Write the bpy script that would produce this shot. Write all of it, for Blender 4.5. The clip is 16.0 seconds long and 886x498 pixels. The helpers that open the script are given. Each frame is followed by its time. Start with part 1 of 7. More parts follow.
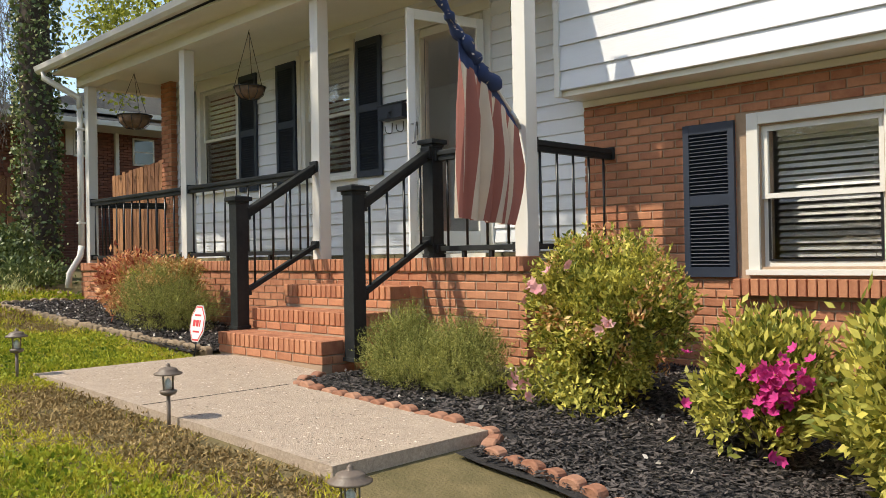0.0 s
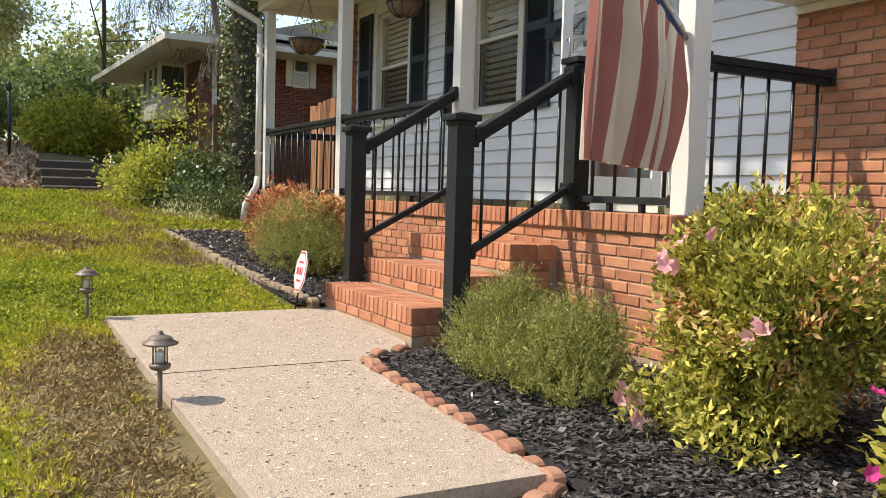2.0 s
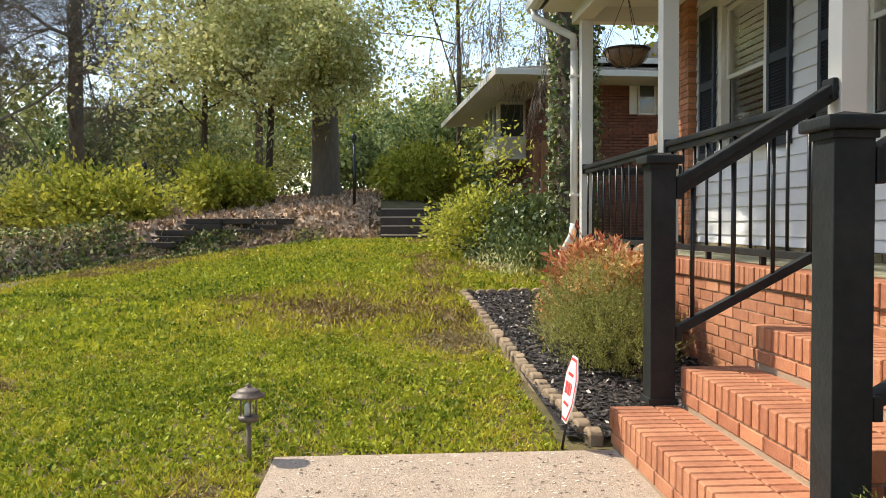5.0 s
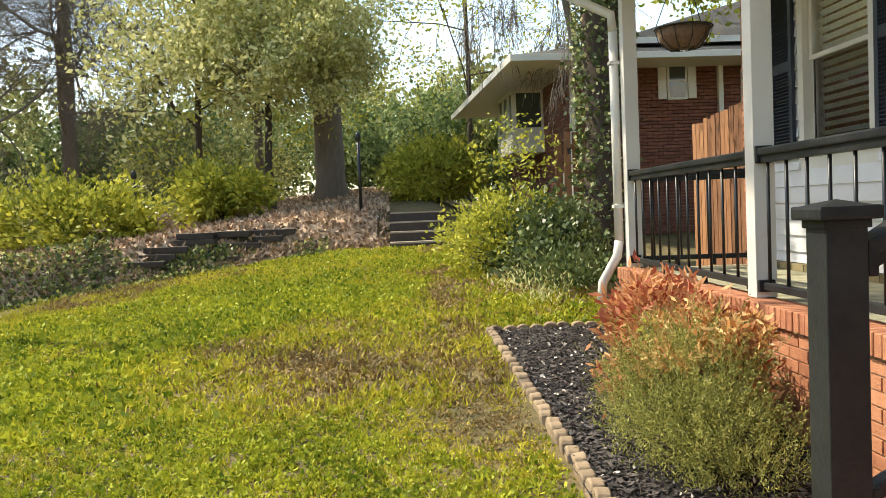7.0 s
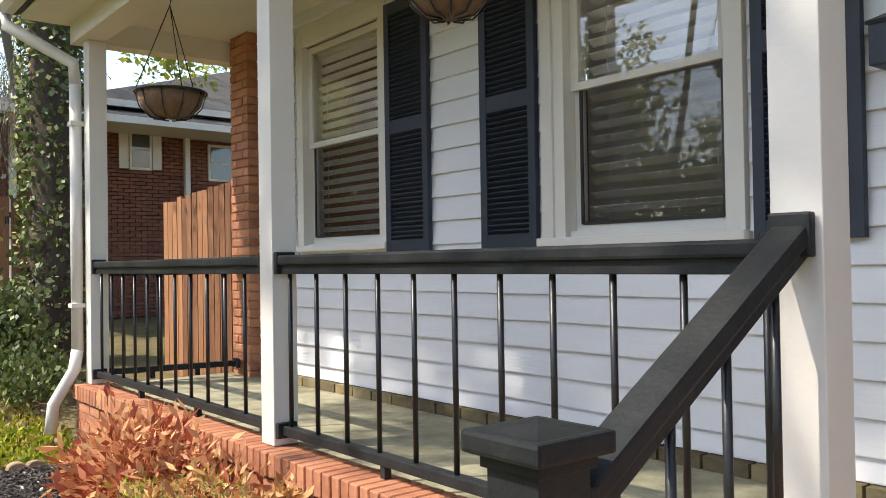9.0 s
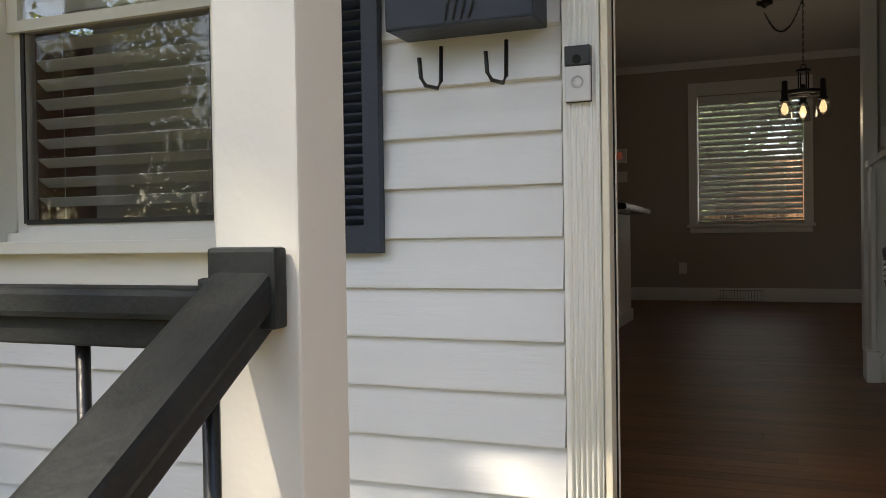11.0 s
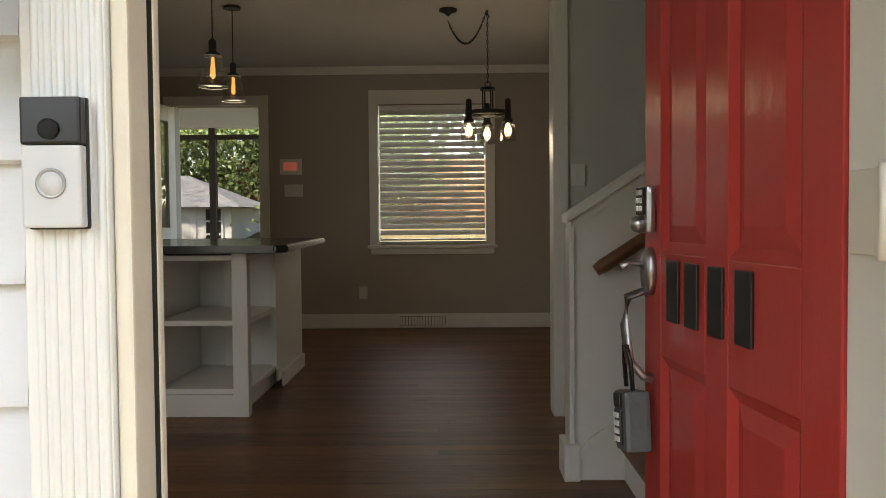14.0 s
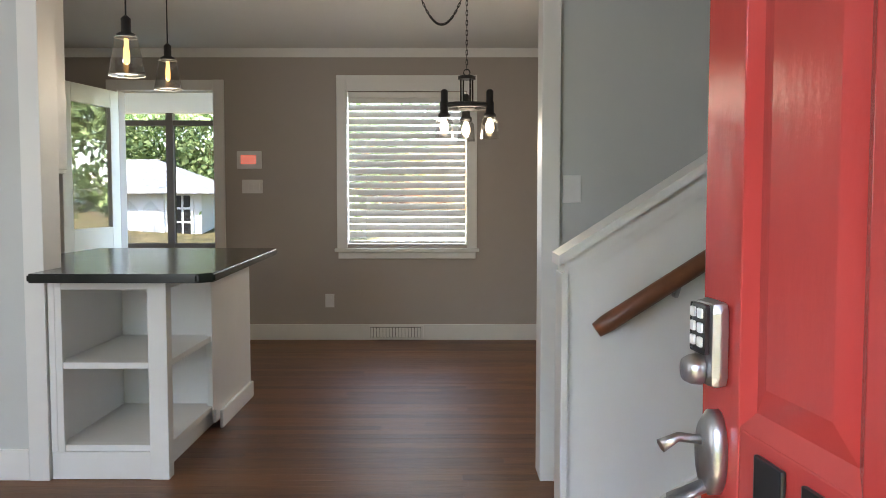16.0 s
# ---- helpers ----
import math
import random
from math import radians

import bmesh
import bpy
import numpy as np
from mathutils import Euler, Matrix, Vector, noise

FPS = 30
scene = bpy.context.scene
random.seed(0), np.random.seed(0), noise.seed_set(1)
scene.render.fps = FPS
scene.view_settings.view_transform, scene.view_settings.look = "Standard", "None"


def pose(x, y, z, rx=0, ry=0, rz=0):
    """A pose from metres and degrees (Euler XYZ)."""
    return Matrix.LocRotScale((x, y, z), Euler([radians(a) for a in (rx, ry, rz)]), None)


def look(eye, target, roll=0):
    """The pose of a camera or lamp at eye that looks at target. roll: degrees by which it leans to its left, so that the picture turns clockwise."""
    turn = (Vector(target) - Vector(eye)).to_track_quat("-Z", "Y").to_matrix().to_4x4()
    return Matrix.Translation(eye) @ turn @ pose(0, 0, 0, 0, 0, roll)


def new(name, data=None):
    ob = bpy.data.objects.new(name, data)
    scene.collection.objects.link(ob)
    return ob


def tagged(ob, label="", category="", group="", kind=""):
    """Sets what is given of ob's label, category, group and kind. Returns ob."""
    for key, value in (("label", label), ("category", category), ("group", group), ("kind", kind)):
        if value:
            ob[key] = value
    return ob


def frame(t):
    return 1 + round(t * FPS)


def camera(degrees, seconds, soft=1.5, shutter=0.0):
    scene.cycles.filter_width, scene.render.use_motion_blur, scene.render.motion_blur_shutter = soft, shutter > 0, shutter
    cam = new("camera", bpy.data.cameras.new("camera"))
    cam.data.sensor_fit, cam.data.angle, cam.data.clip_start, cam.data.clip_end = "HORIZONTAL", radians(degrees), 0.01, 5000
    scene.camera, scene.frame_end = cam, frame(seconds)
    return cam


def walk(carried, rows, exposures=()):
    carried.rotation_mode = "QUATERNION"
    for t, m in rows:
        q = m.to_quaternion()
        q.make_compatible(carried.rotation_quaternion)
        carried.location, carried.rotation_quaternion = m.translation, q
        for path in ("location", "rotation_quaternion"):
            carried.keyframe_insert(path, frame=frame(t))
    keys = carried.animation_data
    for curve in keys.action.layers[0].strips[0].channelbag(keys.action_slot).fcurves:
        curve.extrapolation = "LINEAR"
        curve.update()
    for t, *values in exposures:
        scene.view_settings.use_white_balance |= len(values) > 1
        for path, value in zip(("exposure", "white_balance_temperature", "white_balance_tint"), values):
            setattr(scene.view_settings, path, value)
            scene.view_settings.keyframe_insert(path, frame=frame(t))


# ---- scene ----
cam = camera(55.2, 16.0, 0.8)
PATH = [
    (0, (6.335, -5.911, 0.781), (4.912, -4.506, 0.796), -1.0),
    (0.5, (6.194, -5.515, 0.788), (4.731, -4.151, 0.786), -0.6),
    (1, (6.103, -5.115, 0.841), (4.455, -3.982, 0.831), 1.3),
    (1.5, (5.932, -4.766, 0.851), (4.229, -3.719, 0.794), 1.4),
    (2, (5.759, -4.418, 0.839), (4.001, -3.475, 0.71), 1.7),
    (2.5, (5.541, -4.069, 0.87), (3.738, -3.253, 0.58), 1.9),
    (3, (5.245, -3.788, 0.896), (3.358, -3.183, 0.621), 1.8),
    (3.5, (4.954, -3.525, 0.909), (3.008, -3.105, 0.718), 1.2),
    (4, (4.578, -3.404, 0.954), (2.607, -3.114, 0.781), 1.8),
    (4.2, (4.412, -3.371, 0.952), (2.433, -3.117, 0.82), 1.2),
    (6.3, (2.672, -3.2, 1.247), (0.675, -3.168, 1.159), -1.4),
    (6.5, (2.526, -3.208, 1.281), (0.529, -3.176, 1.193), -1.6),
    (7, (2.16, -3.211, 1.349), (0.165, -3.117, 1.257), -2.4),
    (7.5, (1.81, -3.248, 1.416), (-0.117, -2.723, 1.313), -2.0),
    (8, (1.402, -3.098, 1.483), (-0.427, -2.29, 1.441), -1.0),
    (8.5, (1.104, -3.045, 1.562), (-0.623, -2.036, 1.584), -0.3),
    (9, (0.844, -2.975, 1.581), (-0.716, -1.724, 1.613), -0.9),
    (9.5, (0.676, -2.766, 1.606), (-0.747, -1.361, 1.632), -0.9),
    (10, (0.564, -2.566, 1.605), (-0.711, -1.027, 1.633), -0.4),
    (10.2, (0.533, -2.47, 1.64), (-0.641, -0.85, 1.64), -0.7),
    (12.3, (0.419, -1.579, 1.744), (0.181, 0.407, 1.748), -0.3),
    (12.5, (0.405, -1.52, 1.792), (0.198, 0.469, 1.799), -0.2),
    (13, (0.408, -1.349, 1.847), (0.329, 0.65, 1.819), -0.1),
    (13.5, (0.439, -1.15, 1.961), (0.393, 0.849, 1.914), -0.4),
    (14, (0.441, -0.923, 2.014), (0.411, 1.075, 1.942), -0.5),
    (14.5, (0.398, -0.664, 2.121), (0.477, 1.33, 1.992), -0.9),
    (15, (0.472, -0.456, 2.169), (0.588, 1.536, 2.026), -1.3),
    (15.5, (0.52, -0.277, 2.183), (0.567, 1.718, 2.048), -0.0),
    (16, (0.536, -0.085, 2.202), (0.535, 1.912, 2.081), -0.0),
]
EXPO = [(0.0, 0.79, 7100, 8), (2.5, 1.08, 7000, 10), (4.2, 1.08, 7000, 10), (6.3, 1.17, 7500, 6), (7.0, 1.37, 7600, 6), (8.0, 1.5, 6900, 12), (9.0, 1.37, 6900, 12), (10.2, 1.42, 7100, 10),
        (12.3, 1.1, 8000, 10), (13.0, 1.82, 7500, 10), (14.0, 2.52, 7900, 10), (14.5, 3.15, 9300, 12), (15.0, 3.48, 9100, 9), (15.5, 4.05, 6700, 10), (16.0, 4.2, 6350, 10)]
walk(cam, [(t, look(eye, target, roll)) for t, eye, target, roll in PATH], EXPO)

# ---- light ----
SUN_DIR = Vector((-0.36, -0.70, 0.95)).normalized()
world = bpy.data.worlds.new("sky")
scene.world = world
world.use_nodes = True
wn = world.node_tree.nodes
sky = wn.new("ShaderNodeTexSky")
sky.sky_type = "NISHITA"
sky.sun_disc = False
sky.sun_elevation = math.asin(SUN_DIR.z)
sky.sun_rotation = math.atan2(SUN_DIR.x, SUN_DIR.y)
sky.dust_density = 1.0
wn["Background"].inputs[1].default_value = 0.15
world.node_tree.links.new(sky.outputs[0], wn["Background"].inputs[0])
sun_data = bpy.data.lights.new("sun", "SUN")
sun_data.energy, sun_data.angle, sun_data.color = 2.7, radians(0.6), (1.0, 0.94, 0.84)
sun = new("sun", sun_data)
sun.matrix_world = look(SUN_DIR * 40, (0, 0, 0))


# ---- materials ----
def mat(name, col, rough=0.6, var=0.15, scale=8.0, bump=0.0, bscale=60.0, metal=0.0, spec=0.5, island=0.0, obj=0.0, col2=None, stain=0.5, sub=0.0, stretch=None):
    m = bpy.data.materials.new(name)
    m.use_nodes = True
    nt = m.node_tree
    N, L = nt.nodes, nt.links
    b = N["Principled BSDF"]
    b.inputs["Roughness"].default_value = rough
    b.inputs["Metallic"].default_value = metal
    b.inputs["Specular IOR Level"].default_value = spec
    tc = N.new("ShaderNodeTexCoord")
    src = tc.outputs["Object"]
    if stretch:
        mp = N.new("ShaderNodeMapping")
        mp.inputs["Scale"].default_value = stretch
        L.new(src, mp.inputs[0])
        src = mp.outputs[0]
    n1 = N.new("ShaderNodeTexNoise")
    n1.inputs["Scale"].default_value = scale
    n1.inputs["Detail"].default_value = 6
    n1.inputs["Roughness"].default_value = 0.65
    L.new(src, n1.inputs["Vector"])
    n2 = N.new("ShaderNodeTexNoise")
    n2.inputs["Scale"].default_value = scale * 0.13
    n2.inputs["Detail"].default_value = 3
    L.new(src, n2.inputs["Vector"])
    add = N.new("ShaderNodeMath")
    add.operation = "MULTIPLY_ADD"
    L.new(n2.outputs["Fac"], add.inputs[0])
    add.inputs[1].default_value = stain
    L.new(n1.outputs["Fac"], add.inputs[2])
    val = add.outputs[0]
    if island or obj:
        if island:
            g = N.new("ShaderNodeNewGeometry")
            r = g.outputs["Random Per Island"]
        else:
            g = N.new("ShaderNodeObjectInfo")
            r = g.outputs["Random"]
        a2 = N.new("ShaderNodeMath")
        a2.operation = "MULTIPLY_ADD"
        L.new(r, a2.inputs[0])
        a2.inputs[1].default_value = (island or obj)
        L.new(val, a2.inputs[2])
        a3 = N.new("ShaderNodeMath")
        a3.operation = "SUBTRACT"
        L.new(a2.outputs[0], a3.inputs[0])
        a3.inputs[1].default_value = 0.5 * (island or obj)
        val = a3.outputs[0]
    mid = 0.5 + 0.5 * stain
    ramp = N.new("ShaderNodeMapRange")
    ramp.inputs["From Min"].default_value = mid - 0.35
    ramp.inputs["From Max"].default_value = mid + 0.35
    L.new(val, ramp.inputs["Value"])
    mix = N.new("ShaderNodeMix")
    mix.data_type = "RGBA"
    L.new(ramp.outputs[0], mix.inputs["Factor"])
    c = Vector(col)
    lo = c * (1 - var)
    hi = Vector(col2) if col2 else c * (1 + var)
    mix.inputs[6].default_value = (*lo, 1)
    mix.inputs[7].default_value = (min(hi[0], 1), min(hi[1], 1), min(hi[2], 1), 1)
    L.new(mix.outputs[2], b.inputs["Base Color"])
    if bump:
        n3 = N.new("ShaderNodeTexNoise")
        n3.inputs["Scale"].default_value = bscale
        n3.inputs["Detail"].default_value = 5
        L.new(src, n3.inputs["Vector"])
        bp = N.new("ShaderNodeBump")
        bp.inputs["Strength"].default_value = min(1.0, bump)
        bp.inputs["Distance"].default_value = 0.01
        L.new(n3.outputs["Fac"], bp.inputs["Height"])
        L.new(bp.outputs[0], b.inputs["Normal"])
    if sub:
        b.inputs["Subsurface Weight"].default_value = 0
        tr = N.new("ShaderNodeBsdfTranslucent")
        L.new(mix.outputs[2], tr.inputs[0])
        ms = N.new("ShaderNodeMixShader")
        ms.inputs[0].default_value = sub
        L.new(b.outputs[0], ms.inputs[1])
        L.new(tr.outputs[0], ms.inputs[2])
        L.new(ms.outputs[0], N["Material Output"].inputs[0])
    return m


def glass_mat(name, rough=0.0, tint=(1, 1, 1), ior=1.9):
    m = bpy.data.materials.new(name)
    m.use_nodes = True
    nt = m.node_tree
    N, L = nt.nodes, nt.links
    tr = N.new("ShaderNodeBsdfTransparent")
    tr.inputs[0].default_value = (*tint, 1)
    gl = N.new("ShaderNodeBsdfGlossy")
    gl.inputs["Roughness"].default_value = rough
    lw = N.new("ShaderNodeLayerWeight")
    lw.inputs[0].default_value = 0.5
    pw = N.new("ShaderNodeMath")
    pw.operation = "POWER"
    L.new(lw.outputs["Facing"], pw.inputs[0])
    pw.inputs[1].default_value = 5.0
    fr = N.new("ShaderNodeMath")
    fr.operation = "MULTIPLY_ADD"
    L.new(pw.outputs[0], fr.inputs[0])
    f0 = ((ior - 1) / (ior + 1)) ** 2
    fr.inputs[1].default_value = 1 - f0
    fr.inputs[2].default_value = f0
    mx = N.new("ShaderNodeMixShader")
    L.new(fr.outputs[0], mx.inputs[0])
    L.new(tr.outputs[0], mx.inputs[1])
    L.new(gl.outputs[0], mx.inputs[2])
    L.new(mx.outputs[0], N["Material Output"].inputs[0])
    return m


def glow(name, col, power):
    m = bpy.data.materials.new(name)
    m.use_nodes = True
    b = m.node_tree.nodes["Principled BSDF"]
    b.inputs["Base Color"].default_value = (*col, 1)
    b.inputs["Emission Color"].default_value = (*col, 1)
    b.inputs["Emission Strength"].default_value = power
    return m


M_BRICK = mat("red_brick", (0.43, 0.15, 0.075), 0.85, 0.30, 14, 0.5, 90, obj=0.45, col2=(0.56, 0.25, 0.13))
M_BRICKI = mat("red_brick_joined", (0.43, 0.15, 0.075), 0.85, 0.30, 14, 0.5, 90, island=0.45, col2=(0.56, 0.25, 0.13))
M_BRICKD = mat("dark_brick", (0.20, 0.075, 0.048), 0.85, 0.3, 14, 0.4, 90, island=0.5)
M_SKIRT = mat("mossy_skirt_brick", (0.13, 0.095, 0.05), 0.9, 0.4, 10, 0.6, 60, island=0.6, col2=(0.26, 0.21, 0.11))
M_MORTAR = mat("mortar", (0.40, 0.28, 0.19), 0.9, 0.15, 20, 0.5, 150)
M_SIDING = mat("white_siding", (0.68, 0.69, 0.71), 0.45, 0.04, 3, 0.12, 25, obj=0.1, stretch=(0.4, 4, 4))
M_WHITE = mat("white_paint", (0.69, 0.665, 0.61), 0.4, 0.05, 5, 0.1, 40)
M_TRIM = mat("interior_white_trim", (0.80, 0.80, 0.78), 0.35, 0.03, 5, 0.06, 30)
M_CREAM = mat("aged_cream_paint", (0.76, 0.70, 0.58), 0.45, 0.08, 7, 0.15, 50)
M_SOFFIT = mat("soffit_paint", (0.76, 0.73, 0.64), 0.6, 0.05, 3, 0.1, 30)
M_BLACK = mat("black_vinyl", (0.012, 0.016, 0.019), 0.5, 0.4, 9, 0.2, 60, spec=0.22, col2=(0.034, 0.036, 0.036))
M_NAVY = mat("navy_shutter", (0.018, 0.026, 0.045), 0.5, 0.2, 8, 0.15, 60)
M_METALB = mat("black_iron", (0.015, 0.015, 0.016), 0.35, 0.2, 20, 0.1, 80)
M_STEEL = mat("brushed_nickel", (0.42, 0.42, 0.43), 0.32, 0.15, 30, 0.1, 120, metal=0.9)
M_CHROME = mat("satin_chrome", (0.62, 0.62, 0.63), 0.2, 0.1, 30, 0, metal=1.0)
M_CONC = mat("exposed_aggregate_concrete", (0.40, 0.295, 0.215), 0.9, 0.34, 70, 0.9, 130, col2=(0.60, 0.48, 0.37), stain=0.3)
M_PORCH = mat("mossy_porch_concrete", (0.22, 0.22, 0.13), 0.85, 0.35, 7, 0.5, 70, col2=(0.46, 0.43, 0.30))
M_GLASS = glass_mat("window_glass")
M_MESH = bpy.data.materials.new("window_insect_screen")
M_MESH.use_nodes = True
mesh_node = M_MESH.node_tree.nodes.new("ShaderNodeBsdfTransparent")
mesh_node.inputs[0].default_value = (0.80, 0.80, 0.80, 1)
M_MESH.node_tree.links.new(mesh_node.outputs[0], M_MESH.node_tree.nodes["Material Output"].inputs[0])
M_LAMPGLASS = glass_mat("pale_lantern_glass", 0.05, (0.92, 0.93, 0.90), 1.5)
M_RIMGLINT = mat("glass_edge_glint", (0.55, 0.57, 0.56), 0.1, 0.05, 5)
M_BULBGLASS = glass_mat("clear_lamp_glass", tint=(0.78, 0.78, 0.77), ior=2.1)
M_SLAT = mat("pale_blind_slat", (0.80, 0.80, 0.78), 0.5, 0.04, 6)
M_DARK = mat("dark_void", (0.012, 0.012, 0.013), 0.9, 0.1)
M_RED = mat("red_door_paint", (0.46, 0.050, 0.046), 0.18, 0.08, 4, 0.14, 30, col2=(0.53, 0.062, 0.056), stretch=(1, 1, 0.4))
M_WALLG = mat("greige_wall_paint", (0.42, 0.38, 0.345), 0.7, 0.03, 3, 0.08, 90)
M_WALLB = mat("cool_grey_wall_paint", (0.58, 0.60, 0.59), 0.7, 0.03, 3, 0.08, 90)
M_CEIL = mat("white_ceiling_paint", (0.72, 0.71, 0.69), 0.8, 0.02, 3, 0.05, 80)
M_FLOOR = mat("stained_oak", (0.125, 0.048, 0.017), 0.40, 0.38, 10, 0.12, 60, spec=0.26, obj=0.45, col2=(0.215, 0.092, 0.034), stretch=(0.6, 6, 6))
M_COUNTER = mat("black_green_marble", (0.012, 0.014, 0.013), 0.18, 0.3, 5, 0.05, 40, col2=(0.03, 0.034, 0.03))
M_WOODRAIL = mat("walnut_handrail", (0.15, 0.052, 0.025), 0.3, 0.3, 12, 0.1, 60, col2=(0.22, 0.09, 0.04))
M_FENCE = mat("weathered_cedar", (0.25, 0.10, 0.042), 0.85, 0.45, 9, 0.6, 40, obj=0.6, col2=(0.42, 0.20, 0.09), stretch=(5, 5, 0.5))
M_BARK = mat("dark_bark", (0.075, 0.055, 0.042), 0.95, 0.4, 12, 1.0, 30, stretch=(1, 1, 0.3))
M_BARKG = mat("grey_bark", (0.17, 0.14, 0.115), 0.95, 0.35, 10, 1.0, 25, stretch=(1, 1, 0.3))
M_MULCH = mat("dark_mulch", (0.022, 0.020, 0.019), 0.9, 0.5, 40, 0.6, 80, island=0.9, col2=(0.12, 0.10, 0.09))
M_PALEBIT = mat("pale_petal", (0.50, 0.44, 0.36), 0.9, 0.3, 8, island=0.6, col2=(0.78, 0.72, 0.64))
M_DIRT = mat("pale_dirt", (0.36, 0.28, 0.18), 0.95, 0.3, 12, 0.8, 60, col2=(0.52, 0.42, 0.29))
M_PANE = mat("reflecting_pane", (0.06, 0.075, 0.075), 0.06, 0.2, 3, spec=0.9)
M_SOIL = mat("mulch_bed_ground", (0.02, 0.017, 0.015), 0.95, 0.4, 30, 1.0, 60)
M_LAWN = mat("lawn_soil_and_thatch", (0.10, 0.10, 0.025), 0.95, 0.45, 5, 1.0, 60, col2=(0.21, 0.155, 0.07), stain=0.9)
M_GRASS = mat("spring_grass", (0.34, 0.35, 0.030), 0.7, 0.3, 1.2, island=0.5, col2=(0.70, 0.61, 0.08), sub=0.3, spec=0.2)
M_STRAW = mat("dry_straw", (0.27, 0.18, 0.075), 0.9, 0.35, 2, island=0.6, col2=(0.46, 0.33, 0.15), spec=0.1)
M_PEBBLE = mat("walk_pebble", (0.22, 0.15, 0.10), 0.85, 0.5, 20, island=0.9, col2=(0.78, 0.68, 0.55))
M_CLOVER = mat("clover_leaf", (0.15, 0.25, 0.02), 0.6, 0.4, 2, island=0.6, col2=(0.52, 0.53, 0.055), sub=0.3, spec=0.2)
M_LEAF_OLIVE = mat("olive_leaf", (0.16, 0.19, 0.04), 0.6, 0.4, 3, island=0.7, col2=(0.52, 0.50, 0.15), sub=0.25, spec=0.25)
M_LEAF_AZ = mat("azalea_leaf", (0.19, 0.24, 0.035), 0.5, 0.4, 3, island=0.7, col2=(0.74, 0.65, 0.14), sub=0.3, spec=0.3)
M_LEAF_NAN = mat("nandina_leaf", (0.62, 0.14, 0.08), 0.6, 0.4, 3, island=0.8, col2=(0.86, 0.50, 0.24), sub=0.3, spec=0.25)
M_LEAF_NANO = mat("orange_nandina_leaf", (0.66, 0.25, 0.08), 0.6, 0.4, 3, island=0.8, col2=(0.90, 0.62, 0.28), sub=0.3, spec=0.25)
M_LEAF_CREAM = mat("cream_green_leaf", (0.40, 0.38, 0.14), 0.6, 0.35, 3, island=0.7, col2=(0.78, 0.68, 0.42), sub=0.3, spec=0.25)
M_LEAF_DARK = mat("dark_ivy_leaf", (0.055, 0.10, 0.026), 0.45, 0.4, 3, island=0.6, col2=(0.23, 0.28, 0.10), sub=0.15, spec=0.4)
M_LEAF_YEL = mat("spring_shrub_leaf", (0.30, 0.35, 0.045), 0.6, 0.35, 2, island=0.6, col2=(0.66, 0.63, 0.11), sub=0.35, spec=0.2)
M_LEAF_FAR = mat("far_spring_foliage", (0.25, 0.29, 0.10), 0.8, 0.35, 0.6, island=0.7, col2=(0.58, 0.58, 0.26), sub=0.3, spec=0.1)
M_LEAF_PALE = mat("pale_blossom_foliage", (0.46, 0.48, 0.13), 0.8, 0.3, 0.8, island=0.6, col2=(0.86, 0.82, 0.46), sub=0.35, spec=0.1)
M_LEAF_YARD = mat("green_yard_foliage", (0.14, 0.22, 0.08), 0.7, 0.35, 0.8, island=0.7, col2=(0.36, 0.44, 0.20), sub=0.3, spec=0.15)
M_LITTER = mat("leaf_litter", (0.36, 0.23, 0.14), 0.95, 0.5, 8, 1.0, 30, island=0.7, col2=(0.66, 0.48, 0.33))
M_PINK = mat("pink_azalea_petal", (0.80, 0.26, 0.34), 0.6, 0.2, 5, island=0.4, col2=(0.90, 0.58, 0.55), sub=0.3, spec=0.2)
M_MAGENTA = mat("magenta_azalea_petal", (0.62, 0.02, 0.22), 0.6, 0.25, 5, island=0.5, col2=(0.80, 0.10, 0.38), sub=0.3, spec=0.2)
M_TWIG = mat("grey_twig", (0.10, 0.075, 0.055), 0.95, 0.3, 10, 0.3, 40)
M_TIMBER = mat("weathered_timber", (0.055, 0.042, 0.034), 0.9, 0.35, 9, 0.6, 40, obj=0.3)
M_EDGE = mat("terracotta_edging", (0.36, 0.15, 0.085), 0.9, 0.3, 14, 0.5, 70, obj=0.5, col2=(0.45, 0.24, 0.15))
M_EDGEG = mat("tan_edging", (0.30, 0.22, 0.14), 0.9, 0.3, 14, 0.5, 70, obj=0.5)
M_BRONZE = mat("bronze_lamp_metal", (0.16, 0.12, 0.09), 0.5, 0.3, 20, 0.2, 80)
M_ROOF = mat("grey_shingle", (0.09, 0.085, 0.08), 0.95, 0.3, 9, 0.8, 40)
M_SIGNRED = mat("sign_red", (0.62, 0.05, 0.06), 0.5, 0.05, 5)
M_SIGNWHITE = mat("sign_white", (0.80, 0.78, 0.76), 0.5, 0.04, 5)
M_BASKET = mat("coir_liner", (0.20, 0.12, 0.07), 0.95, 0.35, 25, 0.9, 60)
M_FR = mat("flag_red", (0.34, 0.135, 0.11), 0.85, 0.1, 6, 0.3, 200, sub=0.3)
M_FW = mat("flag_white", (0.62, 0.54, 0.44), 0.85, 0.08, 6, 0.3, 200, sub=0.3)
M_FB = mat("flag_blue", (0.03, 0.05, 0.13), 0.85, 0.1, 6, 0.3, 200, sub=0.15)
M_PLASTW = mat("white_plastic", (0.78, 0.78, 0.77), 0.35, 0.02, 5)
M_PLASTG = mat("silver_plastic", (0.62, 0.63, 0.64), 0.3, 0.04, 8)
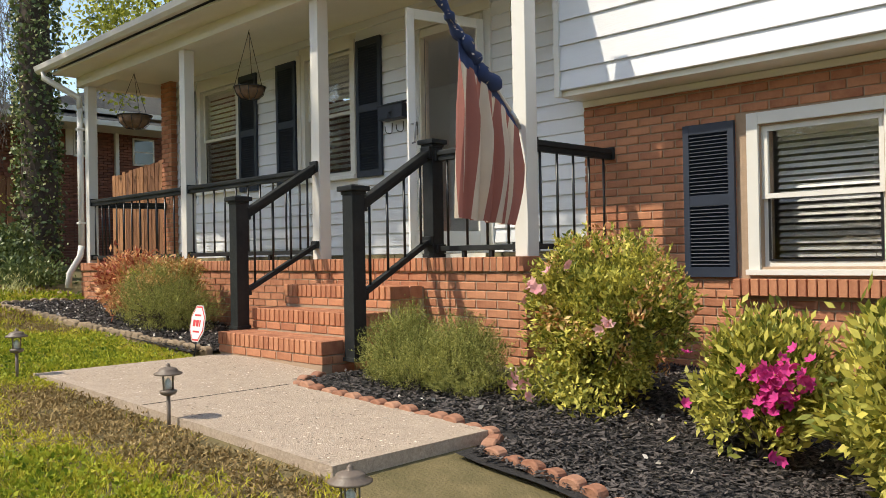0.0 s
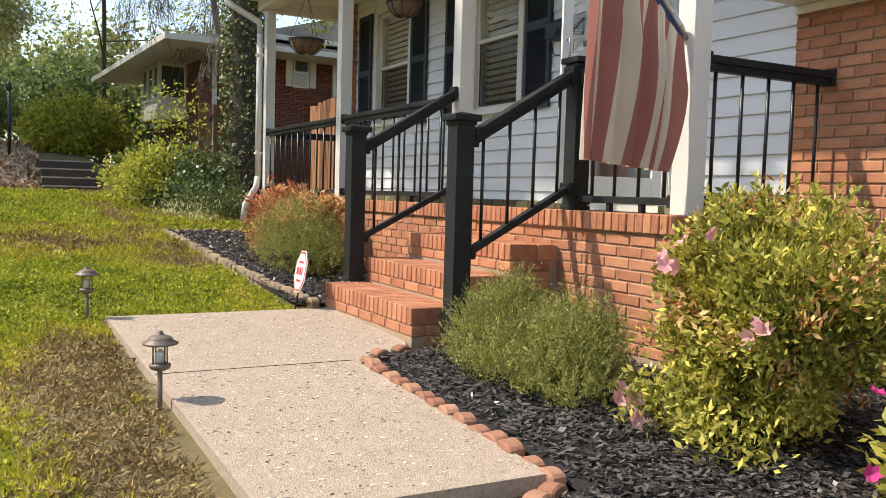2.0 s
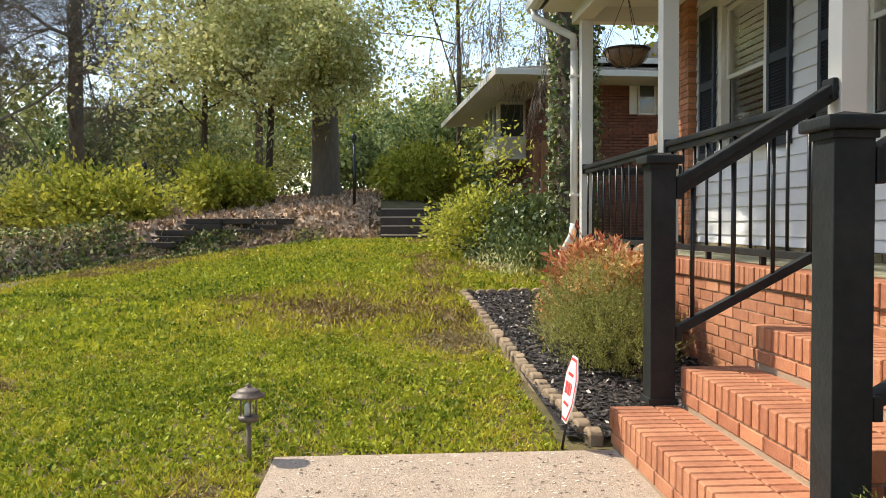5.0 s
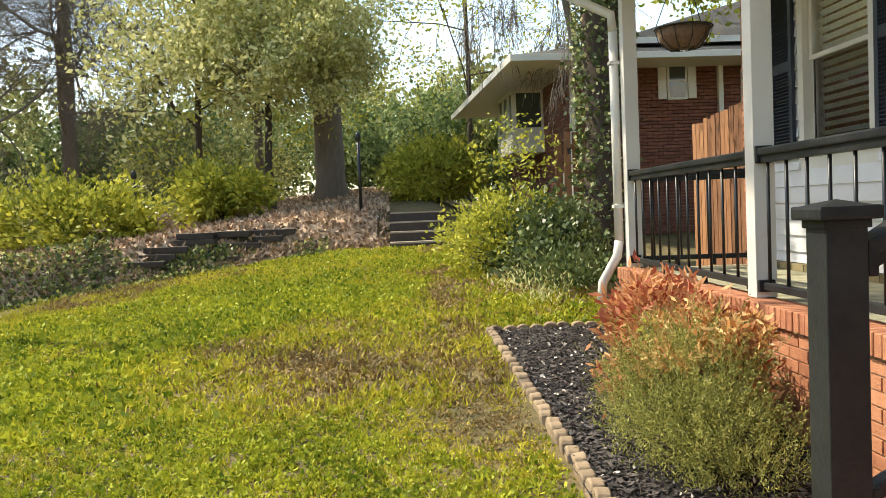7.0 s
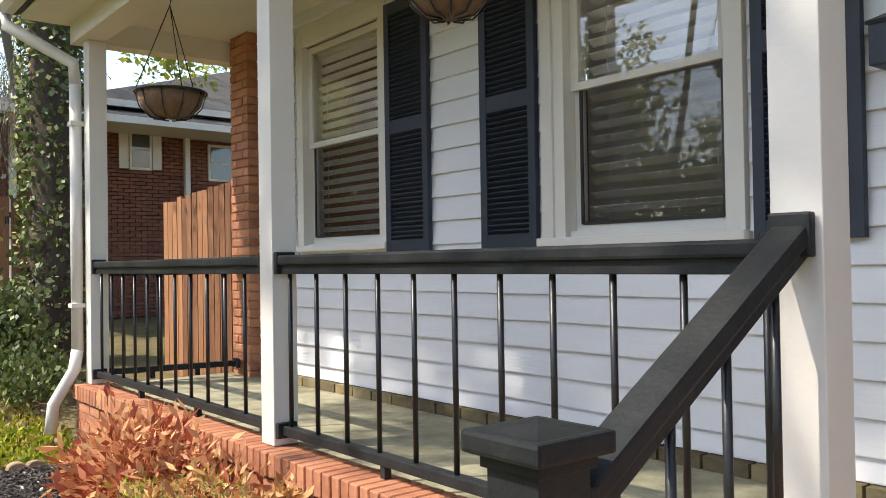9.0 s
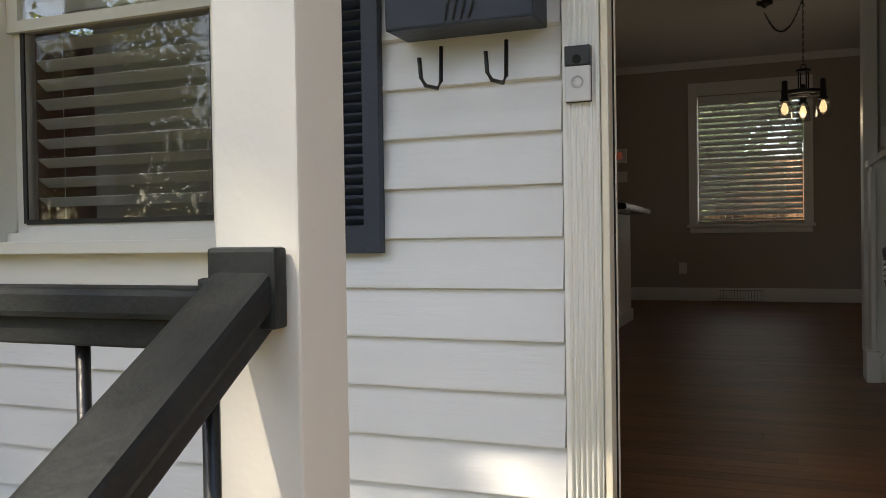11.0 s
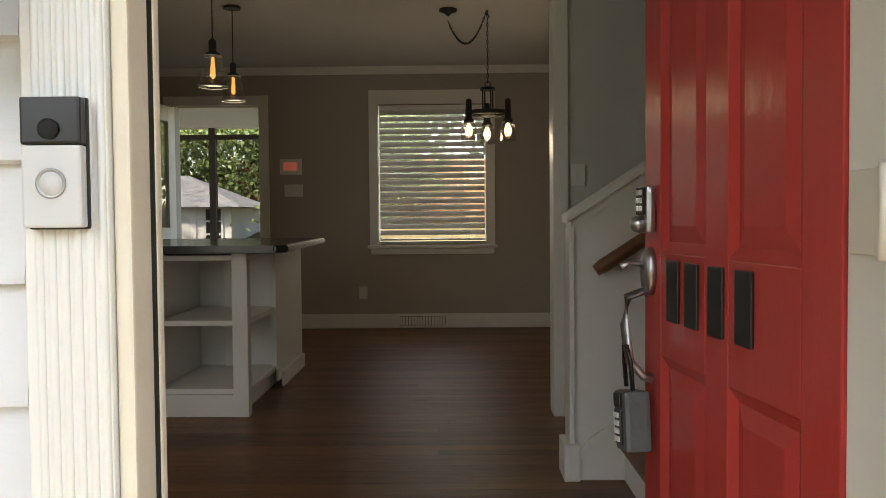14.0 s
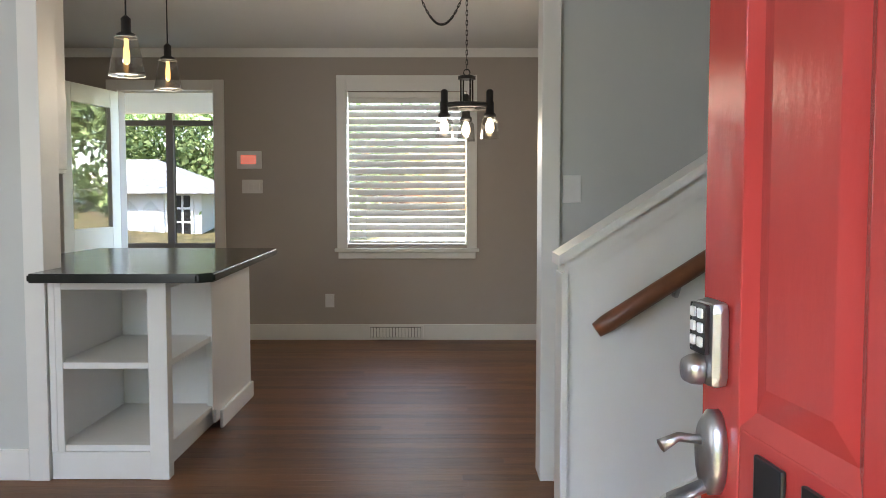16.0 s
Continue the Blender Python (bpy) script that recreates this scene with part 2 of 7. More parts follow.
M_PLASTB = mat("black_plastic", (0.015, 0.015, 0.017), 0.3, 0.1, 9)
M_SHED = mat("shed_white", (0.82, 0.82, 0.82), 0.6, 0.04, 4)

# ---- builders ----
ORIGIN = {}


def box(bm, x0, y0, z0, x1, y1, z1, bev=0.0):
    vs = [bm.verts.new((x, y, z)) for z in (z0, z1) for y in (y0, y1) for x in (x0, x1)]
    fs = [bm.faces.new([vs[i] for i in q]) for q in ((0, 2, 3, 1), (4, 5, 7, 6), (0, 1, 5, 4), (2, 6, 7, 3), (0, 4, 6, 2), (1, 3, 7, 5))]
    if bev:
        es = list({e for f in fs for e in f.edges})
        bmesh.ops.bevel(bm, geom=es, offset=bev, segments=2, affect="EDGES", profile=0.6)
    return bm


def obox(bm, m, sx, sy, sz, bev=0.0):
    """A box of that size, centred on the matrix m."""
    b2 = bmesh.new()
    box(b2, -sx / 2, -sy / 2, -sz / 2, sx / 2, sy / 2, sz / 2, bev)
    join(bm, b2, m)
    return bm


def join(bm, b2, m=None):
    if m is not None:
        b2.transform(m)
    me = bpy.data.meshes.new("tmp")
    b2.to_mesh(me)
    b2.free()
    bm.from_mesh(me)
    bpy.data.meshes.remove(me)


def tube(bm, pts, rads, seg=8, caps=True):
    """A round bar along pts."""
    if not hasattr(rads, "__len__"):
        rads = [rads] * len(pts)
    rings = []
    pts = [Vector(p) for p in pts]
    for i, p in enumerate(pts):
        d = (pts[min(i + 1, len(pts) - 1)] - pts[max(i - 1, 0)]).normalized()
        up = Vector((0, 0, 1)) if abs(d.z) < 0.9 else Vector((1, 0, 0))
        a = d.cross(up).normalized()
        b = a.cross(d)
        rings.append([bm.verts.new(p + (a * math.cos(k * 2 * math.pi / seg) + b * math.sin(k * 2 * math.pi / seg)) * rads[i]) for k in range(seg)])
    for r0, r1 in zip(rings, rings[1:]):
        for k in range(seg):
            f = bm.faces.new((r0[k], r0[(k + 1) % seg], r1[(k + 1) % seg], r1[k]))
            f.smooth = True
    if caps:
        bm.faces.new(rings[0][::-1])
        bm.faces.new(rings[-1])
    return bm


def lathe(bm, prof, seg=16, m=None):
    """A turned shape from (radius, height) pairs."""
    b2 = bmesh.new()
    rings = [[b2.verts.new((r * math.cos(k * 2 * math.pi / seg), r * math.sin(k * 2 * math.pi / seg), z)) for k in range(seg)] for r, z in prof]
    for r0, r1 in zip(rings, rings[1:]):
        for k in range(seg):
            f = b2.faces.new((r0[k], r0[(k + 1) % seg], r1[(k + 1) % seg], r1[k]))
            f.smooth = True
    if prof[0][0] > 1e-4:
        b2.faces.new(rings[0][::-1])
    if prof[-1][0] > 1e-4:
        b2.faces.new(rings[-1])
    bmesh.ops.remove_doubles(b2, verts=b2.verts, dist=1e-5)
    join(bm, b2, m)
    return bm


def thing(name, label, category, group="", kind="", at=(0, 0, 0)):
    ob = new(name)
    ob.location = at
    ob.empty_display_size = 0.1
    ORIGIN[ob.name] = Vector(at)
    return tagged(ob, label, category, group, kind)


def part(name, bm, material, parent=None, label=""):
    """Links a bmesh in world places as one mesh under a thing or a part."""
    me = bpy.data.meshes.new(name)
    o = ORIGIN.get(parent.name, Vector((0, 0, 0))) if parent else Vector((0, 0, 0))
    if o.length:
        bm.transform(Matrix.Translation(-o))
    bmesh.ops.recalc_face_normals(bm, faces=bm.faces)
    bm.to_mesh(me)
    bm.free()
    me.materials.append(material)
    ob = new(name, me)
    if parent:
        ob.parent = parent
    ORIGIN[ob.name] = o
    if label:
        tagged(ob, label)
    return ob


def solid(name, bm, material, label, category, kind="", group=""):
    """A thing of one mesh, with its origin at the foot of its middle."""
    if kind == "":
        xs = [v.co.x for v in bm.verts]
        ys = [v.co.y for v in bm.verts]
        c = Vector(((min(xs) + max(xs)) / 2, (min(ys) + max(ys)) / 2, min(v.co.z for v in bm.verts)))
        bm.transform(Matrix.Translation(-c))
    else:
        c = Vector((0, 0, 0))
    ob = part(name, bm, material)
    ob.location = c
    ORIGIN[ob.name] = c
    return tagged(ob, label, category, group, kind)


def raw(name, verts, faces, material, parent=None, smooth=False):
    me = bpy.data.meshes.new(name)
    me.from_pydata(verts, [], faces)
    me.materials.append(material)
    if smooth:
        me.shade_smooth()
    ob = new(name, me)
    if parent:
        ob.parent = parent
    ORIGIN[ob.name] = ORIGIN.get(parent.name, Vector((0, 0, 0))) if parent else Vector((0, 0, 0))
    return ob


def quads(name, P, A, B, material, parent=None):
    """Many small pointed leaves: base points P, half-length vectors A, half-width vectors B (n x 3)."""
    n = len(P)
    o = np.array(ORIGIN.get(parent.name, (0, 0, 0))) if parent else np.zeros(3)
    P = P - o
    V = np.stack([P, P + A * 0.9 + B, P + A * 2, P + A * 0.9 - B], 1).reshape(-1, 3)
    me = bpy.data.meshes.new(name)
    me.vertices.add(4 * n)
    me.vertices.foreach_set("co", V.astype(np.float32).ravel())
    me.loops.add(4 * n)
    me.loops.foreach_set("vertex_index", np.arange(4 * n, dtype=np.int32))
    me.polygons.add(n)
    me.polygons.foreach_set("loop_start", np.arange(0, 4 * n, 4, dtype=np.int32))
    me.polygons.foreach_set("loop_total", np.full(n, 4, dtype=np.int32))
    me.update(calc_edges=True)
    me.materials.append(material)
    ob = new(name, me)
    if parent:
        ob.parent = parent
    ORIGIN[ob.name] = Vector(o)
    return ob


rng = np.random.default_rng(7)


def unit(n):
    v = rng.normal(size=(n, 3))
    return v / np.linalg.norm(v, axis=1, keepdims=True)


def leafset(name, P, size, material, parent=None, wide=0.45, up=0.3, out=None):
    n = len(P)
    d = unit(n)
    if out is not None:
        d = d * 0.8 + out * 0.7
    d[:, 2] += up
    d /= np.linalg.norm(d, axis=1, keepdims=True)
    s = np.cross(d, unit(n))
    s /= np.linalg.norm(s, axis=1, keepdims=True) + 1e-9
    k = (size * rng.uniform(0.6, 1.4, n))[:, None]
    return quads(name, P, d * k / 2, s * k * wide / 2, material, parent)


def clumps(n, centre, radius, k=40, fill=0.55, spread=0.16):
    """Points in an uneven crown: k clumps on and in an ellipsoid."""
    c = unit(k) * (rng.uniform(fill, 1.0, (k, 1)))
    c = c * np.array(radius)
    w = rng.uniform(0.5, 1.5, k)
    idx = rng.choice(k, n, p=w / w.sum())
    sp = spread * np.mean(radius) * rng.uniform(0.7, 1.4, k)[idx][:, None]
    p = c[idx] + rng.normal(size=(n, 3)) * sp
    return p + np.array(centre)


def segs(a0, a1, holes):
    """What is left of an interval when holes are cut out."""
    out = [(a0, a1)]
    for h0, h1 in holes:
        nxt = []
        for s0, s1 in out:
            if h1 <= s0 or h0 >= s1:
                nxt.append((s0, s1))
            else:
                if h0 > s0 + 0.005:
                    nxt.append((s0, h0))
                if h1 < s1 - 0.005:
                    nxt.append((h1, s1))
        out = nxt
    return out


def wall_x(name, x0, x1, y0, y1, z0, z1, holes, material, label):
    """A wall along x with openings (xa, xb, za, zb) through it."""
    bm = bmesh.new()
    zs = sorted({z0, z1, *[min(max(h[2], z0), z1) for h in holes], *[min(max(h[3], z0), z1) for h in holes]})
    for za, zb in zip(zs, zs[1:]):
        hs = [(h[0], h[1]) for h in holes if h[2] < zb - 1e-6 and h[3] > za + 1e-6]
        for s0, s1 in segs(x0, x1, hs):
            box(bm, s0, y0, za, s1, y1, zb)
    return solid(name, bm, material, label, "wall", "structure")


def lap_siding(wall, x0, x1, y, z0, z1, step, phase, holes):
    """Lap boards on the wall, each its own piece, cut round the openings."""
    k = math.floor((z0 - phase) / step)
    while phase + k * step < z1:
        a, b = max(phase + k * step, z0), min(phase + (k + 1) * step, z1)
        k += 1
        if b - a < 0.02:
            continue
        hs = [(h[0], h[1]) for h in holes if h[2] < b - 0.01 and h[3] > a + 0.01]
        for s0, s1 in segs(x0, x1, hs):
            vs, fs = [], []
            for x in (s0, s1):
                vs += [(x, y, a), (x, y - 0.026, a + 0.004), (x, y - 0.026, a + 0.010), (x, y - 0.006, b + 0.003), (x, y, b)]
            fs = [(0, 1, 2, 3, 4), (9, 8, 7, 6, 5)] + [(i, 5 + i, 5 + (i + 1) % 5, (i + 1) % 5) for i in range(5)]
            raw("siding_board", vs, fs, M_SIDING, wall)


BRICK_MESH = {}


def brick_mesh(lx, ly, lz):
    key = (round(lx, 3), round(ly, 3), round(lz, 3))
    if key not in BRICK_MESH:
        bm = bmesh.new()
        box(bm, -lx / 2, -ly / 2, -lz / 2, lx / 2, ly / 2, lz / 2)
        bmesh.ops.bevel(bm, geom=list(bm.edges), offset=0.004, segments=1, affect="EDGES")
        me = bpy.data.meshes.new("brick")
        bm.to_mesh(me)
        bm.free()
        me.materials.append(M_BRICK)
        BRICK_MESH[key] = me
    return BRICK_MESH[key]


def lay(parent, bricks, limit=300, name="brick", joined=M_BRICKI):
    """Bricks as (x, y, z, lx, ly, lz), the first ones single, the rest in one mesh."""
    o = ORIGIN.get(parent.name, Vector((0, 0, 0)))
    for x, y, z, lx, ly, lz in bricks[:limit]:
        ob = new(name, brick_mesh(lx, ly, lz))
        ob.parent = parent
        ob.location = Vector((x, y, z)) - o
        ob.rotation_euler = (random.gauss(0, 0.004), random.gauss(0, 0.004), random.gauss(0, 0.006))
    rest = bricks[limit:]
    if rest:
        V, F = [], []
        for x, y, z, lx, ly, lz in rest:
            k = len(V)
            j = random.uniform(-0.0015, 0.0015)
            for dz in (-lz / 2, lz / 2):
                for dx, dy in ((-lx / 2, -ly / 2), (lx / 2, -ly / 2), (lx / 2, ly / 2), (-lx / 2, ly / 2)):
                    V.append((x + dx - o.x, y + dy + j - o.y, z + dz - o.z))
            F += [(k + 3, k + 2, k + 1, k), (k + 4, k + 5, k + 6, k + 7)] + [(k + i, k + (i + 1) % 4, k + 4 + (i + 1) % 4, k + 4 + i) for i in range(4)]
        ob = raw("brickwork", V, F, joined, parent)
        tagged(ob, kind="stuff")


BL, BH, BW, J = 0.203, 0.057, 0.09, 0.0105


def running(x0, x1, yface, z0, z1, holes=()):
    """Running-bond bricks facing -y, their faces at yface."""
    out = []
    rows = int((z1 - z0) / (BH + J))
    for r in range(rows):
        z = z0 + (r + 0.5) * (BH + J)
        hs = [(h[0], h[1]) for h in holes if h[2] < z + BH / 2 and h[3] > z - BH / 2]
        x = x0 - (0.5 * (BL + J) if r % 2 else 0)
        while x < x1:
            a, b = max(x, x0), min(x + BL, x1)
            x += BL + J
            for s0, s1 in segs(a, b, hs) if b - a > 0.03 else []:
                if s1 - s0 > 0.03:
                    out.append(((s0 + s1) / 2, yface + BW / 2 + random.uniform(-0.002, 0.002), z, round(s1 - s0, 2), BW, BH))
    return out

# ---- ground ----
PORCH_Z, FLOOR_Z = 0.74, 0.94


def smooth(a, b, t):
    t = np.clip((t - a) / (b - a), 0, 1)
    return t * t * (3 - 2 * t)


def bank_edge(y):
    return -13.6 + 0.07 * np.clip(-3.5 - np.asarray(y, float), 0, 8) ** 2


def ground_z(x, y):
    x, y = np.asarray(x, float), np.asarray(y, float)
    z = np.where(x < 0, -0.035 - 0.050 * np.maximum(x, -16), -0.035 - 0.035 * np.minimum(x, 3.2) - 0.12 * np.clip(x - 3.2, 0, 4))
    z = z - 0.085 * np.clip(-4.2 - y, 0, 8) - 0.02 * np.clip(-12.2 - y, 0, 25)
    ramp = 1.9 - 0.8 * smooth(-3.6, -4.6, y)
    bank = smooth(0, 1, (bank_edge(y) - x) / ramp) * smooth(-1.0, -2.6, y)
    z = z + bank * 0.62 + np.clip(-15 - x, 0, 12) * 0.07
    z = z + smooth(3, 9, y) * 0.75 + np.clip(y - 10, 0, 30) * 0.10
    return z


def axis(fine0, fine1, step, far):
    a = list(np.arange(fine0, fine1, step))
    g, v = step, fine1
    while v < far:
        a.append(v)
        g *= 1.35
        v += g
    g, v = step, fine0 - step
    while v > -far:
        a.insert(0, v)
        g *= 1.35
        v -= g
    return np.array(a)


gx, gy = axis(-19, 9, 0.25, 700), axis(-14, 2, 0.25, 700)
GX, GY = np.meshgrid(gx, gy, indexing="ij")
GZ = ground_z(GX, GY) + 0.012 * np.sin(GX * 1.7 + GY) * np.sin(GY * 1.3 - GX * 0.6)
inside = (GX > -5.2) & (GX < 9) & (GY > -0.9) & (GY < 7.2)
GZ = np.where(inside, -0.6, GZ)
ni, nj = GX.shape
gi = np.arange(ni * nj).reshape(ni, nj)
gf = np.stack([gi[:-1, :-1], gi[1:, :-1], gi[1:, 1:], gi[:-1, 1:]], -1).reshape(-1, 4)
ground = raw("ground", np.stack([GX, GY, GZ], -1).reshape(-1, 3).tolist(), gf.tolist(), M_LAWN, smooth=True)
tagged(ground, "patchy spring lawn with bare straw-coloured spots", "lawn", kind="structure")


def sheet(name, xs, ys, lift, material, label, category, foot=False):
    X, Y = np.meshgrid(xs, ys, indexing="ij")
    if foot:
        X = X - xs.max() + bank_edge(Y) - 0.12
    Z = ground_z(X, Y) + lift + 0.01 * np.sin(X * 9) * np.cos(Y * 11)
    i = np.arange(X.size).reshape(X.shape)
    f = np.stack([i[:-1, :-1], i[1:, :-1], i[1:, 1:], i[:-1, 1:]], -1).reshape(-1, 4)
    ob = raw(name, np.stack([X, Y, Z], -1).reshape(-1, 3).tolist(), f.tolist(), material, smooth=True)
    return tagged(ob, label, category, kind="structure")


bed_r = sheet("mulch_bed", np.arange(1.42, 8.01, 0.15), np.arange(-2.66, 0.01, 0.14), 0.03, M_SOIL, "dark shredded mulch bed before the brick wall", "mulch bed")
bed_f = sheet("mulch_bed", np.arange(3.5, 8.01, 0.15), np.arange(-3.06, -2.60, 0.11), 0.03, M_SOIL, "dark mulch beside the lower slab", "mulch bed")
bed_l = sheet("mulch_bed", np.arange(-5.3, -0.09, 0.15), np.arange(-2.44, -1.1, 0.14), 0.03, M_SOIL, "dark mulch bed along the porch front", "mulch bed")
bed_s = sheet("leaf_litter_bank", np.arange(-30, -13.4, 0.3), np.arange(-16, -3.5, 0.3), 0.03, M_LITTER, "sloping bank covered with brown leaf litter", "bank", True)


def chips(name, x0, x1, y0, y1, n, material, parent):
    x, y = rng.uniform(x0, x1, n), rng.uniform(y0, y1, n)
    P = np.stack([x, y, ground_z(x, y) + 0.035 + rng.uniform(0, 0.02, n)], 1)
    d = unit(n)
    d[:, 2] *= 0.35
    s = np.cross(d, unit(n) * 0.4 + np.array([0, 0, 1]))
    s /= np.linalg.norm(s, axis=1, keepdims=True)
    k = rng.uniform(0.010, 0.034, n)[:, None]
    return tagged(quads(name, P, d * k, s * k * 0.32, material, parent), kind="stuff")


chips("mulch_chips", 1.5, 7, -2.6, -0.05, 52000, M_MULCH, bed_r)
chips("mulch_chips", 3.55, 7, -3.0, -2.6, 9000, M_MULCH, bed_f)
chips("mulch_chips", -5.25, -0.15, -2.42, -1.2, 26000, M_MULCH, bed_l)

n = 420
x, y = np.concatenate([rng.uniform(-5.2, -0.2, n), rng.uniform(1.6, 5.5, n // 3)]), np.concatenate([rng.uniform(-2.4, -1.3, n), rng.uniform(-2.55, -0.3, n // 3)])
pale = leafset("fallen_petals", np.stack([x, y, ground_z(x, y) + 0.058], 1), 0.03, M_PALEBIT, None, 0.6, 0.1)
tagged(pale, "pale fallen petals and dry leaves on the mulch", "leaves", kind="stuff")

# concrete walk: an upper slab that falls gently, and a lower one past its step
bm = bmesh.new()
N = 24
for k in range(N):
    xa, xb = 0.02 + (3.42 - 0.02) * k / N, 0.02 + (3.42 - 0.02) * (k + 1) / N
    ya, yb = [-3.77 + 0.018 * max(0, x - 0.5) for x in (xa, xb)]
    za, zb = [-0.004 - 0.036 * max(0, x - 0.5) for x in (xa, xb)]
    y1a, y1b = [-2.26 - 0.46 * min(1, max(0, (x - 1.40) / 0.30)) for x in (xa, xb)]
    vs = [bm.verts.new(c) for c in ((xa, ya, za - 0.16), (xb, yb, zb - 0.16), (xb, y1b, zb - 0.16), (xa, y1a, za - 0.16), (xa, ya, za), (xb, yb, zb), (xb, y1b, zb), (xa, y1a, za))]
    for q in ((3, 2, 1, 0), (4, 5, 6, 7), (0, 1, 5, 4), (2, 3, 7, 6)) + (((0, 4, 7, 3),) if k == 0 else ()) + (((1, 2, 6, 5),) if k == N - 1 else ()):
        bm.faces.new([vs[i] for i in q])
bmesh.ops.remove_doubles(bm, verts=bm.verts, dist=1e-4)
walkway = solid("pavement", bm, M_CONC, "exposed aggregate concrete garden walk", "walkway", "structure")
bm = bmesh.new()
box(bm, 3.43, -3.74, -0.60, 7.5, -3.10, -0.27, 0.01)
solid("pavement", bm, M_CONC, "lower concrete slab one step down", "walkway", "structure")
bm = bmesh.new()
box(bm, 1.66, -3.74, -0.0465, 1.6622, -2.725, -0.0432)
part("joint_crack", bm, M_SOIL, walkway)
n = 7000
x, y = rng.uniform(0.05, 3.38, n), rng.uniform(-3.71, -2.74, n)
far = rng.uniform(0, 1, n) < 0.2
x, y = np.where(far, rng.uniform(0.05, 1.38, n), x), np.where(far, rng.uniform(-2.74, -2.29, n), y)
P = np.stack([x, y, -0.0025 - 0.036 * np.maximum(0, x - 0.5)], 1)
a = rng.uniform(0, 2 * math.pi, n)
k = (0.003 + 0.010 * rng.uniform(0, 1, n) ** 5)[:, None]
d, e = np.stack([np.cos(a), np.sin(a), 0.08 * rng.normal(size=n)], 1) * k, np.stack([-np.sin(a), np.cos(a), 0 * a], 1) * k * 0.7
tagged(quads("pebble", P, d, e, M_PEBBLE, walkway), kind="stuff")


# ---- porch ----
porch_wall = thing("porch", "red brick porch base with a mossy concrete floor", "porch", kind="structure", at=(-1.5, -0.6, 0))
bm = bmesh.new()
box(bm, -5.50, -1.232, -0.4, 0.0, 0.0, 0.66)
box(bm, 0.0, -1.232, -0.4, 2.42, 0.0, 0.66)
part("core", bm, M_MORTAR, porch_wall, "pale mortar joints")
bm = bmesh.new()
box(bm, -5.46, -1.10, 0.66, 2.36, -0.02, PORCH_Z)
part("floor_slab", bm, M_PORCH, porch_wall, "green mossy painted concrete")
bricks = running(-5.52, 2.44, -1.24, -0.03, 0.65)
for r in range(10):
    z = 0.0 + (r + 0.06) * 0.0675
    y = -1.14 - 0.1 * (r % 2)
    while y < -0.05:
        bricks.append((2.40, y + 0.1, z, BW, BL, BH))
        y += 0.2135
bricks.sort(key=lambda b: abs(b[0] - 1.0))
row = []
x = -5.5
while x < 2.42:
    row.append((x, -1.165 + random.uniform(-0.004, 0.004), 0.71, 0.056, 0.2, 0.105))
    x += 0.0665
lay(porch_wall, row, 130)
lay(porch_wall, bricks, 170)
bm = bmesh.new()
box(bm, -5.49, -1.255, 0.655, 2.41, -1.075, 0.749)
part("mortar_bed", bm, M_MORTAR, porch_wall)

steps = thing("brick_steps", "red brick entrance steps between black newel posts", "steps", kind="structure", at=(0.66, -1.75, 0))
SX0, SX1 = -0.05, 1.39
TREADS = [(-2.27, 0.175), (-1.94, 0.355), (-1.61, 0.545)]
bm = bmesh.new()
for i, (yf, zt) in enumerate(TREADS):
    y_end = TREADS[i + 1][0] if i < 2 else -1.26
    box(bm, SX0 + 0.012, yf + 0.012, -0.3, SX1 - 0.012, y_end + 0.02, zt - 0.012)
part("core", bm, M_MORTAR, steps)
sb = []
for i, (yf, zt) in enumerate(TREADS):
    y_end = TREADS[i + 1][0] if i < 2 else -1.26
    x = SX0 + 0.0285
    pitch = (SX1 - SX0 - 0.057) / 20
    while x < SX1:
        sb.append((x, yf + 0.10, zt - 0.05, 0.057, 0.2, 0.1))
        sb.append((x, yf + 0.2055 + (y_end - yf - 0.21) / 2, zt - 0.051, 0.057, round(y_end - yf - 0.215, 3), 0.1))
        x += pitch
    x = SX0
    zb = zt - 0.10 - 0.0385
    while x < SX1 - 0.02:
        xe = min(x + BL, SX1)
        sb.append(((x + xe) / 2, yf + 0.05, zb, round(xe - x, 2), BW, BH))
        x += BL + J
    yy = yf + 0.1
    while yy < y_end + 0.2:
        ye = min(yy + BL, -1.26)
        if ye - yy > 0.05:
            for xs in (SX0 + 0.045, SX1 - 0.045):
                for lev in range(int((zb + 0.1) / 0.0675)):
                    sb.append((xs, (yy + ye) / 2, zb - lev * 0.0675, BW, round(ye - yy, 2), BH))
        yy += BL + J
lay(steps, sb, 300)

# ---- house front ----
OPEN_FRONT = [(-4.42, -3.40, 1.72, 3.10), (-1.93, -1.00, 1.72, 3.10), (0.02, 0.955, 0.80, 2.99)]
wall_front = wall_x("wall_front", -5.08, 2.12, 0.0, 0.16, 0.62, 3.45, OPEN_FRONT, M_WHITE, "white lap-sided porch wall")
CUT = [(-4.50, -3.36, 1.66, 3.16), (-2.05, -0.95, 1.66, 3.16), (-0.02, 1.06, 0.70, 3.10)]
lap_siding(wall_front, -5.08, 2.10, 0.0, 0.80, 3.36, 0.132, 1.944 - 0.132 * 20, CUT)
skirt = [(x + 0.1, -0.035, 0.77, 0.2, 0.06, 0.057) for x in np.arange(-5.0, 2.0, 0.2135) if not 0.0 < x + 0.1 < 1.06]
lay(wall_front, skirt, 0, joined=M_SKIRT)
bm = bmesh.new()
box(bm, -5.36, -0.10, 0.3, -5.085, 0.18, 3.45)
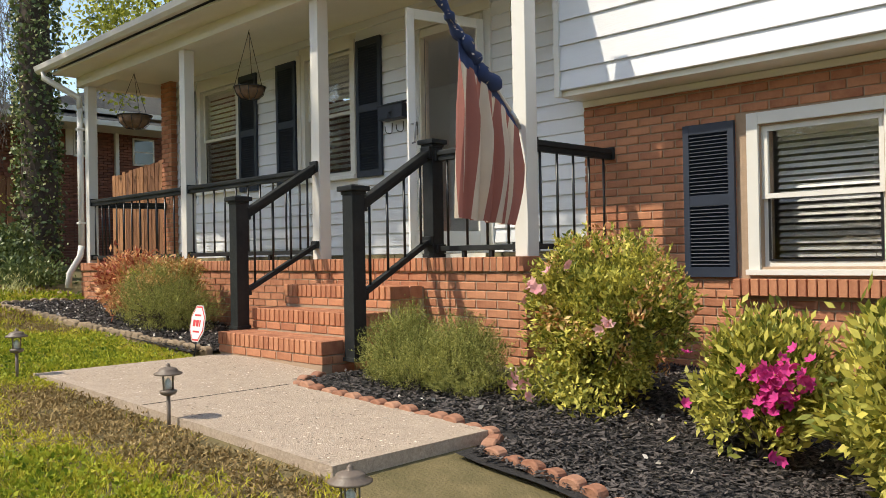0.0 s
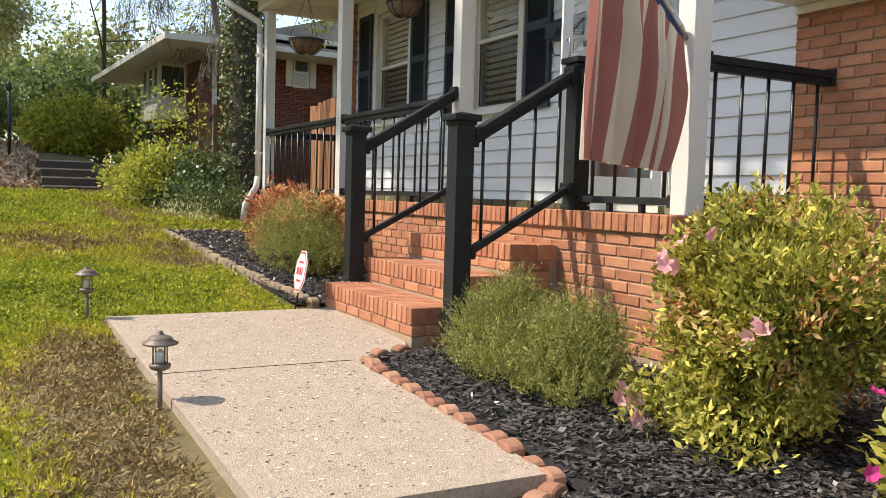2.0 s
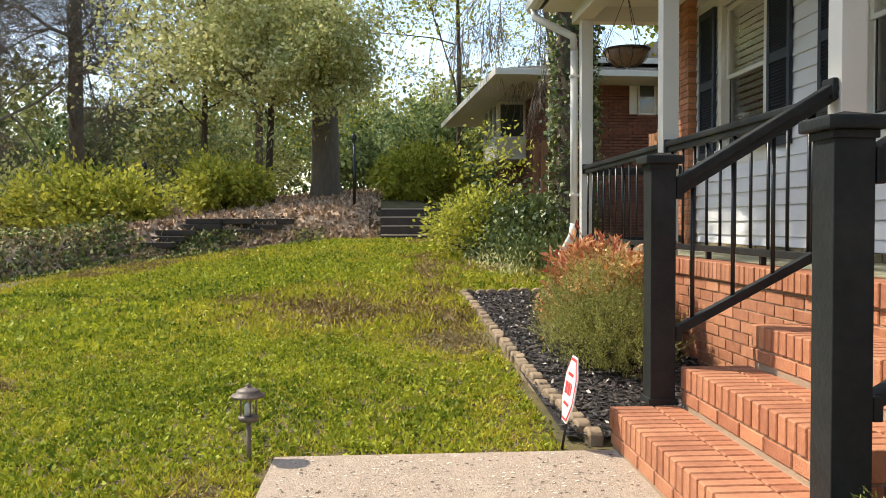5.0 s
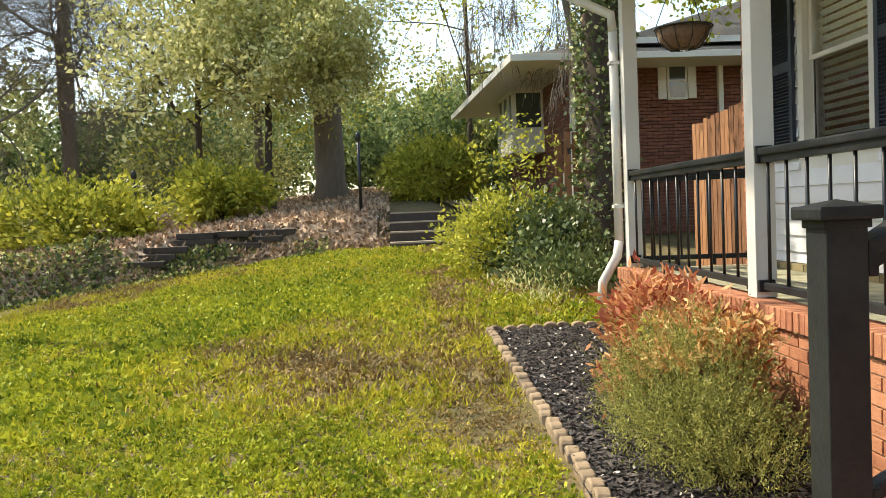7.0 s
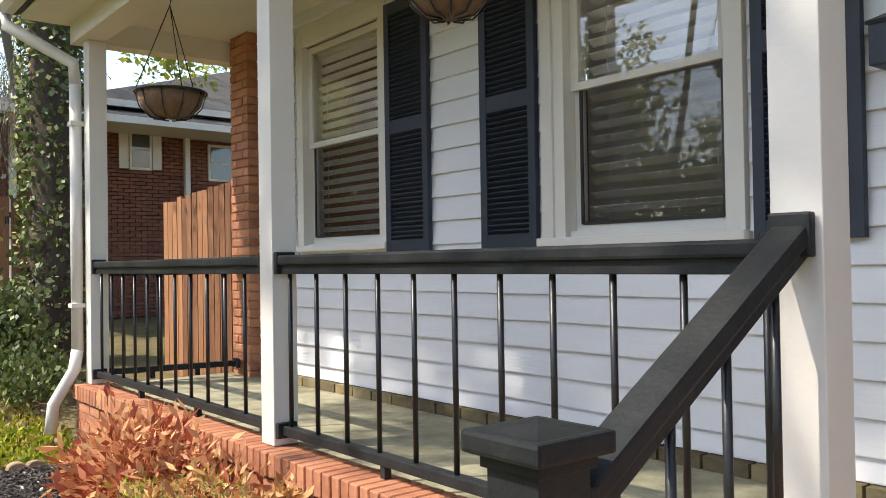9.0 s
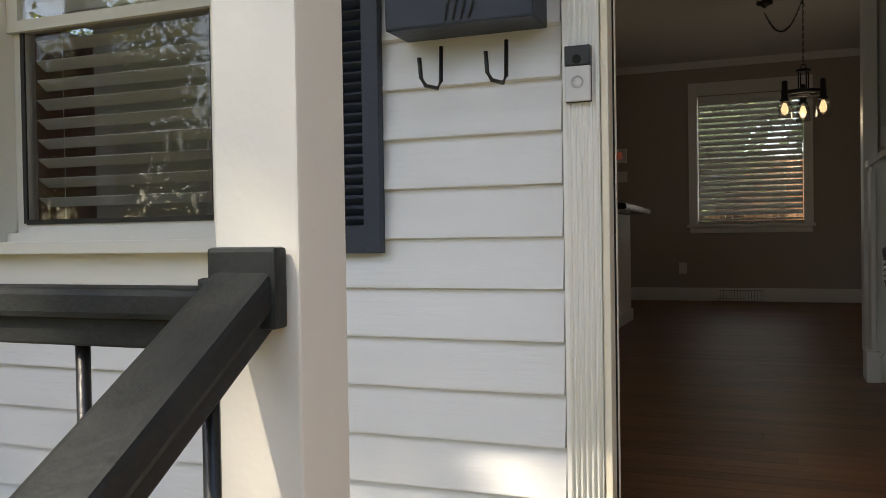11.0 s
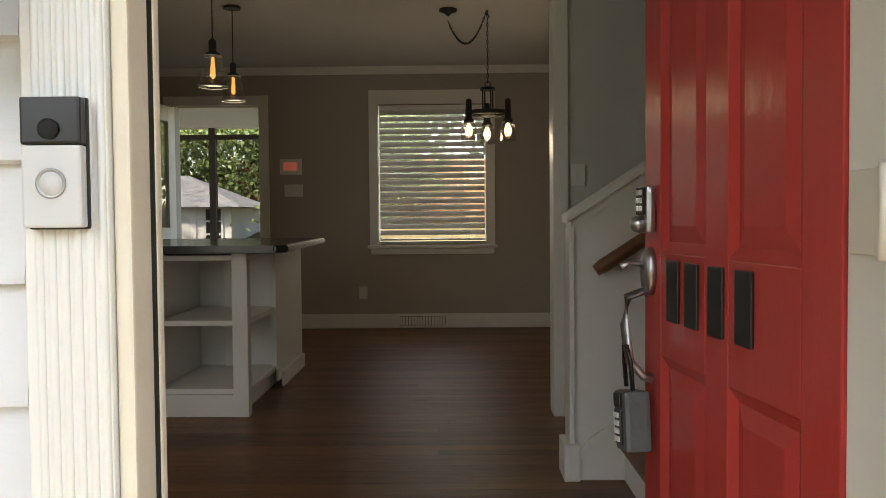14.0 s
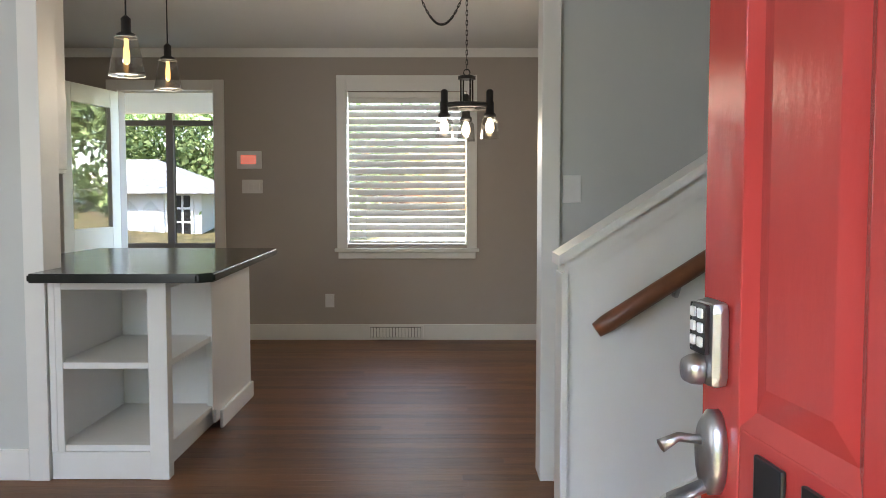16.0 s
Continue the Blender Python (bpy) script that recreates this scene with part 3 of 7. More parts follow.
corner = solid("wall_corner", bm, M_MORTAR, "dark brick house corner beside the porch", "wall", "structure")
cb = []
for r in range(46):
    z = 0.34 + r * 0.0675
    if r % 2:
        cb += [(-5.262, -0.068, z, BL, BW, BH), (-5.11, -0.068, z, 0.08, BW, BH), (-5.325, 0.05, z, BW, 0.14, BH)]
    else:
        cb += [(-5.325, -0.068, z, BW, BW, BH), (-5.17, -0.068, z, BL, BW, BH), (-5.325, 0.06, z, BW, 0.14, BH)]
lay(corner, cb, 150)
bm = bmesh.new()
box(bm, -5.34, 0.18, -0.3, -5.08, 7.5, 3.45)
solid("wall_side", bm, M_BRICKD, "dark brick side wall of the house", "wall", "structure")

# wing with brick below and wide siding above
OPEN_WING = [(3.62, 4.45, 0.66, 1.67)]
wall_wing = wall_x("wall_wing", 2.10, 8.6, -0.021, 0.2, -0.6, 2.06, OPEN_WING, M_MORTAR, "red brick lower wall of the house wing")
wb = running(2.10, 8.5, -0.032, -0.45, 2.06, [(3.44, 4.64, 0.44, 1.75)])
wb = [b for b in wb if b[0] < 5.6]
wb.sort(key=lambda b: abs(b[0] - 3.0))
lay(wall_wing, wb, 300)
lay(wall_wing, [(x, -0.05, 0.515, 0.057, 0.14, 0.12) for x in np.arange(3.47, 4.70, 0.0672)], 40)
bm = bmesh.new()
box(bm, 2.10, -0.36, 2.10, 8.6, 0.2, 5.0)
wall_upper = solid("wall_upper", bm, M_WHITE, "white wide lap siding on the overhanging upper storey", "wall", "structure")
lap_siding(wall_upper, 2.085, 8.6, -0.36, 2.10, 4.6, 0.203, 2.055, [])
bm = bmesh.new()
box(bm, 2.075, -0.385, 2.06, 2.10, 0.0, 4.4)
box(bm, 2.075, -0.40, 2.05, 2.125, -0.362, 4.4)
part("corner_trim", bm, M_WHITE, wall_upper)
bm = bmesh.new()
box(bm, 2.11, -0.345, 2.055, 8.6, 0.0, 2.098)
box(bm, 2.11, -0.06, 2.00, 8.6, -0.036, 2.05)
part("overhang_soffit", bm, M_SOFFIT, wall_upper)
bm = bmesh.new()
box(bm, 3.06, -0.42, 3.02, 3.48, -0.382, 4.3, 0.004)
solid("window_shutter", bm, M_NAVY, "dark navy louvred shutter on the upper storey", "shutter")

# porch roof: ceiling, beam, gutter, roof plane
bm = bmesh.new()
box(bm, -5.62, -1.20, 3.36, 2.08, 0.02, 3.40)
box(bm, -5.62, -1.56, 3.34, 2.08, -1.24, 3.37)
ceiling_porch = solid("ceiling", bm, M_SOFFIT, "cream painted porch ceiling", "ceiling", "structure")
bm = bmesh.new()
box(bm, -5.60, -1.24, 3.20, 2.08, -1.06, 3.40, 0.004)
box(bm, -5.60, -1.055, 3.20, -5.44, 0.0, 3.36)
solid("porch_beam", bm, M_SOFFIT, "cream boxed beam carrying the porch roof", "beam", "structure")
roof = thing("porch_roof", "grey shingled porch roof with a white gutter", "roof", kind="structure", at=(-1.7, -0.8, 3.4))
bm = bmesh.new()
v = [bm.verts.new(c) for c in ((-5.85, -1.62, 3.46), (2.07, -1.62, 3.46), (2.07, 3.6, 5.2), (-5.85, 3.6, 5.2), (-5.85, -1.62, 3.40), (2.07, -1.62, 3.40), (2.07, 3.6, 5.14), (-5.85, 3.6, 5.14))]
for q in ((0, 1, 2, 3), (7, 6, 5, 4), (0, 4, 5, 1), (2, 6, 7, 3), (1, 5, 6, 2), (0, 3, 7, 4)):
    bm.faces.new([v[i] for i in q])
part("shingles", bm, M_ROOF, roof)
bm = bmesh.new()
prof = [(-1.60, 3.47), (-1.60, 3.375), (-1.66, 3.375), (-1.70, 3.41), (-1.715, 3.47), (-1.70, 3.47), (-1.688, 3.415), (-1.655, 3.39), (-1.615, 3.39), (-1.612, 3.47)]
r0 = [bm.verts.new((-5.88, y, z)) for y, z in prof]
r1 = [bm.verts.new((2.07, y, z)) for y, z in prof]
for k in range(len(prof)):
    bm.faces.new((r0[k], r1[k], r1[(k + 1) % len(prof)], r0[(k + 1) % len(prof)]))
bm.faces.new(r0)
bm.faces.new(r1[::-1])
part("gutter", bm, M_WHITE, roof, "white aluminium gutter")
bm = bmesh.new()
v = [bm.verts.new(c) for c in ((-5.62, -1.2, 3.40), (-5.62, 3.4, 3.40), (-5.62, 3.4, 5.1), (-5.58, -1.2, 3.40), (-5.58, 3.4, 3.40), (-5.58, 3.4, 5.1))]
for q in ((0, 1, 2), (5, 4, 3), (0, 2, 5, 3), (1, 0, 3, 4), (2, 1, 4, 5)):
    bm.faces.new([v[i] for i in q])
part("gable_end", bm, M_SOFFIT, roof)
pts = [(-5.70, -1.64, 3.38), (-5.70, -1.64, 3.30), (-5.60, -1.42, 3.16), (-5.525, -1.24, 3.05), (-5.525, -1.228, 2.9), (-5.525, -1.228, 1.0), (-5.525, -1.25, 0.86), (-5.57, -1.38, 0.62), (-5.58, -1.40, 0.42)]
downspout = thing("downspout", "white downspout elbowed down beside the porch post", "downspout", at=(-5.525, -1.228, 0.42))
for nm, i0, i1 in (("upper_elbow", 0, 5), ("pipe", 4, 6), ("lower_elbow", 5, 9)):
    bm = bmesh.new()
    tube(bm, pts[i0:i1], 0.042 if nm == "pipe" else 0.0435, 10)
    part(nm, bm, M_WHITE, downspout)
for zz in (2.6, 1.3):
    bm = bmesh.new()
    box(bm, -5.572, -1.275, zz, -5.478, -1.183, zz + 0.03, 0.003)
    part("strap", bm, M_WHITE, downspout)


def porch_post(x, y):
    t = thing("porch_post", "square white painted porch post", "post", "porch posts", at=(x, y, PORCH_Z + 0.022))
    bm = bmesh.new()
    box(bm, x - 0.062, y - 0.062, PORCH_Z + 0.024, x + 0.062, y + 0.062, 3.198, 0.004)
    part("shaft", bm, M_WHITE, t)
    return t


POSTS = [(-5.42, -1.12), (-2.69, -1.12), (-0.135, -1.12), (2.36, -1.12)]
for px, py in POSTS:
    porch_post(px, py)


def railing(name, a, b, z0a, z0b, za, zb, n, label, feet=True, cap=0.085):
    """A black railing from a to b (x, y): lower rail at z0, top rail at z, n bars."""
    a, b = Vector((*a, 0)), Vector((*b, 0))
    t = thing(name, label, "railing", "porch railings", at=((a.x + b.x) / 2, (a.y + b.y) / 2, min(z0a, z0b)))
    d = b - a
    ang = math.atan2(d.y, d.x)

    def bar(pa, pb, w, h, bev):
        bm = bmesh.new()
        v = pb - pa
        m = Matrix.Translation((pa + pb) / 2) @ v.to_track_quat("X", "Z").to_matrix().to_4x4()
        return obox(bm, m, v.length, w, h, bev)
    pa, pb = Vector((a.x, a.y, za)), Vector((b.x, b.y, zb))
    bm = bar(pa - Vector((0, 0, 0.022)), pb - Vector((0, 0, 0.022)), cap, 0.044, 0.010)
    join(bm, bar(pa - Vector((0, 0, 0.062)), pb - Vector((0, 0, 0.062)), 0.052, 0.044, 0.004))
    part("top_rail", bm, M_BLACK, t)
    qa, qb = Vector((a.x, a.y, z0a)), Vector((b.x, b.y, z0b))
    part("bottom_rail", bar(qa, qb, 0.05, 0.042, 0.005), M_BLACK, t)
    for k in range(n):
        f = 0.028 + 0.955 * k / (n - 1) if n > 8 else (k + 0.5) / n
        p, q = qa.lerp(qb, f), pa.lerp(pb, f)
        bm = bmesh.new()
        tube(bm, [p, q - Vector((0, 0, 0.07))], 0.0105, 8)
        part("baluster", bm, M_METALB, t)
    for p in (pa, pb, qa, qb):
        bm = bmesh.new()
        h = 0.10 if p.z > z0a + 0.4 else 0.07
        s = d.normalized() * (0.018 if (p - pa).length < 1e-6 or (p - qa).length < 1e-6 else -0.018)
        obox(bm, Matrix.Translation(p + s - Vector((0, 0, 0.035 if h > 0.08 else 0.0))) @ Matrix.Rotation(ang, 4, "Z"), 0.03, cap + 0.012, h, 0.006)
        part("bracket", bm, M_BLACK, t)
    if feet:
        for f in (0.33, 0.67):
            p = qa.lerp(qb, f)
            bm = bmesh.new()
            box(bm, p.x - 0.016, p.y - 0.016, PORCH_Z + 0.024, p.x + 0.016, p.y + 0.016, p.z - 0.015, 0.003)
            part("foot_block", bm, M_BLACK, t)
    return t


RT, RB = 1.625, 0.835
railing("porch_railing", (-5.358, -1.13), (-2.752, -1.13), RB, RB, RT, RT, 12, "black porch railing with slim round balusters")
railing("porch_railing", (-2.628, -1.13), (-0.197, -1.13), RB, RB, RT, RT, 11, "black porch railing below the two windows")
railing("porch_railing", (1.45, -1.13), (2.298, -1.13), RB, RB, RT, RT, 4, "short black porch railing behind the flag")
railing("porch_railing", (2.36, -1.058), (2.36, -0.035), RB, RB, RT, RT, 5, "black side railing ending at the brick wall")
railing("porch_railing", (-5.42, -1.058), (-5.25, -0.12), RB, RB, RT - 0.02, RT - 0.02, 4, "black side railing at the far porch end")


def newel(x, y, z0, z1, label):
    t = thing("newel_post", label, "newel post", "newel posts", at=(x, y, z0))
    bm = bmesh.new()
    box(bm, x - 0.058, y - 0.058, z0, x + 0.058, y + 0.058, z1 - 0.06, 0.004)
    part("sleeve", bm, M_BLACK, t)
    bm = bmesh.new()
    box(bm, x - 0.066, y - 0.066, z1 - 0.075, x + 0.066, y + 0.066, z1 - 0.052, 0.003)
    box(bm, x - 0.088, y - 0.088, z1 - 0.052, x + 0.088, y + 0.088, z1 - 0.014, 0.008)
    b2 = bmesh.new()
    v = [b2.verts.new((x + sx * 0.08, y + sy * 0.08, z1 - 0.016)) for sx, sy in ((-1, -1), (1, -1), (1, 1), (-1, 1))]
    ap = b2.verts.new((x, y, z1 + 0.004))
    for k in range(4):
        b2.faces.new((v[k], v[(k + 1) % 4], ap))
    join(bm, b2)
    part("cap", bm, M_BLACK, t, "worn black cap")
    bm = bmesh.new()
    box(bm, x - 0.068, y - 0.068, z0 + 0.001, x + 0.068, y + 0.068, z0 + 0.03, 0.004)
    part("base_trim", bm, M_BLACK, t)
    return t


newel(-0.115, -2.02, 0.176, 1.33, "black newel post at the foot of the steps")
newel(1.47, -2.02, 0.02, 1.312, "tall black newel post beside the bottom step")
newel(1.40, -1.14, 0.764, 1.73, "black newel post at the porch edge")
railing("stair_railing", (-0.115, -1.96), (-0.135, -1.185), 0.50, 0.90, 1.205, 1.665, 4, "sloping black stair railing up to the porch post", feet=False)
railing("stair_railing", (1.47, -1.96), (1.405, -1.20), 0.50, 0.90, 1.20, 1.64, 4, "sloping black stair railing up to the porch newel", feet=False)


def window(no, x0, x1, z0, z1, y, meet, label, casing=0.085, wide_left=0.0):
    """A white sash window: glass area x0..x1, z0..z1 in a wall whose face is y."""
    w = thing(f"window_{no}", label, "window", kind="structure", at=((x0 + x1) / 2, y, z0))
    c = casing
    bm = bmesh.new()
    a0, a1, b0, b1 = x0 - 0.05 - c - wide_left, x1 + 0.05 + c, z0 - 0.06, z1 + 0.05 + c
    box(bm, a0, y - 0.035, b0, x0 - 0.05, y + 0.1, b1, 0.003)
    box(bm, x1 + 0.05, y - 0.035, b0, a1, y + 0.1, b1, 0.003)
    box(bm, x0 - 0.05, y - 0.033, z1 + 0.05, x1 + 0.05, y + 0.1, b1, 0.003)
    if wide_left:
        box(bm, x0 - 0.05 - c, y - 0.05, b0, x0 - 0.05 - c + 0.02, y - 0.03, b1, 0.002)
    part("casing", bm, M_WHITE, w)
    bm = bmesh.new()
    box(bm, a0 - 0.01, y - 0.065, z0 - 0.10, a1 + 0.01, y + 0.1, z0 - 0.06, 0.004)
    part("window_sill", bm, M_WHITE, w)
    for nm, za, zb, yo in (("upper_sash", meet, z1, 0.015), ("lower_sash", z0, meet, 0.042)):
        bm = bmesh.new()
        f = 0.048
        box(bm, x0 - f, y + yo, za - 0.018 if nm[0] == "u" else za - f, x0, y + yo + 0.028, zb + (f if nm[0] == "u" else 0.018))
        box(bm, x1, y + yo, za - 0.018 if nm[0] == "u" else za - f, x1 + f, y + yo + 0.028, zb + (f if nm[0] == "u" else 0.018))
        box(bm, x0, y + yo, za - (0.018 if nm[0] == "u" else f), x1, y + yo + 0.028, za + (0.018 if nm[0] == "u" else 0))
        box(bm, x0, y + yo, zb - (0 if nm[0] == "u" else 0.018), x1, y + yo + 0.028, zb + (f if nm[0] == "u" else 0.018))
        s = part(nm, bm, M_WHITE, w)
        bm = bmesh.new()
        box(bm, x0 - 0.004, y + yo + 0.011, za, x1 + 0.004, y + yo + 0.016, zb)
        g = part("pane", bm, M_GLASS, s)
        g.visible_shadow = False
    bm = bmesh.new()
    for xa, xb, za, zb in ((x0 - 0.012, x0 + 0.004, z0, meet), (x1 - 0.004, x1 + 0.012, z0, meet)):
        box(bm, xa, y + 0.034, za, xb, y + 0.041, zb)
    box(bm, x0, y + 0.034, z0 - 0.004, x1, y + 0.041, z0 + 0.012)
    part("screen_frame", bm, M_PLASTB, w)
    bm = bmesh.new()
    box(bm, x0, y + 0.036, z0 + 0.012, x1, y + 0.0375, meet)
    part("insect_screen", bm, M_MESH, w, "grey insect screen over the lower sash")
    return w


def blind(x0, x1, z0, z1, y, step, tilt, label, material=M_SLAT):
    t = thing("window_blind", label, "blind", "window blinds", at=((x0 + x1) / 2, y, z1))
    bm = bmesh.new()
    box(bm, x0, y - 0.03, z1 - 0.05, x1, y + 0.03, z1, 0.004)
    part("headrail", bm, material, t)
    bm = bmesh.new()
    obox(bm, Matrix.Rotation(radians(tilt), 4, "X"), x1 - x0, 0.05, 0.0035)
    me = bpy.data.meshes.new("slat")
    bm.to_mesh(me)
    bm.free()
    me.materials.append(material)
    z = z1 - 0.07
    while z > z0 + 0.02:
        ob = new("slat", me)
        ob.parent = t
        ob.location = (0, 0, z - z1)
        ob.rotation_euler = (random.gauss(0, 0.02), random.gauss(0, 0.0015), 0)
        z -= step
    bm = bmesh.new()
    box(bm, x0, y - 0.025, z0, x1, y + 0.025, z0 + 0.018, 0.003)
    part("bottom_rail", bm, material, t)
    for f in (0.15, 0.85):
        bm = bmesh.new()
        tube(bm, [(x0 + (x1 - x0) * f, y - 0.028, z0), (x0 + (x1 - x0) * f, y - 0.028, z1)], 0.0015, 4)
        part("ladder_cord", bm, material, t)
    return t


window(1, -4.32, -3.49, 1.77, 3.05, 0.0, 2.41, "white double-hung window with half-open blinds")
window(2, -1.85, -1.10, 1.75, 3.05, 0.0, 2.40, "white double-hung window beside the mailbox", wide_left=0.07)
window(3, 3.665, 4.41, 0.70, 1.63, -0.01, 1.165, "white double-hung window in the brick wall")
blind(-4.36, -3.46, 1.74, 3.08, 0.110, 0.066, -34, "pale slatted blind behind the porch window")
blind(-1.85, -1.03, 1.74, 3.08, 0.110, 0.066, -34, "pale slatted blind behind the porch window")
blind(3.64, 4.43, 0.68, 1.66, 0.24, 0.050, 40, "white slatted blind behind the wing window")
# dark rooms behind those windows
for nm, xa, xb, za, zb in (("room_wing", 2.25, 6.5, -0.5, 2.0),):
    bm = bmesh.new()
    box(bm, xa, 2.2, za, xb, 2.26, zb)
    box(bm, xa, 0.26, za - 0.03, xb, 2.2, za)
    box(bm, xa, 0.26, zb, xb, 2.2, zb + 0.03)
    box(bm, xa - 0.05, 0.2, za, xa, 2.26, zb)
    box(bm, xb, 0.2, za, xb + 0.05, 2.26, zb)
    solid(nm, bm, M_WALLG, "plain walls of a dim room behind the windows", "room", "structure")


def shutter(x0, x1, z0, z1, y, label):
    """A louvred shutter: two louvre fields over each other, the stiles round them."""
    t = thing("window_shutter", label, "shutter", "window shutters", at=((x0 + x1) / 2, y, z0))
    bm = bmesh.new()
    st, mid = 0.05, z0 + (z1 - z0) * 0.5
    box(bm, x0, y - 0.035, z0, x0 + st, y - 0.004, z1, 0.003)
    box(bm, x1 - st, y - 0.035, z0, x1, y - 0.004, z1, 0.003)
    for za, zb in ((z0, z0 + 0.075), (mid - 0.04, mid + 0.04), (z1 - 0.07, z1)):
        box(bm, x0 + st, y - 0.033, za, x1 - st, y - 0.004, zb)
    part("frame", bm, M_NAVY, t)
    bm = bmesh.new()
    box(bm, x0 + st, y - 0.010, z0 + 0.07, x1 - st, y - 0.004, z1 - 0.06)
    part("back_panel", bm, M_NAVY, t)
    bm = bmesh.new()
    obox(bm, Matrix.Rotation(radians(-38), 4, "X"), x1 - x0 - 2 * st, 0.030, 0.006)
    me = bpy.data.meshes.new("slat")
    bm.to_mesh(me)
    bm.free()
    me.materials.append(M_NAVY)
    for za, zb in ((z0 + 0.085, mid - 0.05), (mid + 0.05, z1 - 0.08)):
        n = int((zb - za) / 0.027)
        for k in range(n + 1):
            ob = new("slat", me)
            ob.parent = t
            ob.location = (0, -0.019, za + k * (zb - za) / n - z0)
    return t


for xa, xb in ((-4.93, -4.525), (-3.345, -2.93), (-2.48, -2.075), (-0.92, -0.505)):
    shutter(xa, xb, 1.645, 3.14, -0.018, "dark navy louvred shutter beside a porch window")
shutter(3.035, 3.445, 0.585, 1.73, -0.034, "dark navy louvred shutter on the brick wall")

# ---- lawn growth ----
def noise2(x, y, s, seed=0.0):
    return (np.sin(x * s + seed + 1.7 * np.sin(y * s * 0.7 + seed)) + np.sin(y * s * 1.3 - seed * 2 + 1.3 * np.sin(x * s * 0.9)) + np.sin((x + y) * s * 0.6 + seed * 3)) / 3


def lawn_points(n, x0, x1, y0, y1):
    x, y = rng.uniform(x0, x1, n), rng.uniform(y0, y1, n)
    ok = ~((x > -0.02) & (x < 3.45) & (y > -3.80)) & ~((x > 3.4) & (y > -3.76)) & ~((y > -2.50) & (x > -5.35)) & (y < -1.2) & (x > bank_edge(y) - 0.1)
    return x[ok], y[ok]


def blades(name, x, y, h, material, lean=0.6, wide=0.16):
    n = len(x)
    P = np.stack([x, y, ground_z(x, y) - 0.004], 1)
    d = unit(n) * lean
    d[:, 2] = 1
    d /= np.linalg.norm(d, axis=1, keepdims=True)
    s = np.cross(d, unit(n))
    s /= np.linalg.norm(s, axis=1, keepdims=True)
    k = (h * rng.uniform(0.5, 1.3, n))[:, None]
    return tagged(quads(name, P, d * k / 2, s * k * wide / 2, material, ground), kind="stuff")


for (n, a) in ((60000, (0.0, 6.5, -6.2, -3.7)), (170000, (-3.5, 6.5, -7.0, -1.2)), (130000, (-14, -3, -9, -1.2)), (40000, (-14, 8, -15, -7))):
    x, y = lawn_points(n, *a)
    tuft = noise2(x, y, 14.0, 0.9) + 0.8 * noise2(x, y, 31.0, 2.7) + rng.normal(0, 0.3, len(x))
    x, y = x[tuft > -0.4], y[tuft > -0.4]
    big = 1.0 if a[0] > -4 and a[2] > -8 else 1.8
    m = noise2(x, y, 1.1, 0.4) + 0.5 * noise2(x, y, 4.3, 1.0) + rng.normal(0, 0.35, len(x))
    dry = m + 0.9 * np.exp(-((y + 4.05) / 0.36) ** 2) * (x > -0.5) + 0.4 * np.exp(-((y + 2.75) / 0.25) ** 2) * (x < -0.2) > 0.55
    clo = (~dry) & (noise2(x, y, 0.8, 2.2) + rng.normal(0, 0.25, len(x)) > 0.25)
    gr = ~dry & ~clo
    blades("grass", x[gr], y[gr], 0.048 * big, M_GRASS, 0.9, 0.15)
    blades("dry_grass", x[dry], y[dry], 0.038 * big, M_STRAW, 2.6, 0.16)
    blades("clover", x[clo], y[clo], 0.045 * big, M_CLOVER, 1.4, 0.75)


# ---- bed edging ----
def edging(parent, pts, step, material, h=0.11):
    bm = bmesh.new()
    w = step * 0.96
    vs = []
    for y in (-0.035, 0.035):
        ring = [(-w / 2, y, -0.08), (w / 2, y, -0.08), (w / 2, y, h * 0.45)]
        ring += [(w / 2 * math.cos(a), y, h * 0.45 + h * 0.55 * math.sin(a)) for a in (0.5, 1.0, 1.57, 2.14, 2.64)]
        ring += [(-w / 2, y, h * 0.45)]
        vs.append([bm.verts.new(c) for c in ring])
    k = len(vs[0])
    for i in range(k):
        bm.faces.new((vs[0][i], vs[0][(i + 1) % k], vs[1][(i + 1) % k], vs[1][i]))
    bm.faces.new(vs[0][::-1])
    bm.faces.new(vs[1])
    bmesh.ops.bevel(bm, geom=list(bm.edges), offset=0.008, segments=1, affect="EDGES")
    bmesh.ops.recalc_face_normals(bm, faces=bm.faces)
    me = bpy.data.meshes.new("edging_brick")
    bm.to_mesh(me)
    bm.free()
    me.materials.append(material)
    for a, b in zip(pts, pts[1:]):
        a, b = Vector(a), Vector(b)
        n = max(1, int((b - a).length / step))
        for i in range(n):
            p = a.lerp(b, (i + 0.5) / n)
            ob = new("edging_brick", me)
            ob.parent = parent
            ob.location = (p.x, p.y + random.gauss(0, 0.006), float(ground_z(p.x, p.y)) + 0.015 + random.gauss(0, 0.006))
            ob.rotation_euler = (random.gauss(0, 0.07), random.gauss(0, 0.05), math.atan2(b.y - a.y, b.x - a.x) + random.gauss(0, 0.05))


edge_r = tagged(new("bed_edging"), "scalloped terracotta edging along the mulch bed", "edging", kind="structure")
edging(edge_r, [(1.47, -2.30), (1.60, -2.62), (1.72, -2.69), (3.46, -2.70), (3.58, -2.92), (6.2, -3.08)], 0.118, M_EDGE, 0.055)
edge_l = tagged(new("bed_edging"), "tan scalloped edging along the porch bed", "edging", kind="structure")
edging(edge_l, [(-0.12, -2.32), (-1.0, -2.38), (-5.28, -2.48), (-5.33, -1.5)], 0.12, M_EDGEG, 0.06)


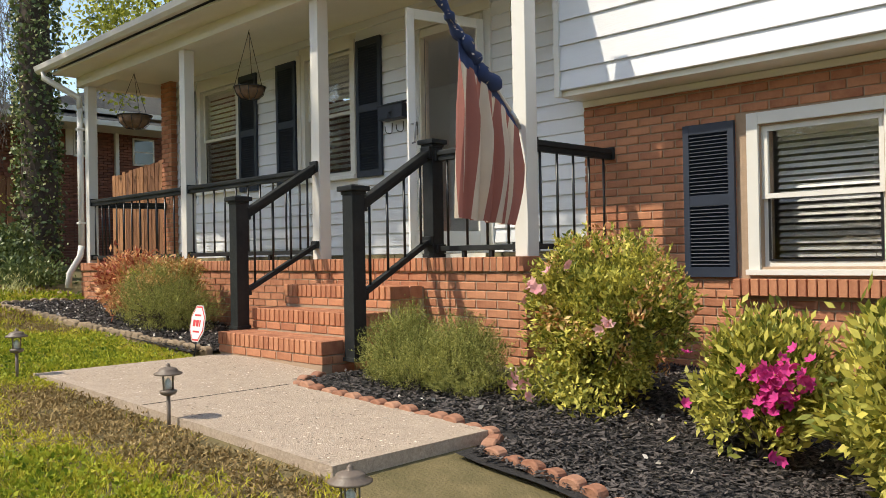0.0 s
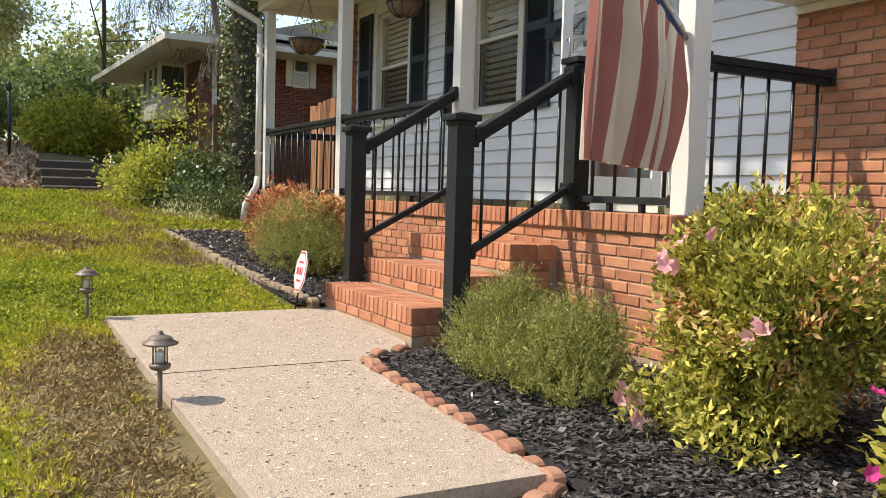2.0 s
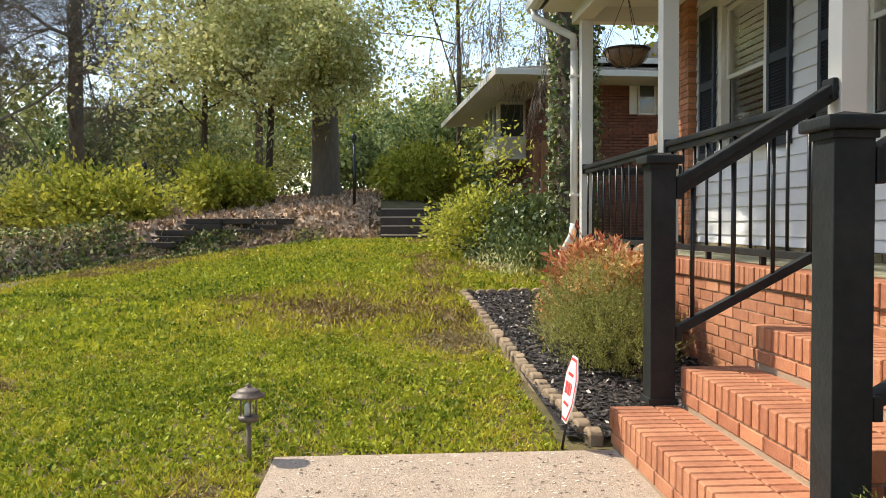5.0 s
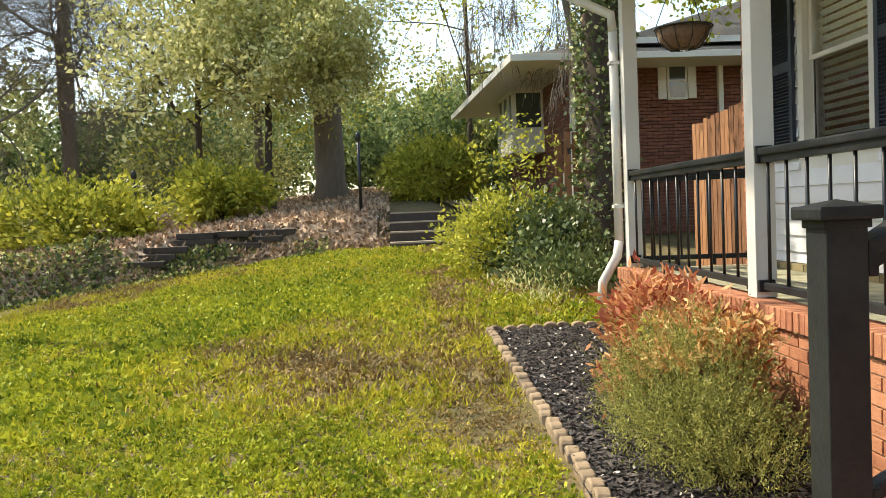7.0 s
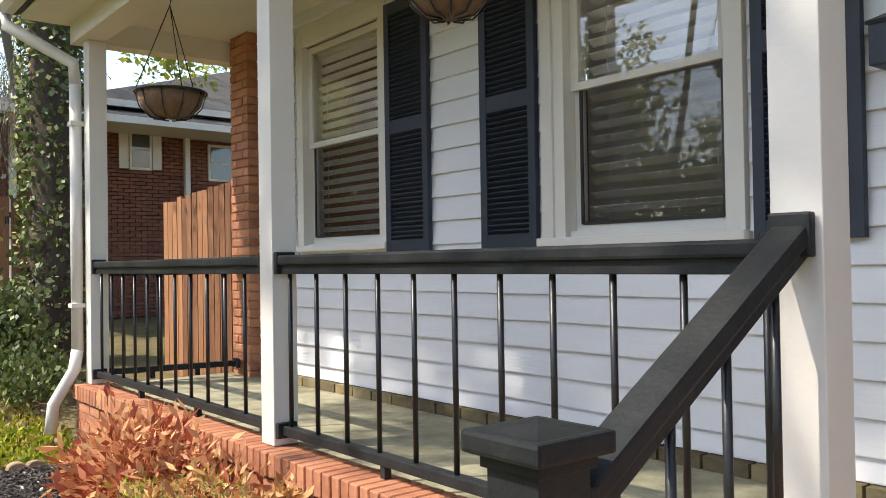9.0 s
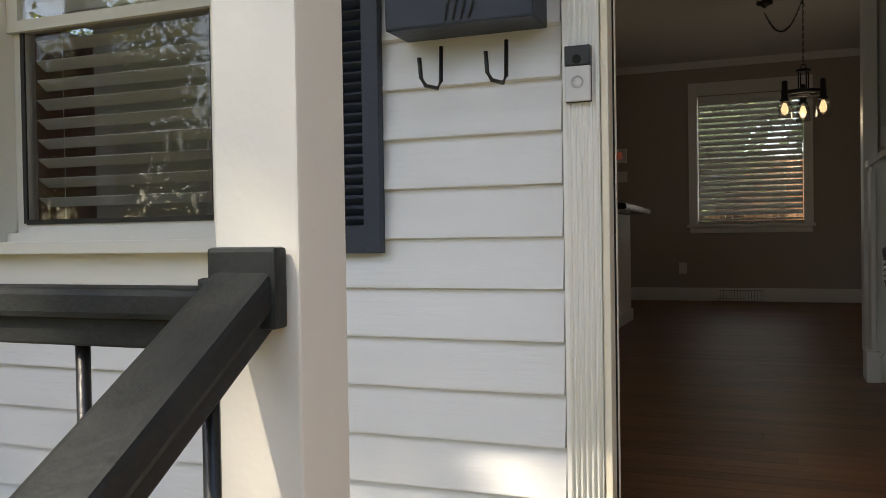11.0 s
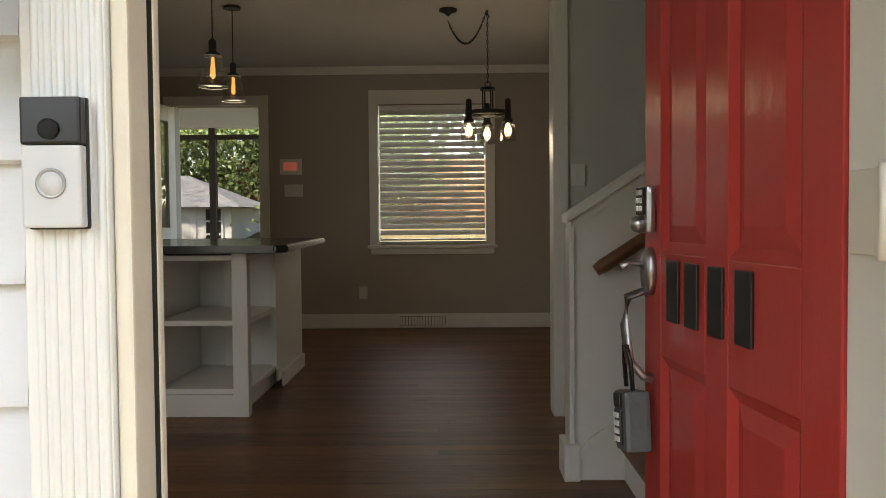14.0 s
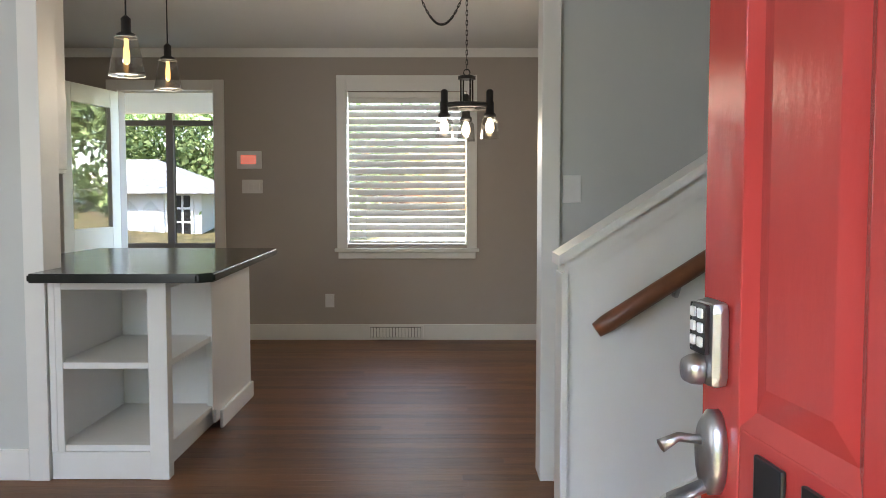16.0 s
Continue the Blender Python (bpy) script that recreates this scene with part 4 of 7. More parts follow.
def tufts(n, per, area, r, leaf):
    """Low cushions of small leaves, with bare ground between them."""
    x, y = lawn_points(n, *area)
    tone = noise2(x, y, 1.1, 0.4) + 0.5 * noise2(x, y, 4.3, 1.0) + 0.85 * np.exp(-((y + 4.05) / 0.33) ** 2) * (x > 0.2) + 0.35 * np.exp(-((y + 2.75) / 0.25) ** 2) * (x < -0.2) + rng.normal(0, 0.25, len(x))
    for name, sel, material in (("clover_cushion", tone < 0.1, M_CLOVER), ("grass_cushion", (tone >= 0.1) & (tone < 0.6), M_GRASS), ("dry_cushion", tone >= 0.6, M_STRAW)):
        cx, cy = np.repeat(x[sel], per), np.repeat(y[sel], per)
        rr = np.repeat(r * rng.uniform(0.6, 1.5, sel.sum()), per)
        q, a = np.sqrt(rng.uniform(0, 1, len(cx))), rng.uniform(0, 2 * math.pi, len(cx))
        px, py = cx + rr * q * np.cos(a), cy + rr * q * np.sin(a)
        P = np.stack([px, py, ground_z(px, py) + 0.004 + 0.85 * rr * (1 - q * q) * rng.uniform(0.5, 1.1, len(cx))], 1)
        out = np.stack([q * np.cos(a), q * np.sin(a), 0.5 + 0 * q], 1)
        ob = leafset(name, P, leaf, material, ground, 0.6 if name[0] == "c" else 0.3, 0.2, out)
        tagged(ob, kind="stuff")


tufts(16000, 16, (-3.5, 6.5, -6.5, -1.2), 0.036, 0.026)
tufts(9000, 9, (-13.7, -3.5, -8.5, -1.2), 0.07, 0.05)


# ---- shrubs ----
def shrub(name, label, c, r, n, size, material, k=60, wide=0.45, up=0.4, fill=0.5, spread=0.15, twigs=40, floor=None):
    z0 = float(ground_z(c[0], c[1])) + 0.03 if floor is None else floor
    t = thing(name, label, "shrub", at=(c[0], c[1], z0))
    P = clumps(n, c, r, k, fill, spread)
    P = P[P[:, 2] > z0 + 0.03]
    out = (P - np.array(c)) / np.array(r)
    out /= np.linalg.norm(out, axis=1, keepdims=True) + 1e-6
    leafset("foliage", P, size, material, t, wide, up, out)
    bm = bmesh.new()
    for i in range(twigs):
        e = Vector(unit(1)[0] * np.array(r) * rng.uniform(0.55, 0.98)) + Vector(c)
        e.z = max(e.z, z0 + 0.12)
        b = Vector((c[0] + rng.normal(0, 0.06), c[1] + rng.normal(0, 0.06), z0 - 0.02))
        mid = b.lerp(e, 0.5) + Vector(rng.normal(0, 0.03, 3)) + Vector((0, 0, 0.05))
        tube(bm, [b, mid, e], [0.012, 0.007, 0.003], 4, False)
    part("stem_framework", bm, M_TWIG, t)
    return t


def sprigs(parent, c, r, n, length, material, leaf, per=14, wide=0.35):
    """Upright sprigs with small leaves, that break the outline."""
    o = unit(n)
    o[:, 2] = np.abs(o[:, 2])
    B = o * np.array(r) * rng.uniform(0.75, 1.0, (n, 1)) + np.array(c)
    D = o * 0.6 + unit(n) * 0.35 + np.array([0, 0, 0.6])
    D /= np.linalg.norm(D, axis=1, keepdims=True)
    L = length * rng.uniform(0.5, 1.4, n)
    f = np.tile(np.linspace(0.05, 1, per), n)
    idx = np.repeat(np.arange(n), per)
    P = B[idx] + D[idx] * (L[idx] * f)[:, None]
    return leafset("tip_foliage", P, leaf, material, parent, wide, 0.1, D[idx])


def blossoms(parent, pts, size, material):
    for p in pts:
        P, A, B = [], [], []
        ax = Vector(unit(1)[0] + np.array([0.2, -0.8, 0.3])).normalized()
        s = ax.orthogonal().normalized()
        q = ax.cross(s)
        for k in range(6):
            a = k * math.pi / 3
            d = (s * math.cos(a) + q * math.sin(a)) * 0.85 + ax * 0.5
            w = ax.cross(d).normalized()
            P.append(p)
            A.append(d * size * 0.27)
            B.append(w * size * 0.2)
        quads("blossom", np.array(P, float), np.array(A), np.array(B), material, parent)


s = shrub("rosemary_bush", "low grey-green rosemary bush with upright tips in the mulch bed", (2.24, -1.98, 0.00), (0.46, 0.40, 0.26), 22000, 0.018, M_LEAF_OLIVE, 70, 0.3, 0.7, 0.5, 0.12, twigs=110)
for c, r, n in (((1.98, -2.02, 0.08), (0.24, 0.26, 0.22), 420), ((2.46, -1.94, 0.04), (0.27, 0.28, 0.19), 420), ((2.20, -2.16, -0.02), (0.34, 0.24, 0.18), 360), ((1.94, -1.92, 0.20), (0.12, 0.13, 0.16), 160), ((2.28, -1.80, 0.12), (0.26, 0.22, 0.16), 240), ((2.58, -2.06, -0.06), (0.24, 0.22, 0.16), 220)):
    leafset("lobe_foliage", clumps(n * 18, c, r, 30, 0.45, 0.10), 0.016, M_LEAF_OLIVE, s, 0.3, 0.9)
    sprigs(s, c, r, n, 0.13, M_LEAF_OLIVE, 0.016, 26, 0.26)
s = shrub("azalea_bush", "tall yellow-green azalea with a few pink blossoms", (3.32, -1.50, 0.38), (0.50, 0.44, 0.44), 27000, 0.036, M_LEAF_AZ, 90, 0.42, 0.5, 0.55, 0.085, floor=-0.1)
leafset("new_growth", clumps(1500, (3.32, -1.50, 0.42), (0.52, 0.46, 0.46), 60, 0.9, 0.06), 0.038, M_LEAF_NANO, s, 0.4, 0.6)
sprigs(s, (3.32, -1.50, 0.42), (0.52, 0.46, 0.46), 420, 0.08, M_LEAF_AZ, 0.036, 12, 0.42)
P = clumps(4200, (3.24, -1.72, -0.02), (0.40, 0.38, 0.17), 34)
leafset("skirt_leaves", P, 0.042, M_LEAF_AZ, s, 0.42)
def on_bush(p, c=(3.32, -1.50, 0.42), r=(0.55, 0.49, 0.49)):
    """Sets a blossom on the outside of the bush."""
    d = (np.array(p) - np.array(c)) / np.array(r)
    return p if p[2] < 0.2 else tuple(np.array(c) + d / np.linalg.norm(d) * np.array(r))


blossoms(s, [on_bush(p) for p in [(3.62, -1.95, 0.36), (3.60, -1.92, 0.40), (3.58, -1.97, 0.34), (3.12, -2.02, 0.74), (3.28, -2.0, 0.80), (3.17, -2.05, 0.60), (2.95, -1.95, 0.62), (3.02, -2.02, 0.60), (3.0, -2.08, -0.01), (3.06, -2.12, 0.05), (3.18, -2.14, -0.04), (2.86, -1.8, 0.50), (3.12, -2.1, 0.02), (2.97, -2.0, 0.65)]], 0.10, M_PINK)
s = shrub("azalea_bush", "azalea bush with a cluster of magenta blossoms", (4.42, -1.72, 0.08), (0.36, 0.34, 0.32), 8000, 0.052, M_LEAF_AZ, 45, 0.42, 0.5, 0.45, 0.15)
cl = [tuple(np.array((4.60, -2.02, 0.15)) + rng.normal(0, 1, 3) * (0.075, 0.03, 0.08)) for i in range(60)]
blossoms(s, cl + [(4.62, -2.02, -0.2), (4.58, -2.06, -0.18), (4.1, -1.98, 0.0), (4.12, -2.0, 0.26)], 0.075, M_MAGENTA)
s = shrub("azalea_bush", "leafy green azalea near the wing window", (5.25, -2.02, 0.13), (0.42, 0.42, 0.36), 11000, 0.062, M_LEAF_AZ, 50, 0.45, 0.5, 0.45, 0.15)
s = shrub("rosemary_bush", "wispy grey-green rosemary bush below the porch railing", (-1.80, -1.86, 0.28), (0.46, 0.36, 0.32), 5500, 0.024, M_LEAF_OLIVE, 60, 0.3, 0.9, 0.35, 0.13, twigs=260)
for c, r, n in (((-1.45, -1.90, 0.24), (0.22, 0.24, 0.26), 300), ((-1.75, -2.02, 0.22), (0.28, 0.22, 0.26), 300), ((-2.10, -1.92, 0.34), (0.24, 0.26, 0.28), 300), ((-1.80, -1.78, 0.44), (0.26, 0.22, 0.24), 260), ((-2.10, -2.00, 0.20), (0.22, 0.22, 0.18), 160), ((-1.30, -1.80, 0.16), (0.20, 0.24, 0.18), 160)):
    leafset("lobe_foliage", clumps(n * 10, c, r, 24, 0.45, 0.11), 0.018, M_LEAF_OLIVE, s, 0.28, 1.0)
    sprigs(s, c, r, n, 0.20, M_LEAF_OLIVE, 0.018, 24, 0.25)
s = shrub("nandina_bush", "nandina bush with red and orange spring leaves", (-2.35, -1.66, 0.46), (0.62, 0.34, 0.30), 1500, 0.062, M_LEAF_NAN, 50, 0.36, 0.2, 0.3, 0.16, twigs=90)
for c, r, n, mt in (((-2.85, -1.60, 0.66), (0.30, 0.22, 0.16), 900, M_LEAF_NAN), ((-2.35, -1.72, 0.60), (0.26, 0.22, 0.16), 800, M_LEAF_NANO), ((-1.85, -1.62, 0.66), (0.28, 0.20, 0.14), 800, M_LEAF_NANO), ((-2.6, -1.95, 0.34), (0.22, 0.16, 0.14), 500, M_LEAF_NAN), ((-1.95, -1.90, 0.52), (0.24, 0.18, 0.12), 500, M_LEAF_NANO), ((-2.55, -1.66, 0.46), (0.45, 0.26, 0.24), 1300, M_LEAF_YEL), ((-2.05, -1.60, 0.44), (0.40, 0.24, 0.22), 900, M_LEAF_CREAM)):
    leafset("leaf_spray", clumps(int(n * 1.5), c, r, 26, 0.45, 0.11), 0.052, mt, s, 0.38, 0.15)
s = shrub("nandina_bush", "reddish nandina at the far porch end", (-3.2, -1.62, 0.52), (0.45, 0.3, 0.3), 3000, 0.08, M_LEAF_NAN, 40, 0.34, 0.3, 0.4, 0.17)
s = shrub("spring_shrub", "airy yellow-green shrub at the lawn's far edge", (-9.9, -1.75, 0.85), (1.35, 0.90, 0.80), 9000, 0.075, M_LEAF_YEL, 150, 0.5, 0.2, 0.2, 0.10, twigs=110)
leafset("upper_leaves", clumps(520, (-10.2, -1.6, 2.1), (1.1, 0.8, 0.8), 40, 0.2, 0.1), 0.075, M_LEAF_YEL, s, 0.5)
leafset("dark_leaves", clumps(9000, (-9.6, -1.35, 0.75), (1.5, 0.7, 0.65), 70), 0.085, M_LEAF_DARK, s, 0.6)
s = shrub("ground_ivy", "dark ivy spreading under the ivy-clad tree", (-8.2, -1.25, 0.45), (1.7, 0.6, 0.25), 8000, 0.06, M_LEAF_DARK, 80, 0.7, 0.4, 0.3, 0.2, twigs=10)
leafset("pale_blade_grass", clumps(900, (-7.6, -1.7, 0.40), (1.5, 0.35, 0.10), 60), 0.07, M_LEAF_PALE, s, 0.2, 1.2)


# ---- trees ----
def limb(bm, p, d, length, r, depth, tips, droop=0.0, spread=0.55, kids=3, seg=6):
    pts, rad = [p], [r]
    q, dd = p.copy(), d.copy()
    for i in range(4):
        dd = (dd + Vector(rng.normal(0, 0.13, 3)) + Vector((0, 0, -droop))).normalized()
        q = q + dd * length / 4
        pts.append(q.copy())
        rad.append(r * (1 - 0.14 * (i + 1)))
    tube(bm, pts, rad, seg, False)
    tips.append((q.copy(), depth))
    if depth <= 0:
        return
    for k in range(kids):
        f = rng.uniform(0.35, 1.0)
        b = pts[0].lerp(pts[-1], f) if f < 0.3 else pts[min(4, max(1, int(f * 4)))]
        nd = (dd + Vector(rng.normal(0, spread, 3))).normalized()
        limb(bm, b.copy(), nd, length * rng.uniform(0.55, 0.8), max(r * 0.5, 0.006), depth - 1, tips, droop, spread, kids, max(3, seg - 1))


def tree(name, label, x, y, height, r, material, depth=3, kids=3, leaf=None, n=0, size=0.12, wide=0.5, cr=0.6, droop=0.0, spread=0.55, start=0.4, lean=(0, 0)):
    z0 = float(ground_z(x, y)) - 0.05
    t = thing(name, label, "tree", at=(x, y, z0))
    bm = bmesh.new()
    pts = [Vector((x + lean[0] * f, y + lean[1] * f, z0 + height * f)) + Vector((rng.normal(0, 0.03), rng.normal(0, 0.03), 0)) for f in (0, 0.04, 0.2, 0.4, 0.6, 0.8, 1.0)]
    tube(bm, pts, [r * 1.45, r * 1.1, r, r * 0.88, r * 0.7, r * 0.45, r * 0.15], 12, False)
    part("trunk", bm, material, t)
    bm = bmesh.new()
    tips = []
    for k in range(int(8 * (1 if depth > 1 else 0.7))):
        f = start + (0.98 - start) * (k + rng.uniform(0, 1)) / 8
        p = pts[0].lerp(pts[-1], f)
        a = k * 2.4 + rng.uniform(-0.4, 0.4)
        limb(bm, p, Vector((math.cos(a), math.sin(a), rng.uniform(0.25, 0.9))).normalized(), height * 0.32 * (1.2 - 0.6 * f), r * 0.38 * (1.25 - f), depth, tips, droop, spread, kids)
    part("branchwork", bm, material, t)
    if leaf:
        T = np.array([tuple(p) for p, d in tips if d <= 1])
        idx = rng.integers(0, len(T), n)
        P = T[idx] + rng.normal(0, cr, (n, 3)) * np.array([1, 1, 0.8])
        leafset("crown", P, size, leaf, t, wide, 0.1)
    return t


# ivy-clad trunk at the house corner
iv = tree("ivy_clad_tree", "tall dark tree trunk wrapped in ivy beside the house", -10.0, -0.25, 11, 0.31, M_BARK, 2, 3, M_LEAF_DARK, 5000, 0.09, 0.7, 0.5)
n = 5200
hz = rng.uniform(0, 1, n) ** 0.9
ang = rng.uniform(0, 2 * math.pi, n)
rad = 0.33 + rng.exponential(0.05, n)
P = np.stack([-10.0 + rad * np.cos(ang), -0.25 + rad * np.sin(ang), 0.45 + hz * 7.5], 1)
leafset("leafy_branch", clumps(1500, (-9.2, 1.1, 4.7), (0.9, 0.9, 1.1), 40), 0.10, M_LEAF_YEL, iv, 0.6)
leafset("ivy", P, 0.075, M_LEAF_DARK, iv, 0.85, -0.3)
n = 700
ang = rng.uniform(0, 2 * math.pi, n)
P = np.stack([-10.0 + 0.41 * np.cos(ang), -0.25 + 0.41 * np.sin(ang), rng.uniform(0.6, 6, n)], 1)
leafset("pale_ivy", P, 0.06, M_LEAF_PALE, iv, 0.85, -0.3)
bt = tree("oak_tree", "large grey-barked tree on the bank", -21.0, -5.05, 14, 0.37, M_BARKG, 3, 4, M_LEAF_YEL, 11000, 0.14, 0.5, 0.6, start=0.45)
dg = tree("dogwood_tree", "flowering dogwood with pale cream-green leaves", -18.3, -6.3, 5.8, 0.09, M_BARK, 3, 4, M_LEAF_PALE, 5000, 0.14, 0.6, 0.3, start=0.35)
leafset("pale_spray", clumps(24000, (-18.0, -5.9, 5.3), (1.8, 2.8, 1.6), 150, 0.3, 0.10), 0.11, M_LEAF_PALE, dg, 0.6)
tree("dogwood_tree", "slender dogwood with pale spring leaves", -19.5, -8.2, 6.4, 0.09, M_BARK, 3, 4, M_LEAF_PALE, 9000, 0.14, 0.6, 0.34, start=0.35)
tree("spring_tree", "young tree with fresh green leaves on the bank", -22.5, -7.2, 8, 0.12, M_BARKG, 3, 4, M_LEAF_YEL, 9000, 0.14, 0.5, 0.45, start=0.3)
tree("bare_tree", "spreading leafless tree with low fine branches", -20.5, -15.2, 9.5, 0.16, M_BARKG, 5, 4, None, start=0.14, spread=0.8)
tree("bare_tree", "large leafless tree with fine grey branches", -28, -14.6, 15, 0.26, M_BARKG, 5, 5, None, start=0.16, spread=0.75)
tree("weeping_tree", "leafless weeping tree with thin hanging twigs", -14.8, 1.3, 8.5, 0.10, M_BARKG, 4, 4, None, droop=0.35, start=0.6, spread=0.55, lean=(0.2, -2.0))
tree("spring_tree", "tree with new leaves behind the neighbouring house", -16, 13, 13, 0.2, M_BARK, 3, 4, M_LEAF_YEL, 22000, 0.16, 0.5, 0.9, start=0.3)
tree("spring_tree", "tree with new leaves past the neighbouring house", -30, -0.5, 14, 0.10, M_BARK, 4, 4, M_LEAF_YEL, 12000, 0.15, 0.5, 0.8, start=0.25)
tree("spring_tree", "tree with new leaves behind the neighbouring roof", -24, 10, 13, 0.2, M_BARK, 3, 4, M_LEAF_YEL, 16000, 0.18, 0.5, 0.9, start=0.3)
tree("spring_tree", "tree with new leaves beside the house", -11.5, 7.5, 11, 0.2, M_BARK, 3, 4, M_LEAF_YEL, 22000, 0.13, 0.5, 0.8, start=0.3)
tree("street_tree", "leafy tree across the front yard", 2.0, -21, 11, 0.22, M_BARKG, 4, 3, M_LEAF_FAR, 5000, 0.2, 0.5, 0.7, start=0.25)
tree("street_tree", "leafy tree across the front yard", -7.0, -24, 12, 0.25, M_BARKG, 4, 3, M_LEAF_FAR, 5000, 0.2, 0.5, 0.7, start=0.25)
tree("street_tree", "leafy tree across the front yard", 11.0, -20, 11, 0.22, M_BARKG, 4, 3, M_LEAF_FAR, 5000, 0.2, 0.5, 0.7, start=0.25)

# unseen tree, added so that its crown breaks up the sun on the porch wall
dt = tree("shade_tree", "tall sparse leaning tree, unseen, added to dapple the porch sun", -12.5, -14.5, 12.0, 0.08, M_BARKG, 1, 3, None, start=0.85, lean=(7.0, 6.4))
leafset("crown", clumps(2600, (-6.3, -8.3, 12.6), (4.9, 1.1, 1.1), 60, 0.2, 0.10), 0.22, M_LEAF_YEL, dt, 0.6)

for c, r, n, m, lab in (((-18.5, -2.35, 2.15), (1.6, 1.2, 0.85), 9000, M_LEAF_YEL, "rounded yellow-green azalea beside the garden path"),
                        ((-17.0, -7.2, 2.0), (1.2, 1.1, 0.6), 6000, M_LEAF_YEL, "clipped yellow-green shrub on the bank"),
                        ((-15.6, -10.0, 1.3), (1.0, 2.6, 0.9), 9000, M_LEAF_YEL, "wild green shrubs on the bank"),
                        ((-17.5, -13.0, 1.2), (2.0, 3.0, 1.4), 9000, M_LEAF_FAR, "thicket of spring shrubs on the bank"),
                        ((-25.0, -9.5, 2.9), (2.5, 3.5, 1.6), 8000, M_LEAF_FAR, "thicket behind the bank"),
                        ((-23.5, -2.6, 2.5), (1.4, 1.0, 0.9), 5000, M_LEAF_YEL, "yellow-green shrub before the neighbouring house")):
    shrub("garden_shrub", lab, c, r, n, 0.13, m, 90, 0.5, 0.2, 0.4, 0.13, twigs=30)
n = 15000
y = rng.uniform(-13, -4.6, n)
x = bank_edge(y) + 0.1 - rng.uniform(0, 1.0, n) ** 1.5 * (0.55 + 1.8 * smooth(-7.6, -9.6, y))
lump = np.clip(noise2(x, y, 2.6, 0.7) + 0.4 * noise2(x, y, 7.0, 1.1) + 0.35 * smooth(-5.5, -8.5, y), -0.6, 1)
keep = lump > rng.uniform(-0.5, 0.5, n)
x, y, lump = x[keep], y[keep], lump[keep]
P = np.stack([x, y, ground_z(x, y) + rng.uniform(0.0, 1.0, len(x)) * (0.08 + 0.24 * np.clip(lump, 0, 1)) * smooth(-0.1, 0.5, bank_edge(y) - x) + 0.03], 1)
pick = rng.uniform(0, 1, len(x))
for sel, mt in ((pick < 0.55, M_LEAF_DARK), ((pick >= 0.55) & (pick < 0.85), M_LEAF_OLIVE), (pick >= 0.85, M_LEAF_PALE)):
    ob = leafset("ivy_groundcover", P[sel], 0.075, mt, None, 0.7, 0.4)
    tagged(ob, "ivy groundcover with pale leaves at the foot of the bank", "ivy", kind="stuff")
n = 5200
x, y = rng.uniform(-13.9, -5.6, n), rng.uniform(-2.5, -1.1, n)
keep = y > -1.2 - 0.16 * (-x - 5.0) + rng.normal(0, 0.2, n)
x, y = x[keep], y[keep]
ob = leafset("fallen_leaves", np.stack([x, y, ground_z(x, y) + 0.02], 1), 0.07, M_LITTER, None, 0.6, 0.2)
tagged(ob, "brown fallen leaves on the soil beside the porch end", "leaves", kind="stuff")
n = 34000
y = rng.uniform(-14, -3.5, n)
x = bank_edge(y) - 0.15 - 11 * rng.uniform(0, 1, n) ** 1.8
P = np.stack([x, y, ground_z(x, y) + 0.04], 1)
ob = leafset("fallen_leaves", P, 0.11, M_LITTER, None, 0.6, 0.2)
tagged(ob, "brown fallen leaves on the bank", "leaves", kind="stuff")


def woods(label, pts, n, size, material):
    allp = []
    for (cx, cy, cz, rx, ry, rz) in pts:
        allp.append(clumps(n // len(pts), (cx, cy, cz), (rx, ry, rz), 55, 0.25, 0.105))
    P = np.concatenate(allp)
    ob = leafset("woods", P, size, material, None, 0.6, 0.1)
    return tagged(ob, label, "woods", kind="stuff")


ring = []
for a in np.linspace(math.radians(62), math.radians(200), 15):
    R = 42 + 8 * math.sin(a * 7)
    ring.append((-R * math.sin(a) * 1.0, 4 + R * math.cos(a), 4.6 + 1.0 * math.sin(a * 11), 6, 6, 4.6))
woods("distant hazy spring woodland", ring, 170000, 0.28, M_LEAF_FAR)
low = [(-31 - 2 * (i % 2), -19 + 3.6 * i, 3.4 + 0.4 * (i % 3), 3.0, 2.8, 2.2) for i in range(7)]
woods("dark green understory behind the bank", low, 42000, 0.22, M_LEAF_YARD)
ring2 = [(-20 + i * 9, -38 - 3 * math.sin(i), 4.0, 6, 4, 5.0) for i in range(7)]
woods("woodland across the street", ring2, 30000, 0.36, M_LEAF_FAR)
ring3 = [(-14 + i * 4.5, 26 + 2 * math.sin(i * 2), 6.5, 3.6, 3, 5.5) for i in range(8)]
woods("green trees behind the back yard", ring3, 30000, 0.32, M_LEAF_YARD)

# ---- timber steps and retaining wall on the bank ----
st = thing("garden_steps", "dark timber steps up to the neighbouring yard", "steps", at=(-13.8, -2.9, 0.6))
for k in range(4):
    bm = bmesh.new()
    box(bm, -13.55 - 0.42 * k - 0.5, -3.45, 0.45 + 0.185 * k, -13.55 - 0.42 * k, -2.35, 0.60 + 0.185 * (k + 1) - 0.03, 0.012)
    part("riser", bm, M_TIMBER, st)
    bm = bmesh.new()
    box(bm, -13.55 - 0.42 * k - 0.46, -3.44, 0.572 + 0.185 * (k + 1), -13.57 - 0.42 * k, -2.36, 0.60 + 0.185 * (k + 1))
    part("tread", bm, M_CONC, st)
bm = bmesh.new()
box(bm, -24, -3.2, 1.0, -15.6, -2.3, 1.37)
solid("pavement", bm, M_CONC, "grey garden path leading to the neighbouring house", "path", "structure")
